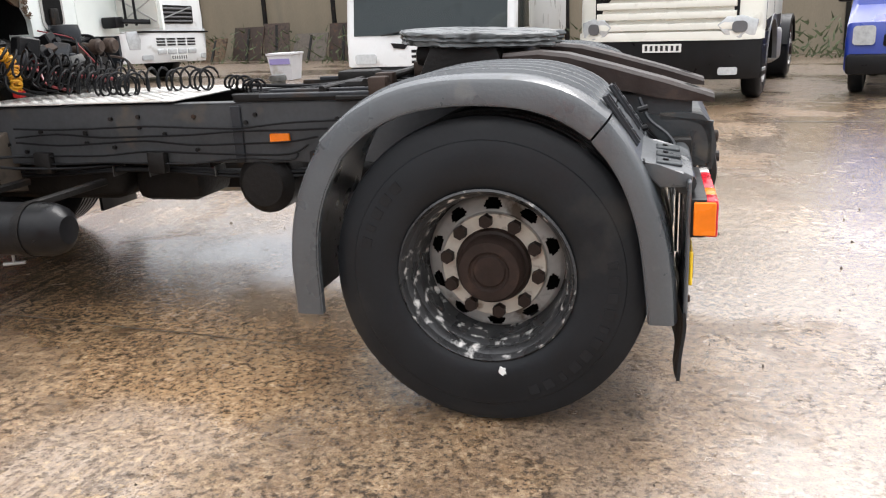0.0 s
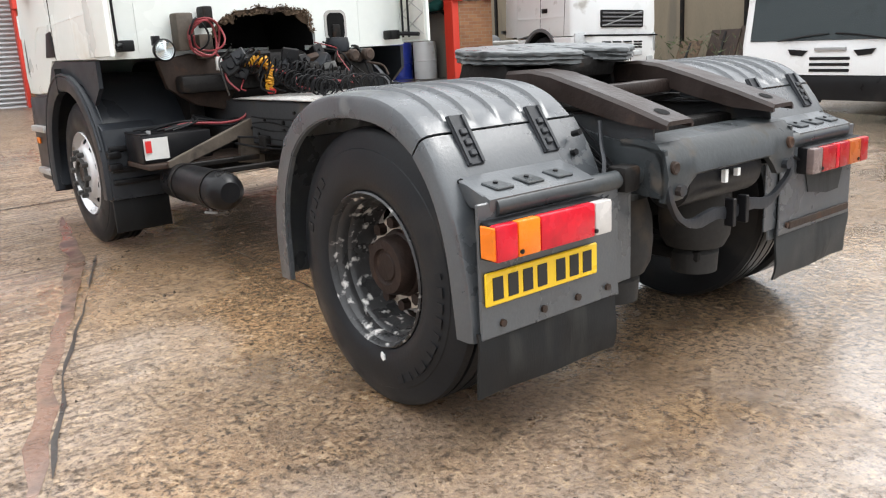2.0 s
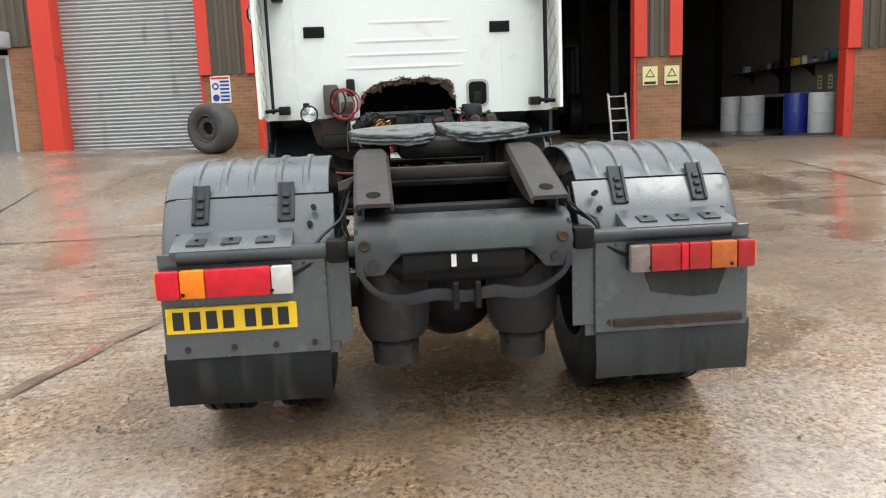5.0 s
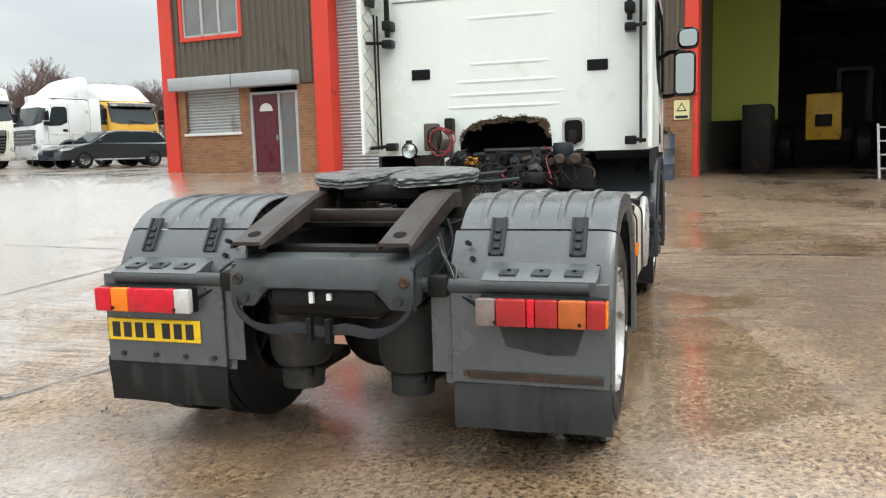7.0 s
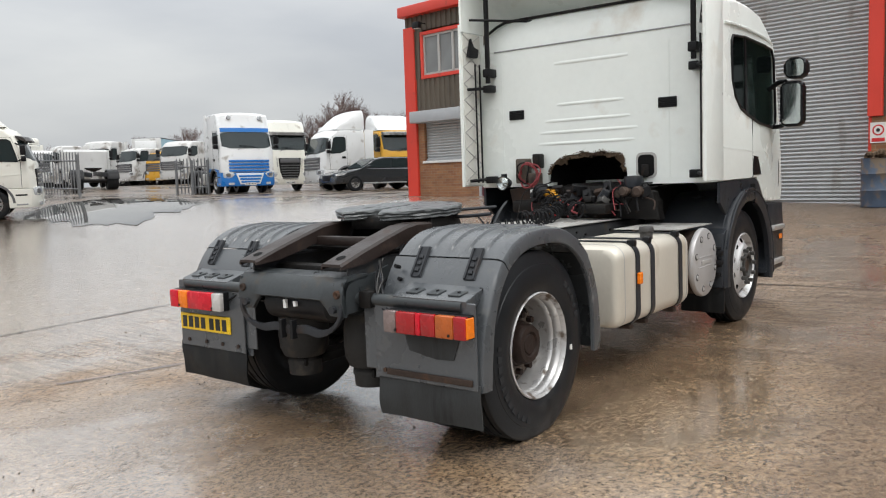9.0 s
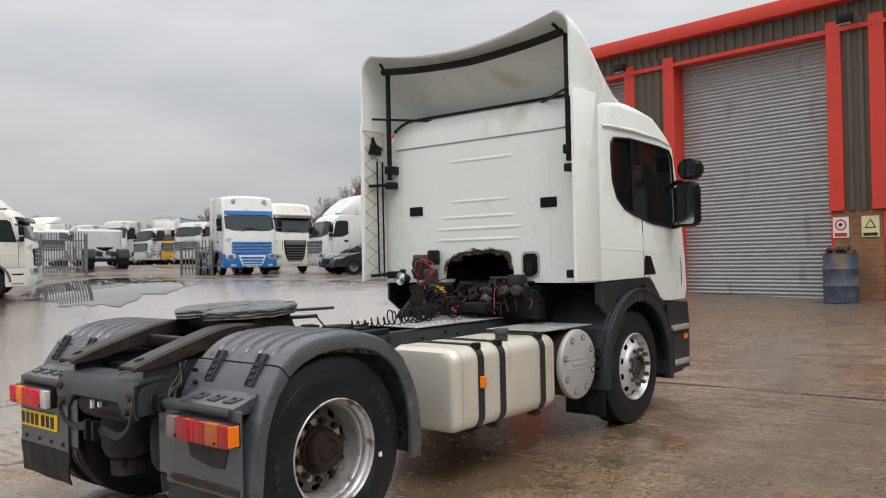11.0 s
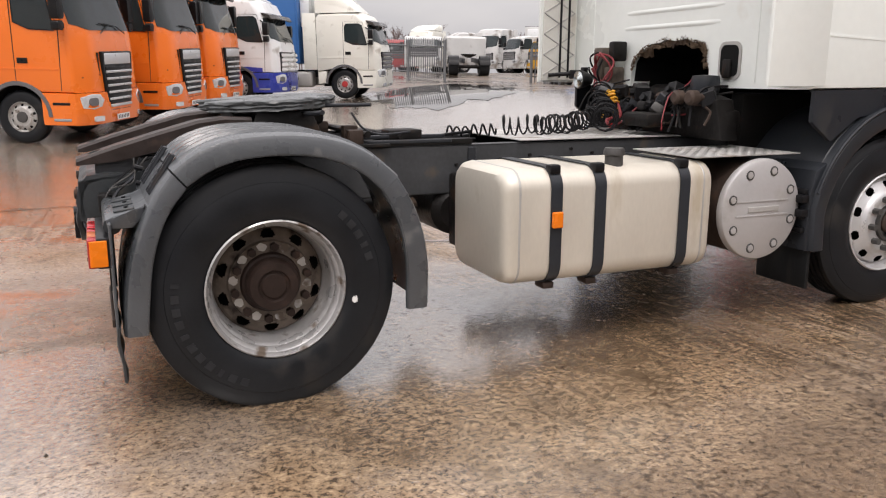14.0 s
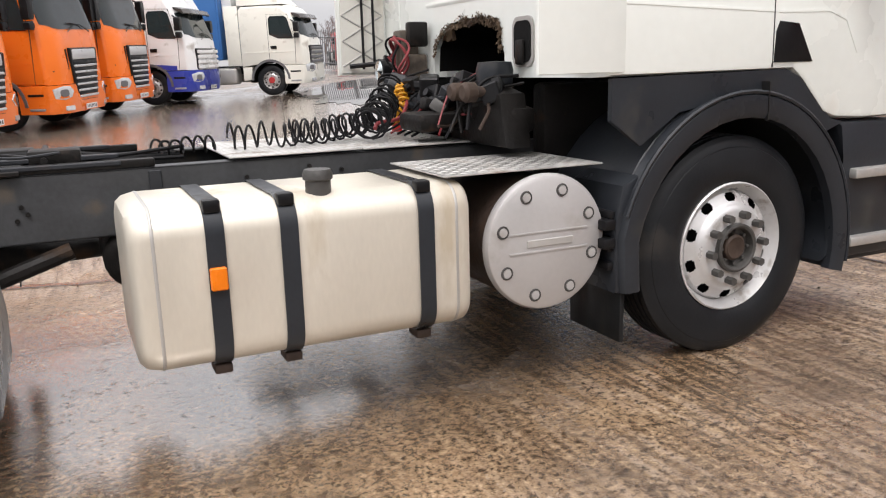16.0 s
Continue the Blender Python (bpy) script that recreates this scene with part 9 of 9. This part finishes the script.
for i in range(40):
    c = Vector((random.uniform(-0.2, 0.2), random.uniform(-0.2, 0.2), random.uniform(0.80, 0.98)))
    bmesh.ops.create_icosphere(bm, subdivisions=1, radius=random.uniform(0.03, 0.08), matrix=Matrix.Translation(c))
part("rubbish", bm, CORK, dr, "mixed brown rubbish")


def flood(y, z):
    F = root("flood_light", BLD @ pose(-0.3, y, z), "small floodlight below the eaves", "light")
    part("arm", boxed(0.0, 0.3, -0.015, 0.015, 0.10, 0.13), BLACK, F)
    part("case", boxed(-0.12, 0.0, -0.13, 0.13, -0.05, 0.13, bev=0.015), BLACK, F)
    part("lens", boxed(-0.11, -0.01, -0.11, 0.11, -0.06, -0.05), CLEAR_L, F)


flood(4.25, 5.72)
flood(-0.55, 5.72)
flood(11.75, 5.75)


def telehandler(m):
    T = root("telehandler", m, "yellow telehandler standing inside the dark workshop", "machine")
    part("body", boxed(-1.6, 1.2, -0.75, 0.75, 0.6, 1.1, bev=0.1), GRIME, T, "dark chassis body")
    part("bonnet", boxed(0.9, 1.7, -0.43, 0.43, 0.75, 1.95, bev=0.06), YELLOW, T, "yellow rear cover")
    part("boom", prism(bmesh.new(), [(-1.5, 1.7), (1.8, 1.1), (1.8, 1.4), (-1.5, 2.0)], "y", -0.2, 0.2, bev=0.03), GRIME, T)
    bm = bmesh.new()
    for x, y in ((-0.6, 0.35), (0.5, 0.35), (-0.6, 1.1), (0.5, 1.1)):
        box(bm, x - 0.05, x + 0.05, y - 0.05, y + 0.05, 1.2, 2.6)
    box(bm, -0.65, 0.55, 0.3, 1.15, 2.55, 2.65)
    part("cab_frame", bm, BLACK, T)
    for x in (-1.2, 1.0):
        for s in (1, -1):
            simple_wheel(T, x, 1.15, s, r=0.6, w=0.4, rim=YELLOW)


telehandler(BLD @ pose(8.2, -3.35, 0.60, 0, 0, 180))
for i, (p, q, r) in enumerate((((25.72, -2.91, 3.45), (25.41, -6.16, 5.11), 0.10), ((25.72, -2.97, 4.03), (25.39, -6.41, 3.98), 0.06))):
    tagged(link("roof_brace", rod(bmesh.new(), p, q, r, 10), GRIME), "dark steel brace across the workshop frame", "brace", kind="structure")


def barrel(m, material, label):
    B = root("barrel", m, label, "barrel", "barrels in the workshop")
    part("shell", lathe(bmesh.new(), [(0, 0), (0.28, 0), (0.29, 0.05), (0.29, 0.85), (0.27, 0.9), (0, 0.9)], "z", (0, 0, 0), 28), material, B)
    part("band", lathe(bmesh.new(), [(0.29, 0.42), (0.30, 0.44), (0.29, 0.46)], "z", (0, 0, 0), 28), material, B)
    return B


barrel(BLD @ pose(2.6, -8.95, 0.60), BLUE_D, "blue plastic barrel on the workshop floor")
barrel(BLD @ pose(1.9, -9.25, 0.60), OFFWHITE, "white plastic barrel on the workshop floor")
barrel(BLD @ pose(4.3, -8.5, 0.60), OFFWHITE, "white plastic barrel on the workshop floor")
barrel(BLD @ pose(5.0, -8.2, 0.60), OFFWHITE, "white plastic barrel on the workshop floor")
bench = root("work_bench", BLD @ pose(6.0, -9.4, 0.60), "cluttered grey work bench along the workshop wall", "bench")
part("top", boxed(-3, 3, -0.35, 0.35, 0.85, 0.92, bev=0.01), GALV, bench)
for x in (-2.8, 0, 2.8):
    part("leg", boxed(x - 0.05, x + 0.05, -0.3, 0.3, 0, 0.85), GRIME, bench)
cb = root("tool_cabinet", BLD @ pose(4.0, -1.95, 0.60), "dark tool cabinet against the workshop wall", "cabinet")
part("body", boxed(-0.9, 0.9, -0.3, 0.3, 0, 1.6, bev=0.02), GRIME, cb)
for z in (0.2, 0.55, 0.9, 1.25):
    part("drawer", boxed(-0.85, 0.85, -0.315, -0.295, z, z + 0.3, bev=0.008), CHASSIS, cb)

# ---- wall shelf, ladder and yard clutter ----
shelf = root("wall_shelf", BLD @ pose(4.5, -9.6, 2.2), "long grey shelf of small tools on the workshop wall", "shelf")
part("board", boxed(-3.6, 4.5, -0.11, 0.22, -0.03, 0.0), GRIME, shelf)
for x in (-3.2, -1.0, 1.2, 3.4):
    part("bracket", prism(bmesh.new(), [(-0.11, -0.03), (0.18, -0.03), (-0.11, -0.3)], "x", x, x + 0.04), GRIME, shelf)
random.seed(33)
for k, m_ in enumerate((CABLE_R, GALV, BIN_B, GALV, LABEL, YELLOW, GRIME, RUST, GALV, CABLE_R, BIN_B, LABEL)):
    x, h = -3.3 + 0.62 * k + random.uniform(-0.1, 0.1), random.uniform(0.12, 0.3)
    it = root("tool_box" if k % 2 else "oil_can", BLD @ pose(4.5 + x, -9.54, 2.2), "small worn container on the workshop shelf", "container")
    part("body", lathe(bmesh.new(), [(0, 0), (0.07, 0), (0.07, h * 0.8), (0.03, h), (0, h)], "z", (0, 0, 0), 14) if k % 2 == 0 else boxed(-0.14, 0.14, -0.08, 0.08, 0, h * 0.7, bev=0.015), m_, it)
    part("cap" if k % 2 == 0 else "handle", rod(bmesh.new(), (0, 0, h), (0, 0, h + 0.03), 0.02, 10) if k % 2 == 0 else rod(bmesh.new(), (-0.08, 0, h * 0.7 + 0.02), (0.08, 0, h * 0.7 + 0.02), 0.025, 8), GRIME, it)
TEAL = mat("faded_teal_cloth", (0.01, 0.10, 0.085), 0.8, vary=0.25, scale=6, bump=0.2)
bag = root("cloth_bundle", BLD @ pose(1.7, -9.53, 2.2), "teal cloth bundle lying on the workshop shelf", "cloth")
bm = bmesh.new()
bmesh.ops.create_icosphere(bm, subdivisions=3, radius=0.2)
for v in bm.verts:
    v.co *= 1 + 0.25 * noise.noise(v.co * 7)
    v.co.z = max(0.0, v.co.z * 0.8 + 0.12)
part("cloth", bm, TEAL, bag)
for x in (2.6, 3.2):
    nt = root("wall_notice", BLD @ pose(x, -9.715, 1.75), "small yellow notice fixed to the workshop wall", "notice")
    part("sheet", boxed(-0.12, 0.12, 0.0, 0.006, -0.17, 0.17), SIGN_Y, nt)
    for zz in (-0.10, -0.02, 0.06):
        part("text_bar", boxed(-0.08, 0.08, 0.006, 0.008, zz, zz + 0.03), INK, nt)

lad = root("step_ladder", BLD @ pose(0.75, -4.52, 0.60, 0, 0, 8), "short white aluminium step ladder leaning by the pier", "ladder")
for y in (-0.19, 0.19):
    part("stile", loft(bmesh.new(), [[(x0 - 0.02, y - 0.02, z), (x0 + 0.02, y - 0.02, z), (x0 + 0.02, y + 0.02, z), (x0 - 0.02, y + 0.02, z)] for x0, z in ((0.0, 0.0), (0.30, 1.05))]), FRAME_W, lad)
for k in range(4):
    z = 0.18 + 0.26 * k
    part("tread", boxed(0.286 * z - 0.05, 0.286 * z + 0.05, -0.17, 0.17, z, z + 0.03, bev=0.006, seg=1), FRAME_W, lad)

BAG_W = mat("dirty_white_plastic_bin", (0.62, 0.62, 0.64), 0.5, vary=0.1, scale=4, bump=0.05, dirt=(0.35, 0.32, 0.28), amount=0.3)
LILAC = mat("lilac_label", (0.30, 0.26, 0.52), 0.5, vary=0.1)
bn = root("waste_bin", Matrix.Translation((7.8, -12.85, lie(7.8, -12.85))), "white plastic bin with a lilac label in front of the wall", "bin")
part("body", loft(bmesh.new(), [[(w * a, w * b, z) for a, b in ((-1, -1), (1, -1), (1, 1), (-1, 1))] for w, z in ((0.23, 0.0), (0.29, 0.52), (0.31, 0.54), (0.31, 0.58))]), BAG_W, bn)
part("label", boxed(-0.24, 0.24, 0.262, 0.29, 0.34, 0.46), LILAC, bn, "lilac paper label")
random.seed(8)
for k, (x, y, w, h, m_) in enumerate(((12.4, -19.2, 1.1, 1.0, RUST), (11.4, -19.3, 0.8, 1.1, HUB_BROWN), (10.3, -19.2, 1.2, 0.8, DUSTY), (9.2, -19.3, 0.9, 1.1, RUST), (13.5, -19.0, 0.9, 0.7, CORK), (7.9, -19.2, 1.3, 0.9, DUSTY))):
    sc_ = root("scrap_panel", Matrix.Translation((x, y, lie(x, y))) @ pose(0, 0, 0, 0, 0, random.uniform(-12, 12)), "rusty scrap panel leaning on the yard wall", "scrap", "scrap along the wall")
    bm = prism(bmesh.new(), [(0.0, 0.0), (-0.25 - 0.1 * h, h), (-0.29 - 0.1 * h, h - 0.02), (-0.05, 0.0)], "x", -w / 2, w / 2)
    part("panel", bm, m_, sc_)
    part("stiffener", prism(bmesh.new(), [(0.03, 0.02), (-0.22 - 0.1 * h, h - 0.05), (-0.25 - 0.1 * h, h - 0.05), (0.0, 0.02)], "x", -0.04, 0.04), GRIME, sc_)
bnd = root("rag_bundle", Matrix.Translation((4.35, -8.05, lie(4.35, -8.05))), "grey sodden bundle of rags on the wet concrete", "rags")
bm = bmesh.new()
bmesh.ops.create_icosphere(bm, subdivisions=3, radius=0.2)
for v in bm.verts:
    v.co *= 1 + 0.4 * noise.noise(v.co * 9)
    v.co = Vector((v.co.x * 1.6, v.co.y, max(0.0, v.co.z * 0.6 + 0.07)))
part("cloth", bm, DUST_RUB, bnd)
part("fold", tube(bmesh.new(), curve_pts([(0.1, -0.1, 0.04), (-0.2, 0.1, 0.05), (-0.5, 0.02, 0.03), (-0.7, 0.12, 0.025)], 5), 0.03, 7), FLAP_OLD, bnd)
